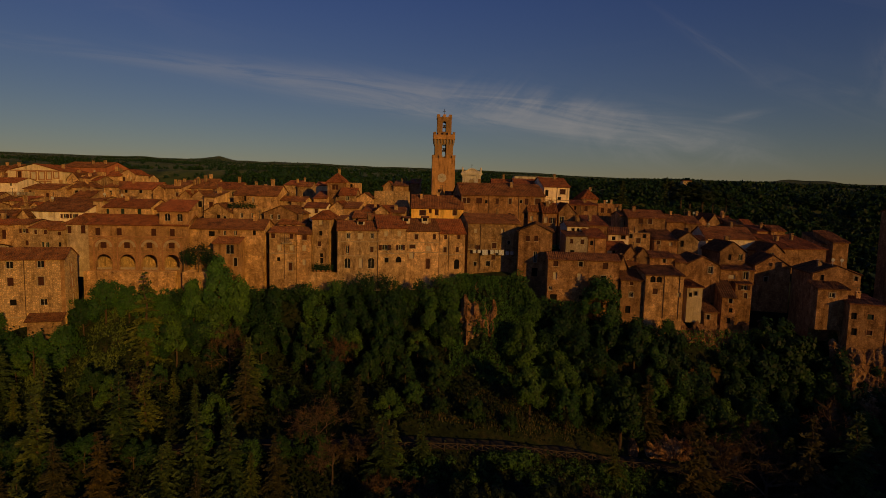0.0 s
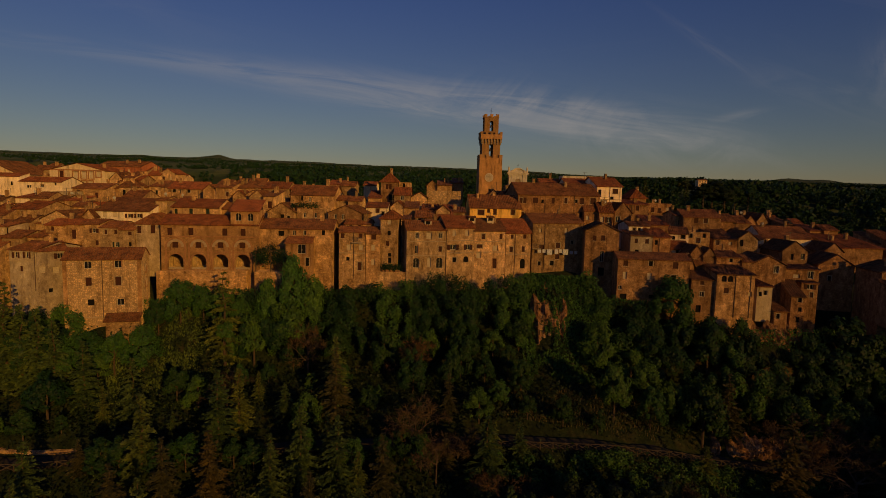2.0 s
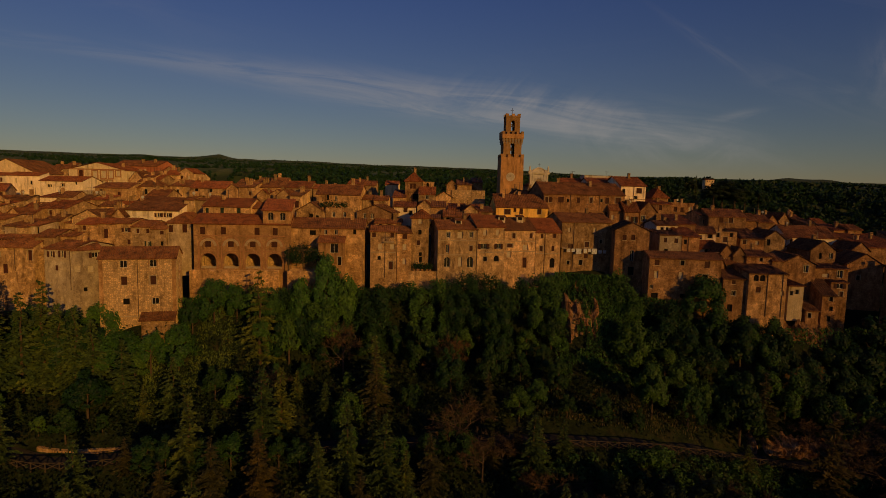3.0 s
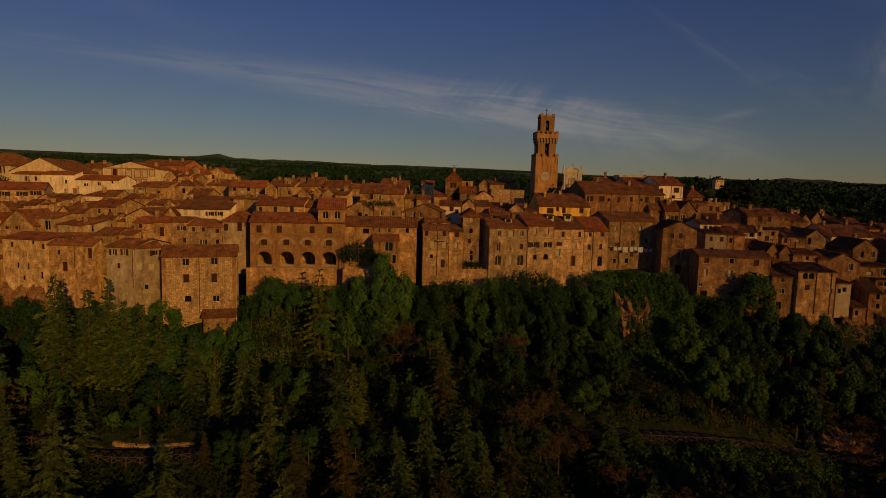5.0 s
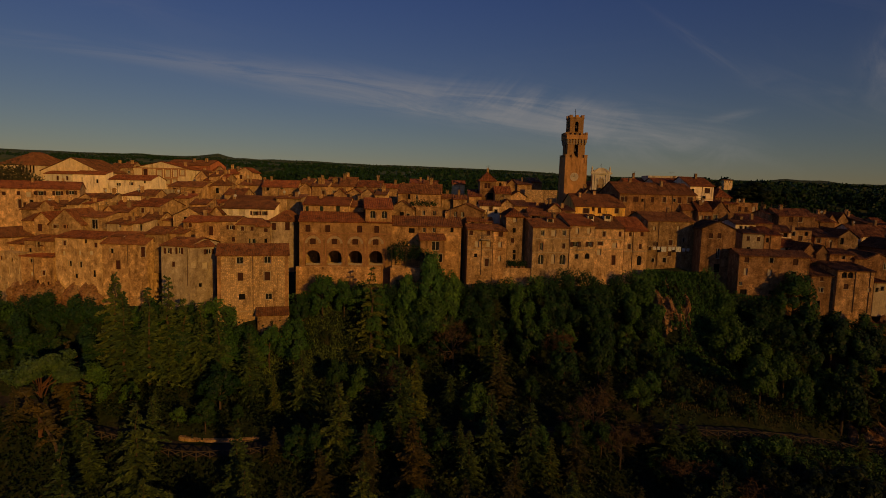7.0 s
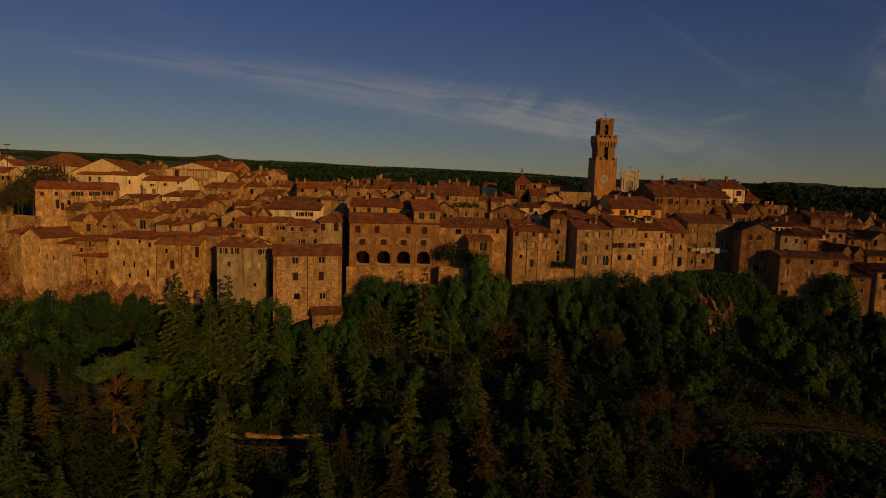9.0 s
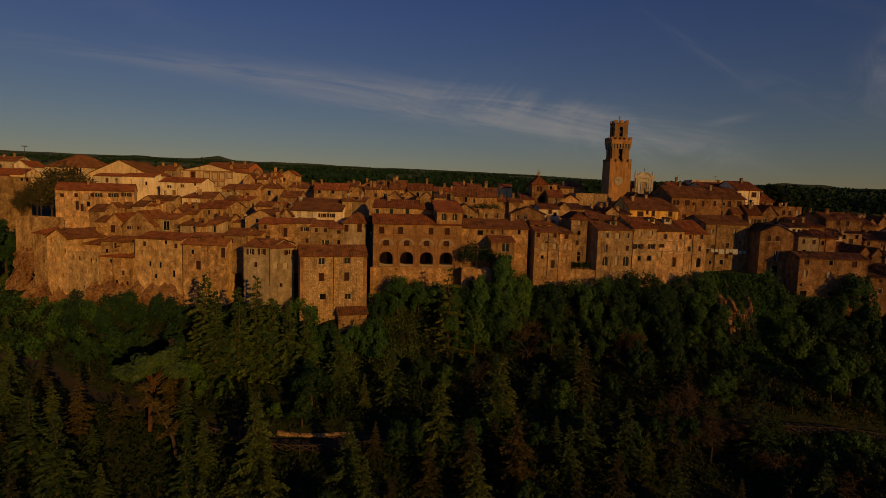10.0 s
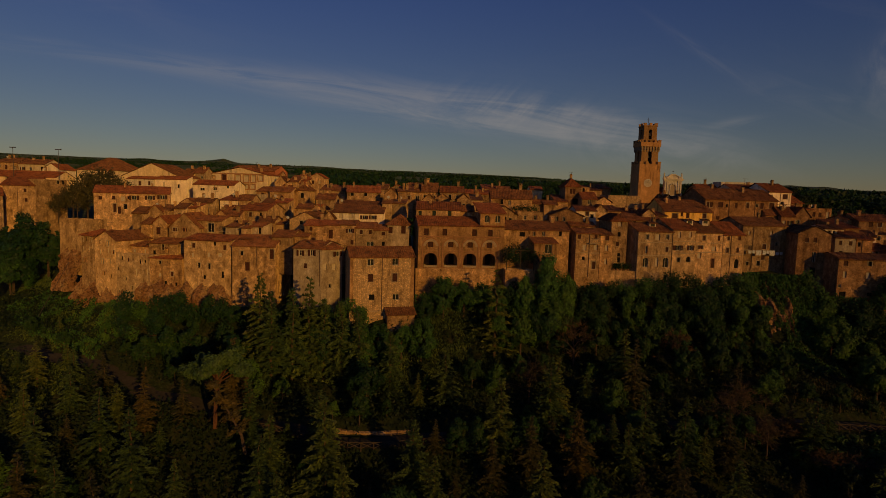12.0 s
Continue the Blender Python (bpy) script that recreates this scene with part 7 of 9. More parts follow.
def tree_kind(kind):
    if kind in TREE_KINDS:
        return TREE_KINDS[kind]
    base, k = kind.split(":")
    k = int(k)
    if base == "conifer":
        out = [("trunk", trunk_mesh("trunk", 13.4, 0.24, k, 0)), ("crown", conifer_crown(40 + k, NEEDLE, 14.0, 3.5 + 0.45 * (k % 3), 0.36 + 0.1 * (k % 2), 0.85))]
    elif base == "dryconifer":
        out = [("trunk", trunk_mesh("trunk", 13.4, 0.22, k, 0)), ("crown", conifer_crown(60 + k, NEEDLE_BROWN, 14.0, 3.7, 0.42, 0.85, 0.45))]
    elif base == "bare":
        limbs, twigs = bare_crown(80 + k)
        out = [("trunk", limbs), ("crown", twigs)]
    elif base == "pine":
        out = [("trunk", trunk_mesh("trunk", 9.6, 0.32, k, 9, 0.4, 0.4)), ("crown", broad_crown(90 + k, NEEDLE, 12.0, 3.6, 3600, 0.34, 0.6, 30))]
    elif base == "open":
        out = [("trunk", trunk_mesh("trunk", 8.5, 0.2, k, 9, 0.25, 0.6)), ("crown", broad_crown(120 + k, LEAF_OLIVE, 10.0, 3.8, 2100, 0.27, 0.95, 80))]
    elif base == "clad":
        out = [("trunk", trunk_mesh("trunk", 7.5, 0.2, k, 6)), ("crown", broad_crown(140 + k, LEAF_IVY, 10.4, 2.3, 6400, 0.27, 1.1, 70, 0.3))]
    elif base == "cedar":
        out = [("trunk", trunk_mesh("trunk", 13.4, 0.26, k, 0)), ("crown", conifer_crown(70 + k, NEEDLE, 14.0, 4.2, 0.3, 1.35, 0.25))]
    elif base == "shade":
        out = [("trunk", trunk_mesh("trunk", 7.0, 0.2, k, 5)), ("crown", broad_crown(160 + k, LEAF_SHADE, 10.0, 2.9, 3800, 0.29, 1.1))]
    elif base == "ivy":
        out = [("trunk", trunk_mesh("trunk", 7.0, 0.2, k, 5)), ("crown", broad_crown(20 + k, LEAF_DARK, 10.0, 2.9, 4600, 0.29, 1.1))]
    else:
        out = [("trunk", trunk_mesh("trunk", 7.5, 0.2, k, 7)), ("crown", broad_crown(k, LEAF_GREEN, 10.0, 3.0 + 0.3 * (k % 3), 4800, 0.29))]
    TREE_KINDS[kind] = out
    return out


TREE_LABEL = {"cedar": "conifer with wide level boughs below the arcade", "conifer": "dark green conifer on the wooded slope", "dryconifer": "sparse brownish conifer on the wooded slope",
              "bare": "leafless reddish-brown tree on the slope", "pine": "pine with a reddish trunk and open crown",
              "open": "thin-leaved olive-green tree on the bastion", "ivy": "dark ivy-covered tree below the town", "shade": "tree at the foot of the slope with leaves coloured as in shade", "clad": "bright green ivy-clad tree under the houses", "broad": "green leafy tree below the town"}


def tree(kind, x, y, top, rng, foot=None, wide=1.0):
    base = kind.split(":")[0]
    z = ground_height(x, y) if foot is None else foot
    full = {"conifer": 14.0, "dryconifer": 14.0, "cedar": 14.0, "bare": 9.6, "pine": 12.0}.get(base, 11.0)
    s = max(0.25, (top - z) / full)
    ob = thing("tree", pose(x, y, z - 0.15, 0, 0, rng.uniform(0, 360)), TREE_LABEL[base], "tree", "trees on the slope")
    sx = wide * s ** 0.85 if base in ("conifer", "dryconifer") else wide * s
    ob.scale = (sx, sx, s)
    for nm, me in tree_kind(kind):
        part(nm, me, None, ob)
    return ob


TAKEN = []
CANOPY = []


def canopy_tree(kind, x, y, top, rng, wide):
    """A tree of the close canopy, where no single one can be told apart: only its crown and trunk as arrays."""
    base = kind.split(":")[0]
    z = ground_height(x, y)
    s = max(0.25, (top - z) / (14.0 if "conifer" in base else 9.6 if base == "bare" else 11.0))
    m = pose(x, y, z - 0.15, 0, 0, rng.uniform(0, 360)) @ Matrix.Diagonal((wide * s, wide * s, s, 1))
    for nm, me in tree_kind(kind):
        co = np.empty(len(me.vertices) * 3)
        me.vertices.foreach_get("co", co)
        at = np.array(m)
        co = co.reshape(-1, 3) @ at[:3, :3].T + at[:3, 3]
        CANOPY.append((co, [tuple(p.vertices) for p in me.polygons] if nm == "trunk" else None, me.materials[0]))


def close_canopy():
    mats = []
    verts, faces, index, start = [], [], [], 0
    for co, polys, mat in CANOPY:
        if mat not in mats:
            mats.append(mat)
        if polys is None:
            polys = np.arange(len(co)).reshape(-1, 3).tolist()
        faces += [[i + start for i in p] for p in polys]
        index += [mats.index(mat)] * len(polys)
        verts.append(co)
        start += len(co)
    me = bpy.data.meshes.new("hillside_canopy")
    me.from_pydata(np.concatenate(verts).tolist(), [], faces)
    for mat in mats:
        me.materials.append(mat)
    me.polygons.foreach_set("material_index", index)
    tagged(new("hillside_canopy", me), "close green canopy of leafy trees on the hillside", "trees", kind="stuff")


def plant():
    rng = random.Random(11)
    # kind, x, y, top
    TAKEN.extend(((-89.4, 70.4), (-87.0, 68.0), (-84.0, 65.5), (-86.5, 64.0), (-86.0, 61.0), (-91.5, 66.5), (-83.0, 61.5)))
    known = (
        ("conifer:1", -28.3, 83.3, 18.4), ("conifer:2", -42.1, 73.6, 16.0), ("dryconifer:1", -27.7, 79.8, 17.4), ("conifer:3", -82.6, 85.8, 23.3),
        ("conifer:1", -77.6, 87.0, 21.4), ("conifer:2", -66.2, 84.0, 16.5), ("dryconifer:2", -88.5, 75.0, 17.2), ("bare:1", -15.8, 71.9, 15.8),
        ("conifer:3", -75.0, 71.0, 11.2), ("conifer:1", -96.9, 62.4, 11.4), ("conifer:3", -80.2, 60.3, 9.4),
        ("conifer:2", -72.6, 62.3, 13.4), ("bare:2", -5.6, 65.2, 9.9), ("cedar:1", -48.4, 93.0, 26.2), ("dryconifer:1", -11.5, 80.0, 14.0),
        ("conifer:3", -40.4, 76.7, 15.4), ("conifer:1", -57.2, 80.8, 15.2), ("bare:3", -13.0, 68.3, 11.6), ("conifer:2", -54.7, 69.5, 7.4),
        ("conifer:1", -33.0, 66.0, 9.5), ("dryconifer:2", -46.0, 66.0, 10.0), ("conifer:3", -22.5, 66.5, 8.6), ("conifer:2", -61.5, 64.5, 9.8),
        ("pine:2", -92.5, 79.0, 15.0), ("conifer:1", -104.0, 68.0, 12.0), ("conifer:2", -110.0, 64.0, 10.2),
        ("dryconifer:1", -100.5, 73.0, 12.4), ("conifer:3", -117.0, 72.0, 11.0), ("conifer:1", 2.0, 66.5, 6.0),
        ("bare:2", 47.0, 83.0, 13.5), ("bare:3", 55.0, 80.0, 14.0), ("bare:1", 40.0, 78.0, 9.0), ("bare:2", 60.0, 74.0, 8.5), ("dryconifer:2", 32.0, 86.0, 13.2),
        ("broad:1", 27.6, 99.3, 28.4), ("ivy:2", 21.0, 98.5, 22.5), ("ivy:1", 28.5, 97.0, 22.5), ("ivy:3", 33.0, 96.0, 22.0), ("ivy:2", 37.5, 95.0, 20.5), ("ivy:1", 40.0, 94.6, 17.0), ("ivy:3", 50.6, 96.0, 15.0), ("clad:1", -38.4, 98.2, 30.2), ("clad:2", -35.0, 98.0, 26.6), ("clad:1", -42.6, 97.6, 25.6), ("conifer:2", -88.0, 86.5, 25.0), ("conifer:4", -80.0, 87.0, 24.6), ("broad:1", -38.5, 95.0, 23.0), ("broad:1", -57.6, 97.4, 25.4), ("broad:3", -53.8, 97.8, 24.8), ("broad:2", -47.0, 97.5, 21.5), ("broad:4", -66.5, 88.0, 14.6), ("broad:2", -71.5, 88.0, 17.2), ("broad:1", -68.6, 89.2, 18.0), ("broad:3", -64.8, 89.6, 18.2), ("broad:2", -61.4, 92.0, 18.6), ("broad:2", -50.5, 97.5, 24.0), ("ivy:1", -61.0, 96.5, 22.0), ("conifer:3", -74.6, 86.2, 21.0), ("conifer:1", -71.6, 85.6, 19.4), ("ivy:2", -78.5, 89.0, 21.5), ("ivy:1", -73.8, 88.6, 19.4), ("ivy:3", -83.5, 89.5, 22.5), ("conifer:2", -85.5, 84.0, 22.4),
        ("ivy:1", 61.0, 98.0, 22.0), ("ivy:2", 56.0, 97.0, 23.5), ("ivy:3", 66.5, 93.5, 18.5), ("ivy:1", 71.0, 92.0, 16.0), ("ivy:2", -151.0, 129.0, 32.5), ("ivy:3", -155.0, 123.0, 30.0), ("ivy:1", -157.0, 131.0, 34.5), ("ivy:2", -161.0, 134.0, 35.0), ("ivy:2", -159.0, 118.0, 27.0), ("ivy:1", -160.0, 122.0, 26.0),
        ("broad:1", -155.0, 122.0, 25.0), ("open:1", -161.0, 155.0, 43.6), ("open:2", -157.6, 156.0, 46.8), ("open:3", -153.8, 155.4, 48.0), ("open:1", -150.0, 155.0, 47.0), ("open:2", -146.4, 154.6, 43.6), ("open:3", -159.0, 153.6, 40.5), ("open:2", -163.6, 152.6, 38.5),
    )
    for kind, x, y, top in known:
        foot = 28.5 if y > 150 and kind[:4] in ("open", "bare") else None
        tree(kind, x, y, top, rng, foot, 0.8 if kind[:4] in ("open", "clad") else 1.0)
        TAKEN.append((x, y))
    # conifers along the lower side of the road
    x = -132.0
    while x < 62:
        x += rng.uniform(3.4, 6.4)
        y = along(ROAD, x) - rng.uniform(4.5, 9.5)
        if -75 < x < -62.5 or -4 < x < 34 or any((x - a) ** 2 + (y - b) ** 2 < 7 for a, b in TAKEN):
            continue
        top = along(((55, 8.5), (65, 11.5), (75, 13.5), (85, 15)), y) - rng.uniform(0, 4.0) + (2.5 if -58 < x < -4 else 0.0)
        kind = rng.choice(("conifer:1", "conifer:2", "conifer:3", "conifer:4", "dryconifer:1", "dryconifer:2", "bare:2" if x > -20 else "conifer:2"))
        tree(kind, x, y, top, rng, None, rng.uniform(0.95, 1.3))
        TAKEN.append((x, y))
    # leafy trees close under the road's edge, where it runs hidden
    x = -62.0
    while x < -5:
        x += rng.uniform(2.2, 3.6)
        y = along(ROAD, x) - rng.uniform(3.4, 5.5)
        tree(rng.choice(("broad:2", "ivy:1", "ivy:3", "dryconifer:2", "broad:4", "conifer:3")), x, y, along(ROAD_Z, x) + rng.uniform(3.6, 6.8), rng, None, rng.uniform(0.9, 1.15))
        TAKEN.append((x, y))
    # the lower wood in front of the open stretch of road, no taller than lets the fence be seen
    tries = 0
    while tries < 420:
        tries += 1
        x, y = rng.uniform(-10, 72), rng.uniform(50, 73)
        if any((x - a) ** 2 + (y - b) ** 2 < 9.5 for a, b in TAKEN):
            continue
        z = ground_height(x, y)
        ry, rz = along(ROAD, x), along(ROAD_Z, x)
        top = min(40 - (40 - rz - 0.2) / (ry - 2.3) * (y + 2.0) - rng.uniform(0.2, 3.4), z + 12)
        if top - z < 2.2:
            continue
        # the shade kinds carry the dimness of the lower wood in their leaf colour
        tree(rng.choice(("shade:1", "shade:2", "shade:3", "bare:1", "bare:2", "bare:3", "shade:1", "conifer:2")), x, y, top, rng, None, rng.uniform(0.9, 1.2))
        TAKEN.append((x, y))
    # the rest of the wood
    limit = ((55, 7.5), (62, 9.5), (70, 11.5), (78, 14.5), (86, 18.5), (93, 21.0), (100, 22.0), (112, 22.5))
    tries = 0
    made = 0
    while made < 230 and tries < 16000:
        tries += 1
        x, y = rng.uniform(-150, 78), rng.uniform(56, 108)
        edge, ry = along(EDGE, x), along(ROAD, x)
        if y > edge - 6.0 or abs(y - ry) < 2.7:
            continue
        uphill = y > ry
        if any((x - a) ** 2 + (y - b) ** 2 < (17 if uphill else 22) for a, b in TAKEN):
            continue
        # the open grass below the arcade, the castle slope, the bare rock, the dry bank, the open stretches of the road
        if -66 < x < -47 and y > 85 or x < -121 and y > 97:
            continue
        if 1 < x < 13 and y > 80 or (-3 < x < 24 and -9 < y - ry < 0) or (25 < x < 40 and -6 < y - ry < 0) or (-75 < x < -63 and -8 < y - ry < 0):
            continue
        z = ground_height(x, y)
        top = min(along(limit, y), along(TOP, x) + 1.5) - rng.uniform(0, 5.5) ** 1.15
        if x > 20:
            top -= 2
        if -68 < x < -45 and y > 76:
            top -= 4.5
        if x < -114:
            top -= 5.5 if y > 90 else 2.0
        if 40.5 < x < 50 and y > 87:
            continue
        if top - z < 3.0:
            top = z + rng.uniform(3, 4.5)
        if uphill:
            kind = rng.choice(("broad:1", "broad:2", "broad:3", "broad:4", "ivy:1", "ivy:2", "ivy:3", "ivy:1", "conifer:1" if x < -20 else "ivy:2", "conifer:3" if x < -30 else "ivy:3", "bare:1"))
        else:
            kind = rng.choice(("conifer:1", "conifer:2", "conifer:3", "conifer:1", "dryconifer:1", "dryconifer:2", "bare:2", "broad:2", "ivy:3"))
        top = min(top, z + 14)
        if uphill and kind[:3] in ("bro", "ivy") and made % 5:
            canopy_tree(kind, x, y, top, rng, rng.uniform(0.85, 1.15))
        else:
            tree(kind, x, y, top, rng, None, rng.uniform(0.85, 1.15))
        TAKEN.append((x, y))
        made += 1


def umbrella_pine(x, y, foot, top):
    ob = thing("tree", pose(x, y, foot), "old pine with a bare red trunk and fanned limbs", "tree", "trees on the slope")
    h = top - foot
    rng, rs = random.Random(61), np.random.RandomState(61)
    bm = bmesh.new()
    knots = [Vector((0, 0, -0.5)), Vector((0.1, 0, h * 0.25)), Vector((0.25, 0, h * 0.5)), Vector((0.2, 0.1, h * 0.68))]
    for i, (p, q) in enumerate(zip(knots, knots[1:])):
        tube(bm, p, q, 0.3 - 0.05 * i, 0.25 - 0.05 * i, 8)
    tips = []
    for i in range(17):
        a = i * 2.4 + rng.uniform(-0.3, 0.3)
        f = rng.uniform(0.32, 0.62)
        s0 = Vector((0.22, 0.05, h * f))
        out = rng.uniform(2.4, 4.6)
        e = Vector((math.cos(a) * out, math.sin(a) * out * 0.8 + 0.6, h * (0.74 + 0.22 * rng.random()) - 0.13 * out * out))
        mid = s0.lerp(e, 0.5) + Vector((0, 0, 0.5))
        tube(bm, s0, mid, 0.09, 0.07, 5)
        tube(bm, mid, e, 0.07, 0.03, 5)
        tips += [e, mid.lerp(e, 0.6)]
    part("trunk", finish(bm, "trunk", RED_BARK, True), None, ob, "bare reddish trunk and limbs")
    C, N = [], []
    for e in tips:
        k = 330
        off = rs.normal(size=(k, 3))
        off /= np.linalg.norm(off, axis=1)[:, None]
        C.append(np.array(e) + np.array((0, 0, 0.2)) + off * np.array((1.25, 1.25, 0.75)) * rs.uniform(0.5, 1.0, (k, 1)))
        N.append(off)
    C, N = np.concatenate(C), np.concatenate(N)
    u, v = outward_axes(rs, N, 0.34, 0.6)
    part("crown", leaves_mesh("crown", C, u, v, PINE), None, ob)


def leaning_tree(x, y, foot, top):
    ob = thing("tree", pose(x, y, foot), "leaning half-dead conifer with a pale crooked trunk", "tree", "trees on the slope")
    h = top - foot
    rng, rs = random.Random(62), np.random.RandomState(62)
    bm = bmesh.new()
    line = [Vector((0.0, 0, -0.6)), Vector((-0.5, 0, h * 0.22)), Vector((-1.5, 0.1, h * 0.42)), Vector((-3.0, 0.2, h * 0.7)), Vector((-4.6, 0.2, h))]
    for i, (p, q) in enumerate(zip(line, line[1:])):
        tube(bm, p, q, 0.24 - 0.05 * i, 0.19 - 0.05 * i, 6)
    C, U, V = [], [], []
    for i in range(30):
        f = rng.uniform(1.4, 3.95)
        p = line[int(f)].lerp(line[int(f) + 1], f % 1)
        a = rng.uniform(0, math.tau)
        ln = rng.uniform(0.9, 2.4) * (1.15 - f / 5)
        e = p + Vector((math.cos(a) * ln, math.sin(a) * ln, rng.uniform(-0.5, 0.35)))
        tube(bm, p, e, 0.05, 0.02, 4)
        for _ in range(34):
            g = rng.uniform(0.3, 1.05)
            t = np.array(e - p) / ln + rs.normal(size=3) * 0.5
            C.append(np.array(p.lerp(e, g)) + rs.normal(size=3) * 0.16)
            U.append(t / np.linalg.norm(t) * 0.3)
            w = np.cross(t, rs.normal(size=3))
            V.append(w / (np.linalg.norm(w) + 1e-6) * 0.13)
    part("trunk", finish(bm, "trunk", BARK, True), None, ob)
    part("crown", leaves_mesh("crown", C, U, V, NEEDLE_BROWN), None, ob)


plant()
close_canopy()
umbrella_pine(-89.4, 70.4, 5.6, 17.6)
leaning_tree(-83.4, 65.0, 4.6, 13.6)


# ---- undergrowth, ivy on the cliff, far woods ----
def stuff(name, me, label, category):
    return tagged(new(name, me), label, category, kind="stuff")


def undergrowth():
    rs = np.random.RandomState(5)
    C, kinds = [], []
    while len(C) < 13000:
        x, y = rs.uniform(-155, 85), rs.uniform(56, 122)
        edge = along(EDGE, x)
        if y > edge - 0.2 or abs(y - along(ROAD, x)) < 2.6:
            continue
        C.append((x, y, ground_height(x, y)))
    C = np.array(C)
    n = 11
    pts = np.repeat(C, n, 0) + rs.normal(size=(len(C) * n, 3)) * np.array((0.75, 0.6, 0.55)) + np.array((0, 0, 0.45))
    u, v = random_axes(rs, len(pts), 0.36, 0.3)
    # near-black leaves paint the shade in the gaps between the trees
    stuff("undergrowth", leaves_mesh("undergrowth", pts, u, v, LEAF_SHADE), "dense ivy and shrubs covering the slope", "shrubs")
    # dry grass on the open bank
    P = []
    while len(P) < 5000:
        x, y = rs.uniform(-4, 24), rs.uniform(80, 96)
        t = y - along(ROAD, x)
        if 2.4 < t < 12 and noise.noise((x / 3, y / 3, 0)) > -0.25:
            P.append((x, y, ground_height(x, y) + 0.3))
    u, v = random_axes(rs, len(P), 0.45, 0.0)
    u = np.stack((u[:, 0] * 0.25, u[:, 1] * 0.25, np.abs(u[:, 2]) + 0.08), 1)
    stuff("dry_grass", leaves_mesh("dry_grass", P, u, v * 0.3, DRY_GRASS), "tall dry grass on the bank above the road", "grass")


undergrowth()


def slope_grass():
    """Rough grass on the open slope under the castle rock."""
    rs = np.random.RandomState(41)
    P = []
    while len(P) < 26000:
        x = rs.uniform(-158, -117)
        y = along(EDGE, x) + 1.0 - 30 * rs.uniform(0, 1)
        if noise.noise((x * 0.22, y * 0.22, 3.0)) + 0.4 * noise.noise((x, y, 6.0)) < -0.2 or abs(y - along(ROAD, x)) < 2.3:
            continue
        P.append((x, y, ground_height(x, y) + 0.2))
    while len(P) < 40000:
        x, y = rs.uniform(-67, -46), rs.uniform(83, 101)
        if y < along(EDGE, x) + 0.6 and noise.noise((x * 0.3, y * 0.3, 13.0)) > -0.3:
            P.append((x, y, ground_height(x, y) + 0.15))
    u, v = random_axes(rs, len(P), 0.42, 0.0)
    u = np.stack((u[:, 0] * 0.7, u[:, 1] * 0.7, np.abs(u[:, 2]) + 0.1), 1)
    stuff("slope_grass", leaves_mesh("slope_grass", P, u, v * 0.7, GRASS), "rough green grass on the open slopes below the houses", "grass")


slope_grass()


def bank_bushes():
    """Low bushes on the bank just below the timber fence."""
    rng, rs = random.Random(23), np.random.RandomState(23)
    C, U, V = [], [], []
    for _ in range(210):
        x = rng.uniform(-8, 44)
        y = along(ROAD, x) - rng.uniform(3.2, 15.0)
        z, w = ground_height(x, y), rng.uniform(0.7, 1.7)
        n = int(300 * w)
        off = rs.normal(size=(n, 3))
        off /= np.linalg.norm(off, axis=1)[:, None]
        k = rs.randint(3, 6)
        cen = np.array((x, y, z + w * 0.5)) + rs.normal(size=(k, 3)) * np.array((0.6, 0.5, 0.3)) * w
        C.append(cen[rs.randint(0, k, n)] + off * w * 0.6 * rs.uniform(0.7, 1.1, (n, 1)))
        a, b = outward_axes(rs, off, 0.24, 0.45)
        U.append(a)
        V.append(b)
    stuff("bank_bushes", leaves_mesh("bank_bushes", np.concatenate(C), np.concatenate(U), np.concatenate(V), LEAF_GREEN), "low green bushes on the bank below the fence", "shrubs")


bank_bushes()


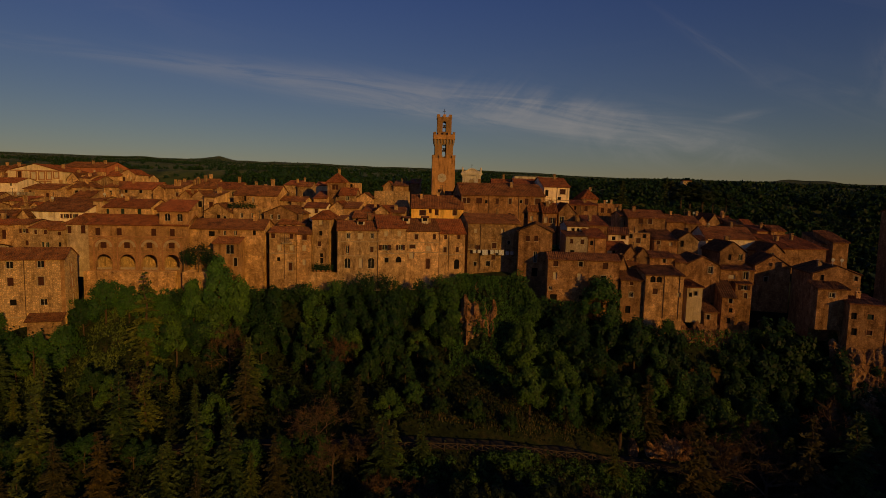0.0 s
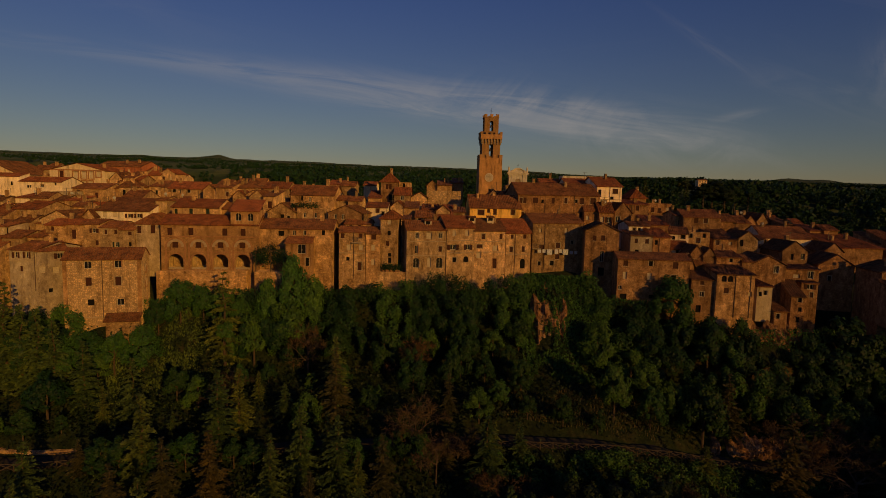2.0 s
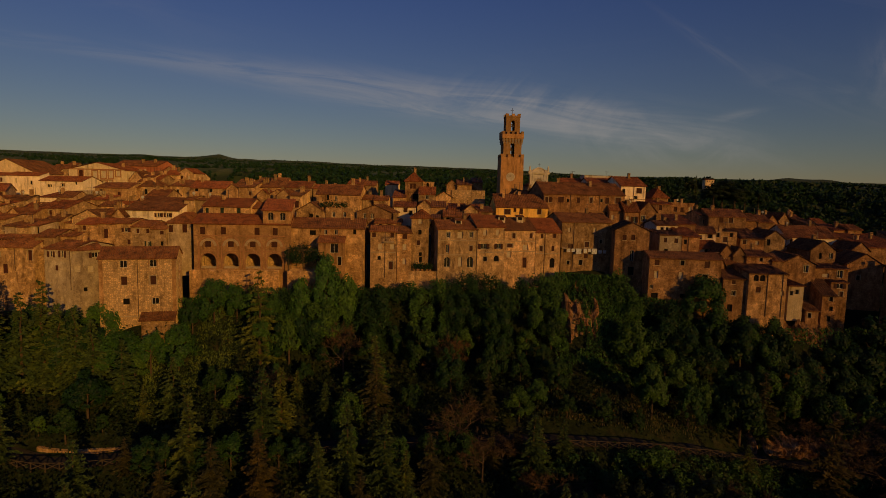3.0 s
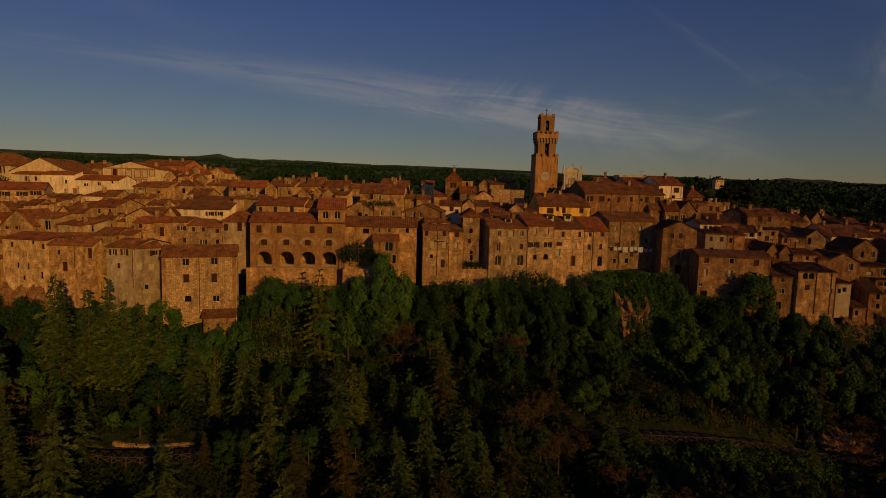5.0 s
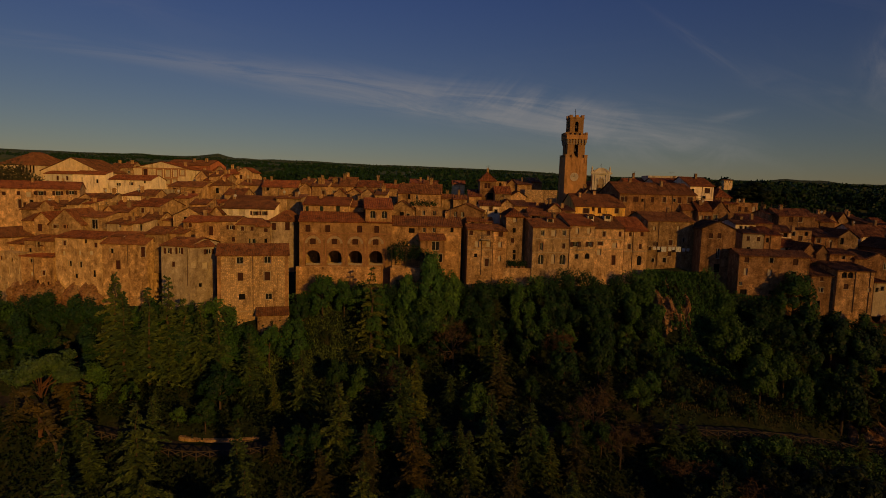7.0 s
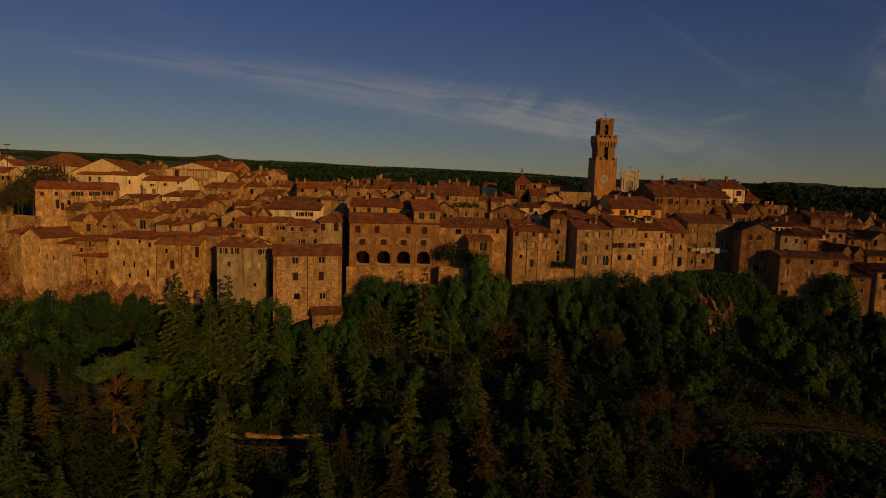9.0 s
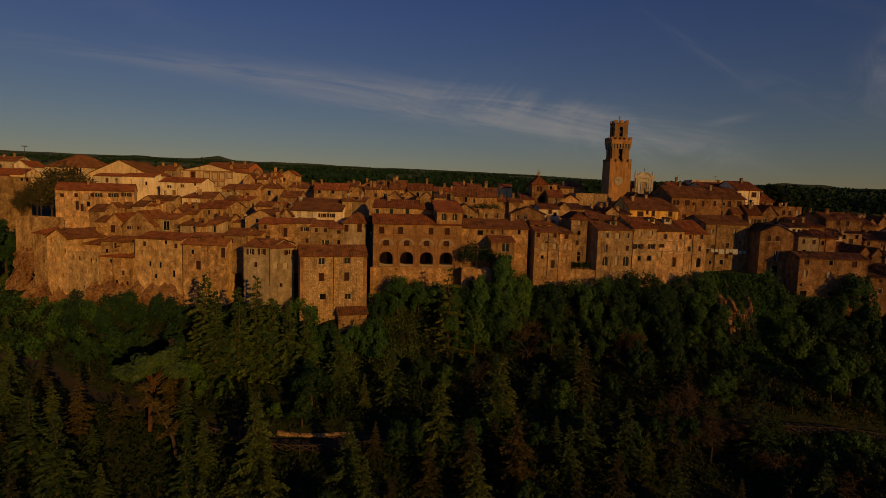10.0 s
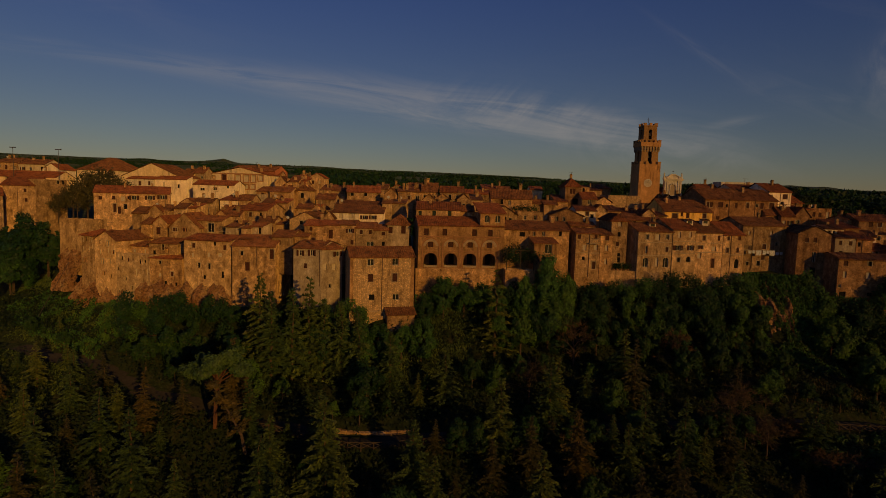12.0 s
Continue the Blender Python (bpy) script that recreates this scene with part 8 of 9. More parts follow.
def thicket():
    """The close growth under the walls, where no single tree can be told apart."""
    rng = random.Random(17)
    rs = np.random.RandomState(17)
    C, U, V = [], [], []
    for row, (near, far, low, high, gap) in enumerate(((1.0, 3.0, -0.6, 2.6, 2.0), (4.2, 7.0, -3.0, 1.2, 2.6), (7.5, 10.5, -6.0, -1.5, 3.0))):
        x = -154.0
        while x < 80:
            x += rng.uniform(0.7, 1.3) * gap
            y = along(EDGE, x) - rng.uniform(near, far)
            if 3.6 < x < 12.8 or 42.5 < x < 46.5 or x < -118 or -72 < x < -49 or abs(y - along(ROAD, x)) < 3.4:
                continue
            if row and noise.noise((x / 5.0, row * 3.0, 4.4)) > 0.16:
                continue
            z = ground_height(x, y)
            top = along(TOP, x) + (low + high) / 2 + 3.0 * noise.noise((x / 7, row * 5.0, 0.5)) + rng.uniform(-1.1, 1.1) + (0.8 if x > 20 else 0.0) + (0.9 if -120 < x < -95 else 0.0) + (1.3 if -20 < x < 3 else 0.0)
            h = max(2.5, top - z)
            w = rng.uniform(1.2, 2.1)
            n = int(190 * h)
            k = rs.randint(5, 9)
            cen = rs.uniform(-1, 1, (k, 3)) * np.array((w * 0.7, w * 0.6, h * 0.32)) + np.array((x, y, z + h * 0.6))
            cen[0] = (x, y, top - w * 0.45)
            off = rs.normal(size=(n, 3))
            off *= (w * 0.62 * rs.uniform(0.6, 1.05, (n, 1))) / np.linalg.norm(off, axis=1)[:, None]
            off[:, 2] *= 1.35
            C.append(cen[rs.randint(0, k, n)] + off)
            a, b = outward_axes(rs, off + np.array((0, -0.2 * w, 0.15 * w)), 0.27, 0.45)
            U.append(a)
            V.append(b)
    C, U, V = (np.concatenate(q) for q in (C, U, V))
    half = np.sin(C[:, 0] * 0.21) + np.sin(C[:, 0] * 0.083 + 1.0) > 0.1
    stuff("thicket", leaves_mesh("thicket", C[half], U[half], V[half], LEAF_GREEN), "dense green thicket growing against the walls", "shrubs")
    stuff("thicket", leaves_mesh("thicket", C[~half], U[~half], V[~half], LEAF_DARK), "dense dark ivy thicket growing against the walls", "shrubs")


thicket()


def far_woods():
    rs = np.random.RandomState(9)
    for count, d0, d1, n, leaf, power in ((5600, 150, 650, 64, 0.34, 1.0), (15000, 600, 3300, 10, 0.9, 1.3)):
        C, S = [], []
        while len(C) < count:
            d = rs.uniform(0, 1) ** power * (d1 - d0) + d0
            a = radians(rs.uniform(-56, 50))
            x, y = d * math.sin(a), d * math.cos(a)
            if y < along(BACK, x) + 14 or y < 125 or (x - 175) ** 2 + (y - 415) ** 2 < 500:
                continue
            wood = noise.noise((x / 170, y / 170, 3.0)) + 0.5 * noise.noise((x / 60, y / 60, 5.0))
            if d > 480 and wood < (-0.12 if d < 900 else 0.1) and rs.uniform() > 0.06:
                continue
            C.append((x, y, ground_height(x, y)))
            S.append(rs.uniform(2.6, 4.8) * (1 - 0.4 * min(1, d / 2500)))
        C, S = np.array(C), np.array(S)
        off = rs.normal(size=(len(C), n, 3))
        off /= np.linalg.norm(off, axis=2)[:, :, None]
        off[:, :, 2] = np.abs(off[:, :, 2]) * 1.5 - 0.25
        pts = (C[:, None, :] + off * S[:, None, None] * rs.uniform(0.65, 1.05, (len(C), n, 1))).reshape(-1, 3)
        pts[:, 2] += np.repeat(S, n) * 0.7
        u, v = random_axes(rs, len(pts), 1.0, 0.2)
        k = np.repeat(S, n)[:, None] * leaf
        stuff("far_woods", leaves_mesh("far_woods", pts, u * k * 1.1, v * k * 1.5, LEAF_DARK), "woods and hedges on the land beyond the town", "woods")


far_woods()


# ---- road, bank wall and timber fence ----
def road_line(step=1.0):
    return [(x, along(ROAD, x), along(ROAD_Z, x)) for x in np.arange(-132, 108, step)]


def offset(pts, i, d):
    a, b = Vector(pts[max(i - 1, 0)]), Vector(pts[min(i + 1, len(pts) - 1)])
    t = (b - a)
    nrm = Vector((-t.y, t.x, 0)).normalized()
    return Vector(pts[i]) + nrm * d


def build_road():
    pts = road_line()
    bm = bmesh.new()
    rows = []
    for i in range(len(pts)):
        rows.append([bm.verts.new(offset(pts, i, d) + Vector((0, 0, 0.06 + 0.03 * (1 - abs(d) / 2)))) for d in (-1.9, 0, 1.9)])
    for a, b in zip(rows, rows[1:]):
        for j in range(2):
            bm.faces.new((a[j], b[j], b[j + 1], a[j + 1]))
    tagged(new("road", finish(bm, "road", plain("worn_asphalt", (0.045, 0.038, 0.03), 1.0, 0, 3.0, 0.4))), "narrow worn asphalt road along the valley slope", "road", kind="structure")
    # low bank wall of rough stones on the uphill side
    bm = bmesh.new()
    rng = random.Random(3)
    for i in range(len(pts) - 1):
        x = pts[i][0]
        if not -75 < x < -62:
            continue
        tall = 0.75
        a, b = offset(pts, i, 2.2), offset(pts, i + 1, 2.2)
        for s in range(3):
            h = tall / 3
            j = rng.uniform(-0.06, 0.06)
            n = Vector((0, 0.35 + j, 0))
            lo, hi = a.z + s * h - 0.15, a.z + (s + 1) * h - 0.19
            v = [bm.verts.new(p) for p in ((a.x, a.y + j, lo), (b.x - 0.04, b.y + j, lo), (b.x - 0.04, b.y + j + 0.06, hi), (a.x, a.y + j + 0.06, hi))]
            w = [bm.verts.new(p.co + n + Vector((0, 0.3, 0))) for p in v]
            for q in ((v[0], v[1], v[2], v[3]), (v[3], v[2], w[2], w[3]), (v[1], w[1], w[2], v[2]), (w[0], v[0], v[3], w[3])):
                bm.faces.new(q)
    tagged(new("bank_wall", finish(bm, "bank_wall", WALL["tufa"])), "low rough tufa retaining wall beside the road", "wall", kind="structure")


build_road()


def timber_fence():
    ob = thing("timber_fence", Matrix(), "timber fence with crossed rails along the road", "fence")
    bm = bmesh.new()
    tube(bm, (0, 0, -0.3), (0, 0, 1.15), 0.09, 0.08, 6)
    post = finish(bm, "post", WOOD)
    bm = bmesh.new()
    tube(bm, (0, 0, 0), (1, 0, 0), 0.06, 0.06, 5)
    rail = finish(bm, "rail", WOOD)
    pts = road_line(1.7)
    prev = None
    for i in range(len(pts)):
        x = pts[i][0]
        if not -92 < x < 50:
            prev = None
            continue
        p = offset(pts, i, -2.25)
        part("post", post, None, ob, "", Matrix.Translation(p))
        if prev is not None:
            for za, zb in ((1.05, 1.05), (0.2, 1.0), (1.0, 0.2)):
                a, b = prev + Vector((0, 0, za)), p + Vector((0, 0, zb))
                d = b - a
                m = Matrix.Translation(a) @ d.to_track_quat("X", "Z").to_matrix().to_4x4() @ Matrix.Diagonal((d.length, 1, 1, 1))
                part("rail", rail, None, ob, "", m)
        prev = p


timber_fence()


# ---- bare rock ----
def rock_material():
    m, n, l, b = material("red_tufa_rock", 0.95)
    geo = n.new("ShaderNodeNewGeometry").outputs["Position"]
    f = tex_noise(n, l, scaled(n, l, geo, 0.6, 0.6, 0.22), 1.0, 7, 0.68)
    g = tex_noise(n, l, geo, 2.6, 6, 0.7)
    col = ramp_of(n, l, f, ((0.34, (0.07, 0.04, 0.024)), (0.44, (0.25, 0.12, 0.056)), (0.56, (0.33, 0.185, 0.092)), (0.7, (0.44, 0.3, 0.17))))
    col = mix_of(n, l, 1.0, col, ramp_of(n, l, g, ((0.35, (0.3, 0.29, 0.27)), (0.5, (0.9, 0.9, 0.9)), (0.65, (1.3, 1.28, 1.24)))), "MULTIPLY")
    l.new(col, b.inputs["Base Color"])
    bump_of(n, l, b, g, 0.9, 0.25)
    return m


ROCK = rock_material()


def rock_face(x0, y0, x1, y1, zb, zt, lean=1.6, rough=1.3, seed=0, label="rough reddish tufa cliff face below the houses"):
    """A craggy face from (x0, y0) to (x1, y1); it leans back towards the top and has an uneven upper edge."""
    n, k = max(8, int(math.hypot(x1 - x0, y1 - y0) / 0.3)), max(8, int((zt - zb) / 0.36))
    d = Vector((x1 - x0, y1 - y0, 0))
    out = Vector((d.y, -d.x, 0)).normalized()
    verts, faces = [], []
    for j in range(k + 1):
        for i in range(n + 1):
            f, g = i / n, j / k
            top = zt + 2.2 * noise.noise((f * n * 0.22, seed, 3.0))
            p = Vector((x0, y0, 0)) + d * f
            z = zb + (top - zb) * g
            bulge = rough * noise.fractal((p.x / 2.0, p.y / 2.0 + seed, z / 3.6), 0.6, 2.2, 6) + 0.45 * rough * abs(noise.noise((p.x / 1.3, z / 2.4, seed))) + 0.4 * noise.noise((p.x / 0.5, z / 0.8, seed))
            ends = min(1.0, 6 * f, 6 * (1 - f))
            verts.append(p + out * (bulge + lean * (1 - g) - 2.2 * (1 - ends) - 1.6 * max(0, g - 0.82) / 0.18) + Vector((0, 0, z)))
    for j in range(k):
        for i in range(n):
            a = j * (n + 1) + i
            faces.append((a, a + 1, a + n + 2, a + n + 1))
    me = bpy.data.meshes.new("rock_face")
    me.from_pydata(verts, [], faces)
    me.materials.append(ROCK)
    tagged(new("rock_face", me), label, "cliff", kind="structure")


rock_face(4.6, 105.2, 12.5, 104.0, 8.0, 23.2, 2.0, 1.2, 1)
rock_face(-143.0, 120.4, -138.6, 118.4, 15.0, 23.6, 1.6, 1.1, 2)
rock_face(-135.4, 112.8, -126.6, 108.2, 5.0, 19.4, 2.6, 1.5, 9)
rock_face(-128.4, 108.8, -118.0, 104.2, 4.0, 17.8, 2.6, 1.4, 4)
rock_face(-118.0, 102.4, -97.0, 98.2, 8.0, 20.2, 1.6, 1.2, 5, "pale tufa outcrop under the tall houses")
rock_face(40.6, 99.0, 50.5, 100.0, 4.0, 17.6, 1.8, 1.3, 6)
rock_face(64.6, 92.8, 80.0, 88.0, 2.0, 16.0, 1.6, 1.0, 7)
rock_face(3.4, 102.0, 10.4, 101.6, 9.0, 20.4, 5.0, 1.1, 11, "bare red tufa patch between trailing ivy")
rock_face(25.0, 83.9, 50.0, 86.2, -2.0, 2.6, 0.6, 0.7, 8, "low reddish tufa bank beside the road")


# ---- trailing ivy on the cliff ----
def hanging_ivy():
    rs = np.random.RandomState(21)
    P = []
    runs = ((2.8, 15.5, 106.4, 24.6, 9.0, 9000), (-50, 2, 103.0, 21.5, 4.0, 4500), (13, 24, 102.0, 21.0, 8.0, 3000), (-64, -46, 99.0, 20.0, 5.0, 1800),
            (24, 62, 98.5, 17.0, 5.0, 2600), (-137, -118, 111.5, 15.0, 5.0, 900))
    for x0, x1, y, top, drop, n in runs:
        for _ in range(n):
            x = rs.uniform(x0, x1)
            strand = noise.noise((x * 1.7, y, 0.0))
            g = rs.uniform(0, 1) ** 1.3
            z = top - g * drop * (0.75 + 0.8 * strand)
            yy = min(along(EDGE, x) + 0.4, y + 0.8) - 1.2 * g - 0.5 * abs(noise.noise((x * 0.8, z * 0.4, 9.0)))
            P.append((x, yy + rs.normal() * 0.25, z))
    # the ivy mantle over the jutting rock
    while len(P) < 21800 + 15000:
        x = rs.uniform(1.5, 15.5)
        y = along(EDGE, x) + 0.8 - 15 * rs.uniform(0, 1) ** 1.2
        bare = noise.noise((x * 0.33, y * 0.3, 4.0)) + 0.6 * noise.noise((x * 1.6, y * 0.4, 8.0))
        if bare > (0.14 if 3.5 < x < 9.5 and y < along(EDGE, x) - 2.5 else 0.28):
            continue
        P.append((x, y - 0.25, ground_height(x, y) + 0.15 + 0.9 * abs(noise.noise((x * 1.1, y * 0.3, 2.0))) + rs.uniform(0, 0.35)))
    # shrubs and ivy between the crags of the castle rock
    full = len(P) + 9000
    while len(P) < full:
        x = rs.uniform(-148, -117)
        y = along(EDGE, x) + 1.5 - 15 * rs.uniform(0, 1)
        tuft = noise.noise((x * 0.35, y * 0.2, 14.0)) + 0.5 * noise.noise((x * 1.4, y * 0.5, 18.0))
        if tuft < -0.05 and y > along(EDGE, x) - 9:
            continue
        P.append((x, y - 0.6, ground_height(x, y) + rs.uniform(0, 0.6) + 1.4 * max(0.0, tuft)))
    u, v = random_axes(rs, len(P), 0.26, 0.0)
    u[:, 2] *= 1.7
    stuff("hanging_ivy", leaves_mesh("hanging_ivy", P, u, v, LEAF_IVY), "ivy trailing down the cliff below the walls", "ivy")


hanging_ivy()


# ---- small things on the houses ----
def aerials():
    rng = random.Random(77)
    bm = bmesh.new()
    tube(bm, (0, 0, 0), (0, 0, 2.4), 0.05, 0.045, 4)
    tube(bm, (-0.6, 0, 2.3), (0.6, 0, 2.3), 0.025, 0.025, 4)
    for i in range(6):
        x = -0.55 + 0.22 * i
        tube(bm, (x, -0.25 - 0.02 * i, 2.3), (x, 0.25 + 0.02 * i, 2.3), 0.015, 0.015, 3)
    yagi = finish(bm, "aerial", METAL)
    bm = bmesh.new()
    tube(bm, (0, 0, 0), (0, 0, 0.9), 0.03, 0.03, 4)
    rings = []
    for j in range(5):
        r = 0.32 * j / 4
        rings.append([bm.verts.new((r * math.cos(a), -0.12 + 0.5 * r * r, 0.95 + r * math.sin(a))) for a in np.linspace(0, math.tau, 14, endpoint=False)] if j else [bm.verts.new((0, -0.12, 0.95))])
    for a, b in zip(rings, rings[1:]):
        for k in range(14):
            bm.faces.new((a[0], b[k], b[(k + 1) % 14]) if len(a) == 1 else (a[k], b[k], b[(k + 1) % 14], a[(k + 1) % 14]))
    tube(bm, (0, -0.1, 0.6), (0, -0.5, 0.95), 0.015, 0.015, 3)
    dish = finish(bm, "dish", plain("dish_enamel", (0.6, 0.58, 0.55), 0.5))
    houses = [o for o in bpy.data.objects if o.name.startswith("house") and o.parent is None]
    for o in houses:
        caps = [c for c in o.children if c.name.startswith("chimney")]
        for c in caps:
            if rng.random() < 0.62:
                p = c.matrix_basis.translation
                part("aerial", yagi, None, o, "thin television aerial", pose(p.x + rng.uniform(-1.2, 1.2), p.y + 0.2, p.z - 0.4, 0, 0, rng.uniform(0, 180)))
            if rng.random() < 0.06:
                p = c.matrix_basis.translation
                part("dish", dish, None, o, "white satellite dish", pose(p.x + rng.uniform(-0.8, 0.8), p.y - 0.2, p.z - 0.1, 0, 0, rng.uniform(-40, 40)))
    # the pair of dishes at the east end
    for o in houses:
        if "satellite dishes" in o["label"]:
            for u in (3.2, 4.6):
                part("dish", dish, None, o, "white satellite dish", pose(u, 0.5, o.matrix_basis.translation.z * 0 + 7.4, 0, 0, 10))


aerials()


def skylight(x, y, z, w=1.3):
    ob = thing("roof_dormer", pose(x, y, z), "small rendered roof dormer with a dark opening", "dormer", "roof dormers")
    bm = bmesh.new()
    box(bm, -w / 2, w / 2, 0, 1.6, -0.8, 0.42)
    part("cheek", bm, WALL["white"], ob)
    bm = bmesh.new()
    face(bm, ((-w / 2 + 0.22, -0.02, -0.28), (w / 2 - 0.22, -0.02, -0.28), (w / 2 - 0.22, -0.02, 0.28), (-w / 2 + 0.22, -0.02, 0.28)))
    part("pane", bm, GLASS, ob)
    bm = bmesh.new()
    roof_panel(bm, (-w / 2 - 0.15, -0.2, 0.46), (w / 2 + 0.15, -0.2, 0.46), (-w / 2 - 0.15, 1.7, 0.62), (w / 2 + 0.15, 1.7, 0.62))
    part("roof", bm, ROOF["old"], ob)


skylight(-95.2, 101.0, 28.7, 2.2)
skylight(-15.6, 108.6, 33.6)
skylight(-7.2, 110.6, 34.3)
skylight(-3.6, 111.4, 34.4)
skylight(7.7, 114.8, 34.3)


def washing_line(x0, y0, x1, y1, z):
    ob = thing("washing_line", pose(x0, y0, z), "washing line hung with white and pale cloths", "washing line")
    bm = bmesh.new()
    tube(bm, (0, 0, 0), (x1 - x0, y1 - y0, 0), 0.02, 0.02, 4)
    part("cord", bm, METAL, ob)
    rng = random.Random(4)
    u, L = 0.5, x1 - x0
    while u < L - 0.6:
        w, h = rng.uniform(0.5, 1.1), rng.uniform(0.6, 1.15)
        bm = bmesh.new()
        k = 5
        rows = []
        for j in range(5):
            rows.append([bm.verts.new((w * i / k, 0.05 * math.sin(i * 2.1 + j), -h * j / 4)) for i in range(k + 1)])
        for a, b in zip(rows, rows[1:]):
            for i in range(k):
                bm.faces.new((a[i], b[i], b[i + 1], a[i + 1]))
        part("cloth", bm, CLOTH, ob, "", pose(u, (y1 - y0) * u / L - 0.03, 0))
        u += w + rng.uniform(0.05, 0.7)


washing_line(5.3, 111.3, 11.6, 112.6, 28.8)
washing_line(11.8, 112.6, 14.2, 112.9, 28.5)


def balcony(x, y, z, w, turn=0.0):
    ob = thing("balcony", pose(x, y, z, 0, 0, turn), "small iron balcony on the house front", "balcony", "balconies")
    bm = bmesh.new()
    box(bm, 0, w, -0.9, -0.002, -0.14, 0)
    part("slab", bm, STONE_TRIM, ob)
    bm = bmesh.new()
    for a, b in (((0.04, -0.86, 0.95), (w - 0.04, -0.86, 0.95)), ((0.04, -0.86, 0.95), (0.04, -0.05, 0.95)), ((w - 0.04, -0.86, 0.95), (w - 0.04, -0.05, 0.95))):
        tube(bm, a, b, 0.03, 0.03, 4)
    part("handrail", bm, METAL, ob)
    bm = bmesh.new()
    tube(bm, (0, 0, 0), (0, 0, 0.95), 0.02, 0.02, 4)
    bar = finish(bm, "baluster", METAL)
    for i in range(int(w / 0.16) + 1):
        part("baluster", bar, None, ob, "", pose(0.04 + i * 0.16, -0.86, 0))


balcony(-29.3, 105.3, 29.9, 1.9)
balcony(-10.6, 107.7, 28.2, 1.4)
balcony(4.8, 112.2, 28.9, 1.6)
balcony(-104.0, 112.3, 29.7, 2.2)
balcony(-39.5, 105.7, 28.6, 1.3)


# lean-to at the foot of the rubble house
def lean_to():
    ob = thing("lean_to", pose(-67.4, 91.9, 14.2, 0, 0, 16.1), "tiled lean-to shed at the foot of the rubble house", "shed")
    bm = bmesh.new()
    box(bm, 0, 4.9, 0.3, 2.6, -1.2, 3.0)
    part("wall", bm, WALL["tufa"], ob)
    bm = bmesh.new()
    roof_panel(bm, (-0.3, -0.2, 3.0), (5.2, -0.2, 3.0), (-0.3, 2.9, 4.2), (5.2, 2.9, 4.2))
    part("roof", bm, ROOF["old"], ob)


lean_to()


# arched windows on the sunless flank of the rubble house
def flank_windows():
    o = next(h for h in bpy.data.objects if h.parent is None and h.get("label", "").startswith("rubble stone house"))
    L = 11.55
    for d, v in ((3.1, 7.7), (3.2, 5.2), (3.3, 2.4)):
        m = pose(L + 0.03, d, v, 0, 0, 90)
        win = add_window(o, 0, 0, 0.9, 1.5, "blind", True, 0.0, m)
        bm = bmesh.new()
        for sg in (-1, 1):
            box(bm, sg * 0.53 - 0.08, sg * 0.53 + 0.08, -0.08, -0.004, -0.1, 1.05)
        box(bm, -0.68, 0.68, -0.12, -0.004, -0.22, -0.1)
        for i in range(8):
            a, b = math.pi * i / 8, math.pi * (i + 1) / 8
            face(bm, [(r * math.cos(t), -0.08, 1.05 + r * math.sin(t)) for r, t in ((0.45, a), (0.61, a), (0.61, b), (0.45, b))])
        part("surround", bm, BRICK_TRIM, win)
    # brick corner strips of the rubble house
    for u in (0.3, L - 0.35):
        bm = bmesh.new()
        box(bm, u - 0.3, u + 0.3, -0.05, -0.003, 0.8, 10.2)
        part("corner_strip", bm, WALL["brick"], o, "smooth brick corner strip")


flank_windows()


# brown frames and the string course of the yellow palace
def palace_trim():
    o = next(h for h in bpy.data.objects if h.parent is None and h.get("label", "").startswith("sunlit yellow palace"))
    for win in [c for c in o.children if c.name.startswith("window")]:
        xs = [v.co.x for v in win.data.vertices]
        zs = [v.co.z for v in win.data.vertices]
        x0, x1, z1, t = min(xs), max(xs), max(zs), 0.3
        bm = bmesh.new()
        for a, b, c, d in ((x0 - t, x0, -t, z1 + t), (x1, x1 + t, -t, z1 + t), (x0, x1, z1, z1 + t), (x0, x1, -t, 0)):
            box(bm, a, b, -0.36, -0.27, c, d)
        part("surround", bm, BRICK_TRIM, win, "brown-painted window frame")
    bm = bmesh.new()
    box(bm, 0.1, 16.6, -0.06, -0.003, 5.75, 6.05)
    part("string_course", bm, BRICK_TRIM, o)


palace_trim()


# pergola and terrace beside the arcade
def pergola():
    ob = thing("pergola", pose(-46.0, 101.0, 24.0), "vine-covered pergola on a small terrace", "pergola")
    bm = bmesh.new()
    box(bm, 0, 5.6, 0, 3.5, -4, 0.6)
    part("terrace", bm, WALL["tufa"], ob)
    for u in (0.2, 2.8, 5.4):
        bm = bmesh.new()
        tube(bm, (u, 0.2, 0.6), (u, 0.2, 4.3), 0.08, 0.08, 6)
        part("post", bm, WOOD, ob)
    for v in (0.2, 1.3, 2.4, 3.4):
        bm = bmesh.new()
        tube(bm, (-0.2, v, 4.35), (5.8, v, 4.35), 0.05, 0.05, 5)
        part("beam", bm, WOOD, ob)
    rs = np.random.RandomState(31)
    k = 14
    cen = np.stack((rs.uniform(0, 5.6, k), rs.uniform(-0.4, 2.6, k), rs.uniform(2.6, 4.8, k)), 1)
    c = cen[rs.randint(0, k, 1900)] + rs.normal(size=(1900, 3)) * np.array((0.5, 0.4, 0.5))
    u, v = random_axes(rs, len(c), 0.25)
    part("vine", leaves_mesh("vine", c, u, v, LEAF_DARK), None, ob)


pergola()


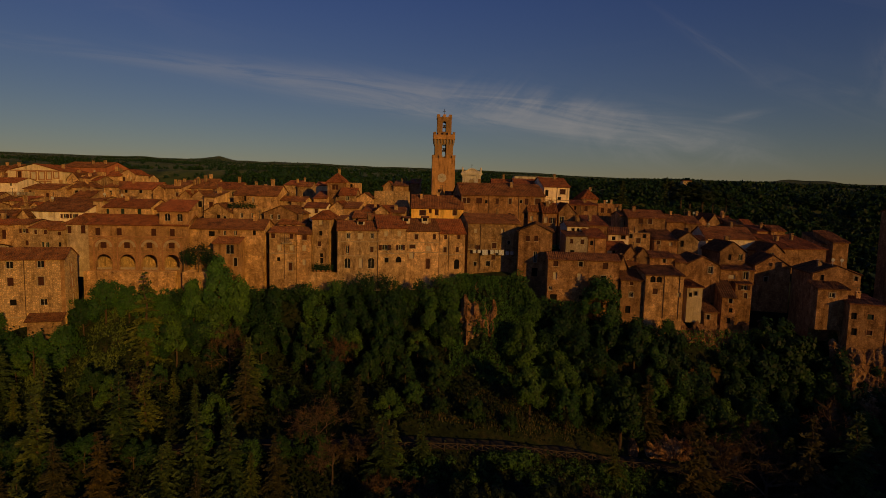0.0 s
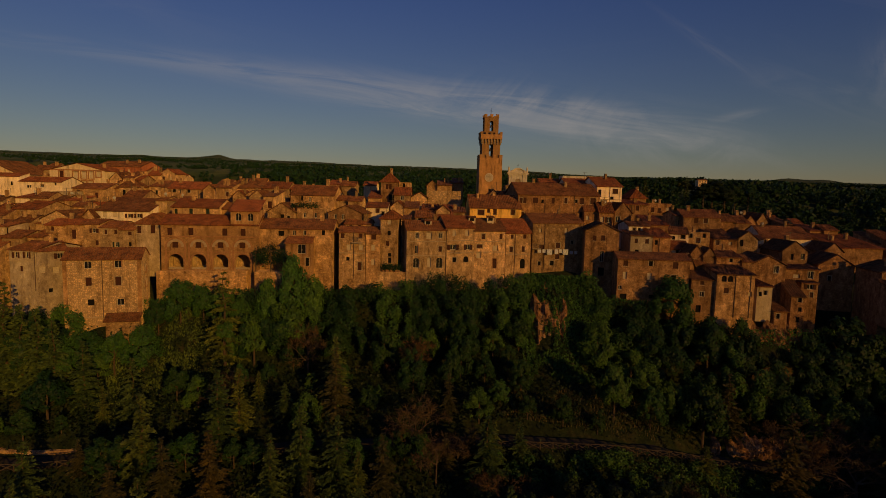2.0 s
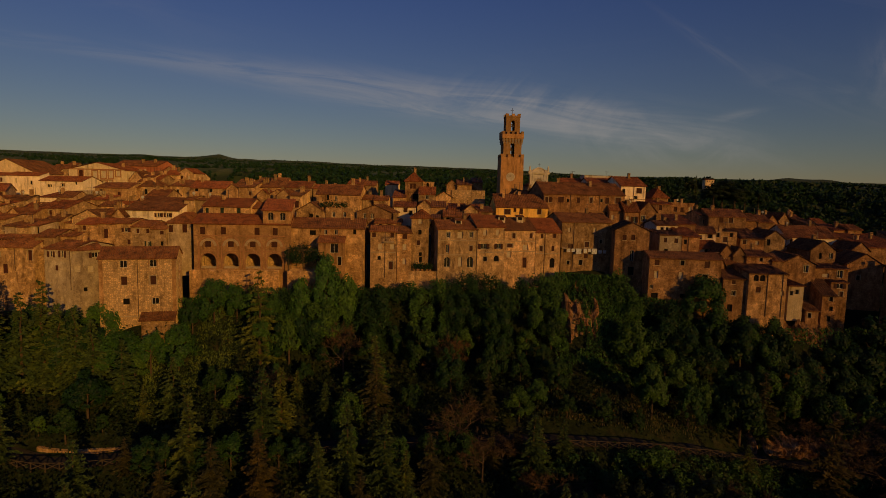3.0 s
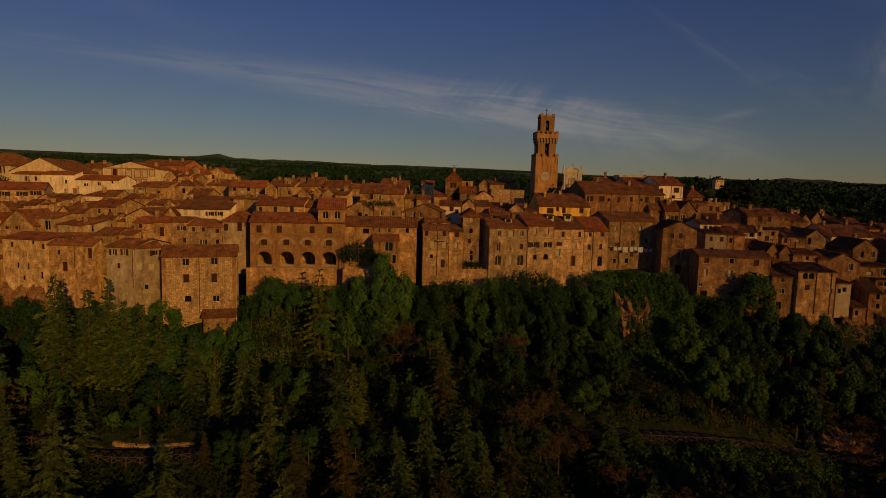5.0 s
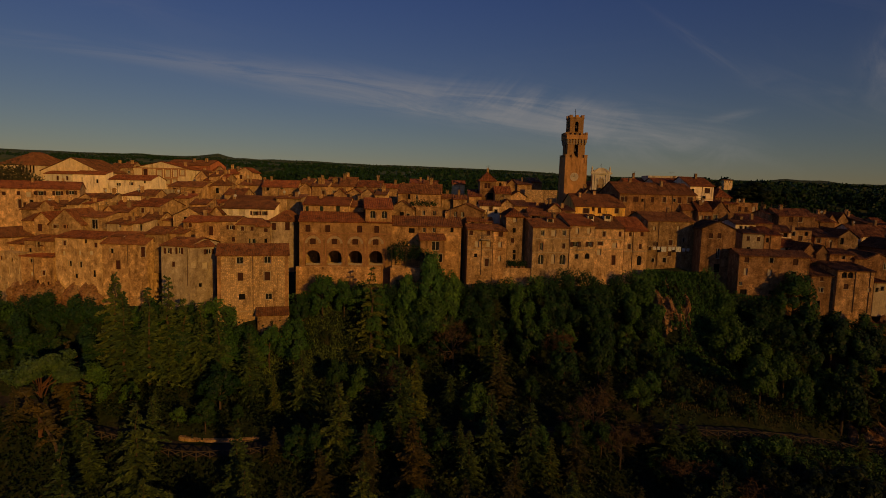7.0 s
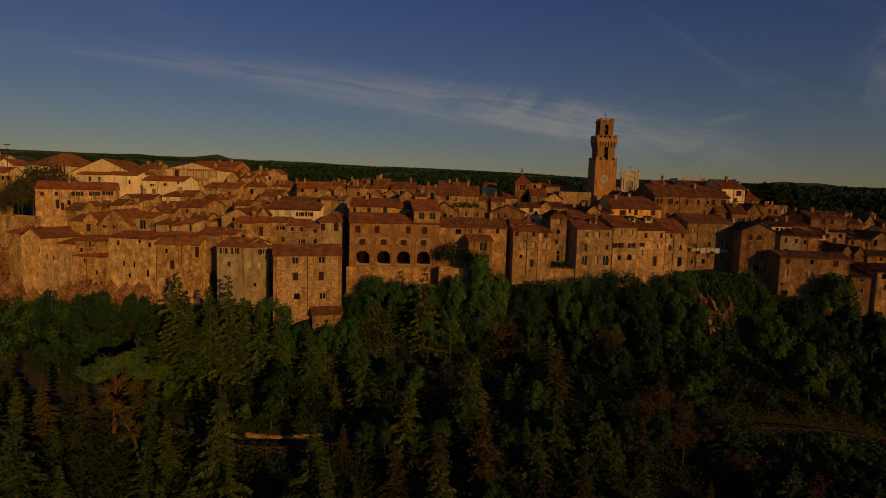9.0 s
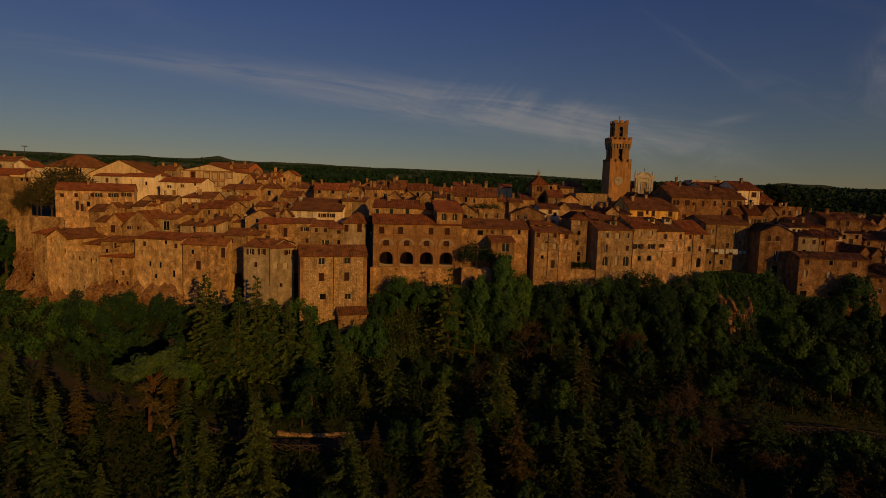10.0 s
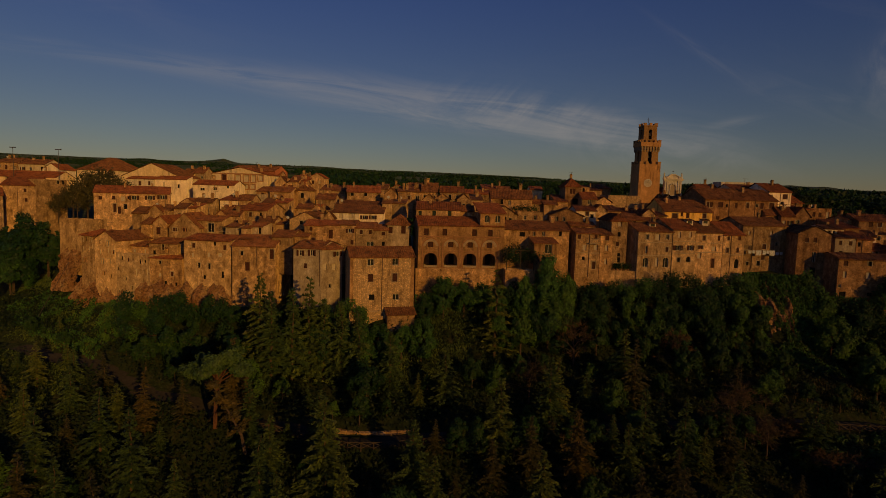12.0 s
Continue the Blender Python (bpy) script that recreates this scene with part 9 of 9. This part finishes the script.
# potted plants along the roof terrace and the gap between houses
def terrace_plants(x0, x1, y, z, n, seed):
    rng = random.Random(seed)
    for i in range(n):
        x = x0 + (x1 - x0) * (i + rng.random() * 0.6) / n
        ob = thing("potted_plant", pose(x, y, z), "green plant in a clay pot on a terrace", "plant", "terrace plants")
        bm = bmesh.new()
        tube(bm, (0, 0, 0), (0, 0, 0.4), 0.16, 0.24, 9)
        part("pot", bm, BRICK_TRIM, ob)
        rs = np.random.RandomState(seed * 50 + i)
        c = rs.normal(size=(130, 3)) * np.array((0.28, 0.28, 0.34)) + np.array((0, 0, 0.85))
        u, v = random_axes(rs, 130, 0.2)
        part("foliage", leaves_mesh("foliage", c, u, v, LEAF_DARK), None, ob)


terrace_plants(-42.8, -37.9, 115.9, 35.2, 8, 1)
terrace_plants(-24.0, -20.5, 106.3, 24.4, 6, 2)
bm = bmesh.new()
box(bm, -25.6, -19.2, 105.9, 107.6, 16.0, 24.38)
box(bm, -25.7, -19.1, 105.8, 106.05, 24.38, 24.46)
tagged(new("garden_wall", finish(bm, "garden_wall", WALL["tufa"])), "tufa garden wall with plant pots between houses", "wall")


# ---- beyond the town ----
def villa(x, y, z):
    ob = thing("villa", pose(x, y, z), "pale country villa among trees", "house")
    ob.scale = (0.66, 0.66, 0.66)
    bm = bmesh.new()
    wall_with_openings(bm, 9.5, -8, 3.6, [(1.8, 1.4, 0.9, 1.3, False), (4.7, 1.4, 0.9, 1.3, False), (7.6, 1.4, 0.9, 1.3, False)])
    box(bm, 0.01, 9.49, 0.35, 8, -8, 3.6)
    part("wall", bm, WALL["cream"], ob)
    for u in (1.8, 4.7, 7.6):
        add_window(ob, u, 1.4, 0.9, 1.3, "dark")
    bm = bmesh.new()
    roof_panel(bm, (-0.4, -0.4, 3.6), (9.9, -0.4, 3.6), (-0.4, 4, 5.0), (9.9, 4, 5.0))
    roof_panel(bm, (9.9, 8.4, 3.6), (-0.4, 8.4, 3.6), (9.9, 4, 5.0), (-0.4, 4, 5.0))
    part("roof", bm, ROOF["old"], ob)


villa(172.4, 420.0, 48.8)
far_rng = random.Random(8)


def horizon_tree(kind, x, y, foot, top, wide):
    t = tree(kind, x, y, top, far_rng, foot, wide)
    t["label"], t["group"] = "dark tree standing beyond the town", "trees beyond the town"


horizon_tree("conifer:1", 126.0, 330.0, 36.0, 51.6, 0.55)
horizon_tree("pine:1", 168.0, 432.0, 40.0, 54.0, 1.5)
horizon_tree("pine:2", 178.0, 436.0, 40.0, 54.2, 1.7)
horizon_tree("ivy:1", 134.0, 300.0, 33.0, 47.5, 1.2)
horizon_tree("ivy:2", 140.0, 302.0, 33.0, 48.8, 1.3)
horizon_tree("ivy:3", 146.0, 300.0, 33.0, 46.8, 1.2)
horizon_tree("ivy:2", 70.0, 298.0, 33.0, 49.2, 1.2)
horizon_tree("conifer:2", 92.0, 300.0, 33.0, 48.0, 1.0)
horizon_tree("shade:1", 122.5, 300.0, 35.0, 48.6, 1.9)
horizon_tree("shade:3", 128.0, 302.0, 35.0, 50.4, 2.1)
horizon_tree("shade:2", 133.5, 300.0, 35.0, 48.2, 1.8)


# lamp poles at the upper town
def lamp_pole(x, y, z0, z1):
    ob = thing("lamp_pole", pose(x, y, z0), "tall thin lamp pole in the upper town", "lamp pole", "lamp poles")
    bm = bmesh.new()
    tube(bm, (0, 0, 0), (0, 0, z1 - z0), 0.12, 0.07, 6)
    part("pole", bm, METAL, ob)
    bm = bmesh.new()
    box(bm, -0.9, 0.9, -0.15, 0.15, z1 - z0 - 0.05, z1 - z0 + 0.18)
    part("lamp_head", bm, METAL, ob)


lamp_pole(-188.0, 170.0, 34.0, 48.9)
lamp_pole(-175.0, 171.0, 34.0, 48.7)


# thin cable down the cliff
bm = bmesh.new()
tube(bm, (-134.4, 110.5, 22.5), (-136.1, 103.0, 12.3), 0.06, 0.06, 5)
tube(bm, (-136.1, 103.0, 12.3), (-136.1, 103.0, 5.0), 0.08, 0.08, 5)
tagged(new("stay_cable", finish(bm, "stay_cable", METAL)), "thin pale cable running down the cliff", "cable")
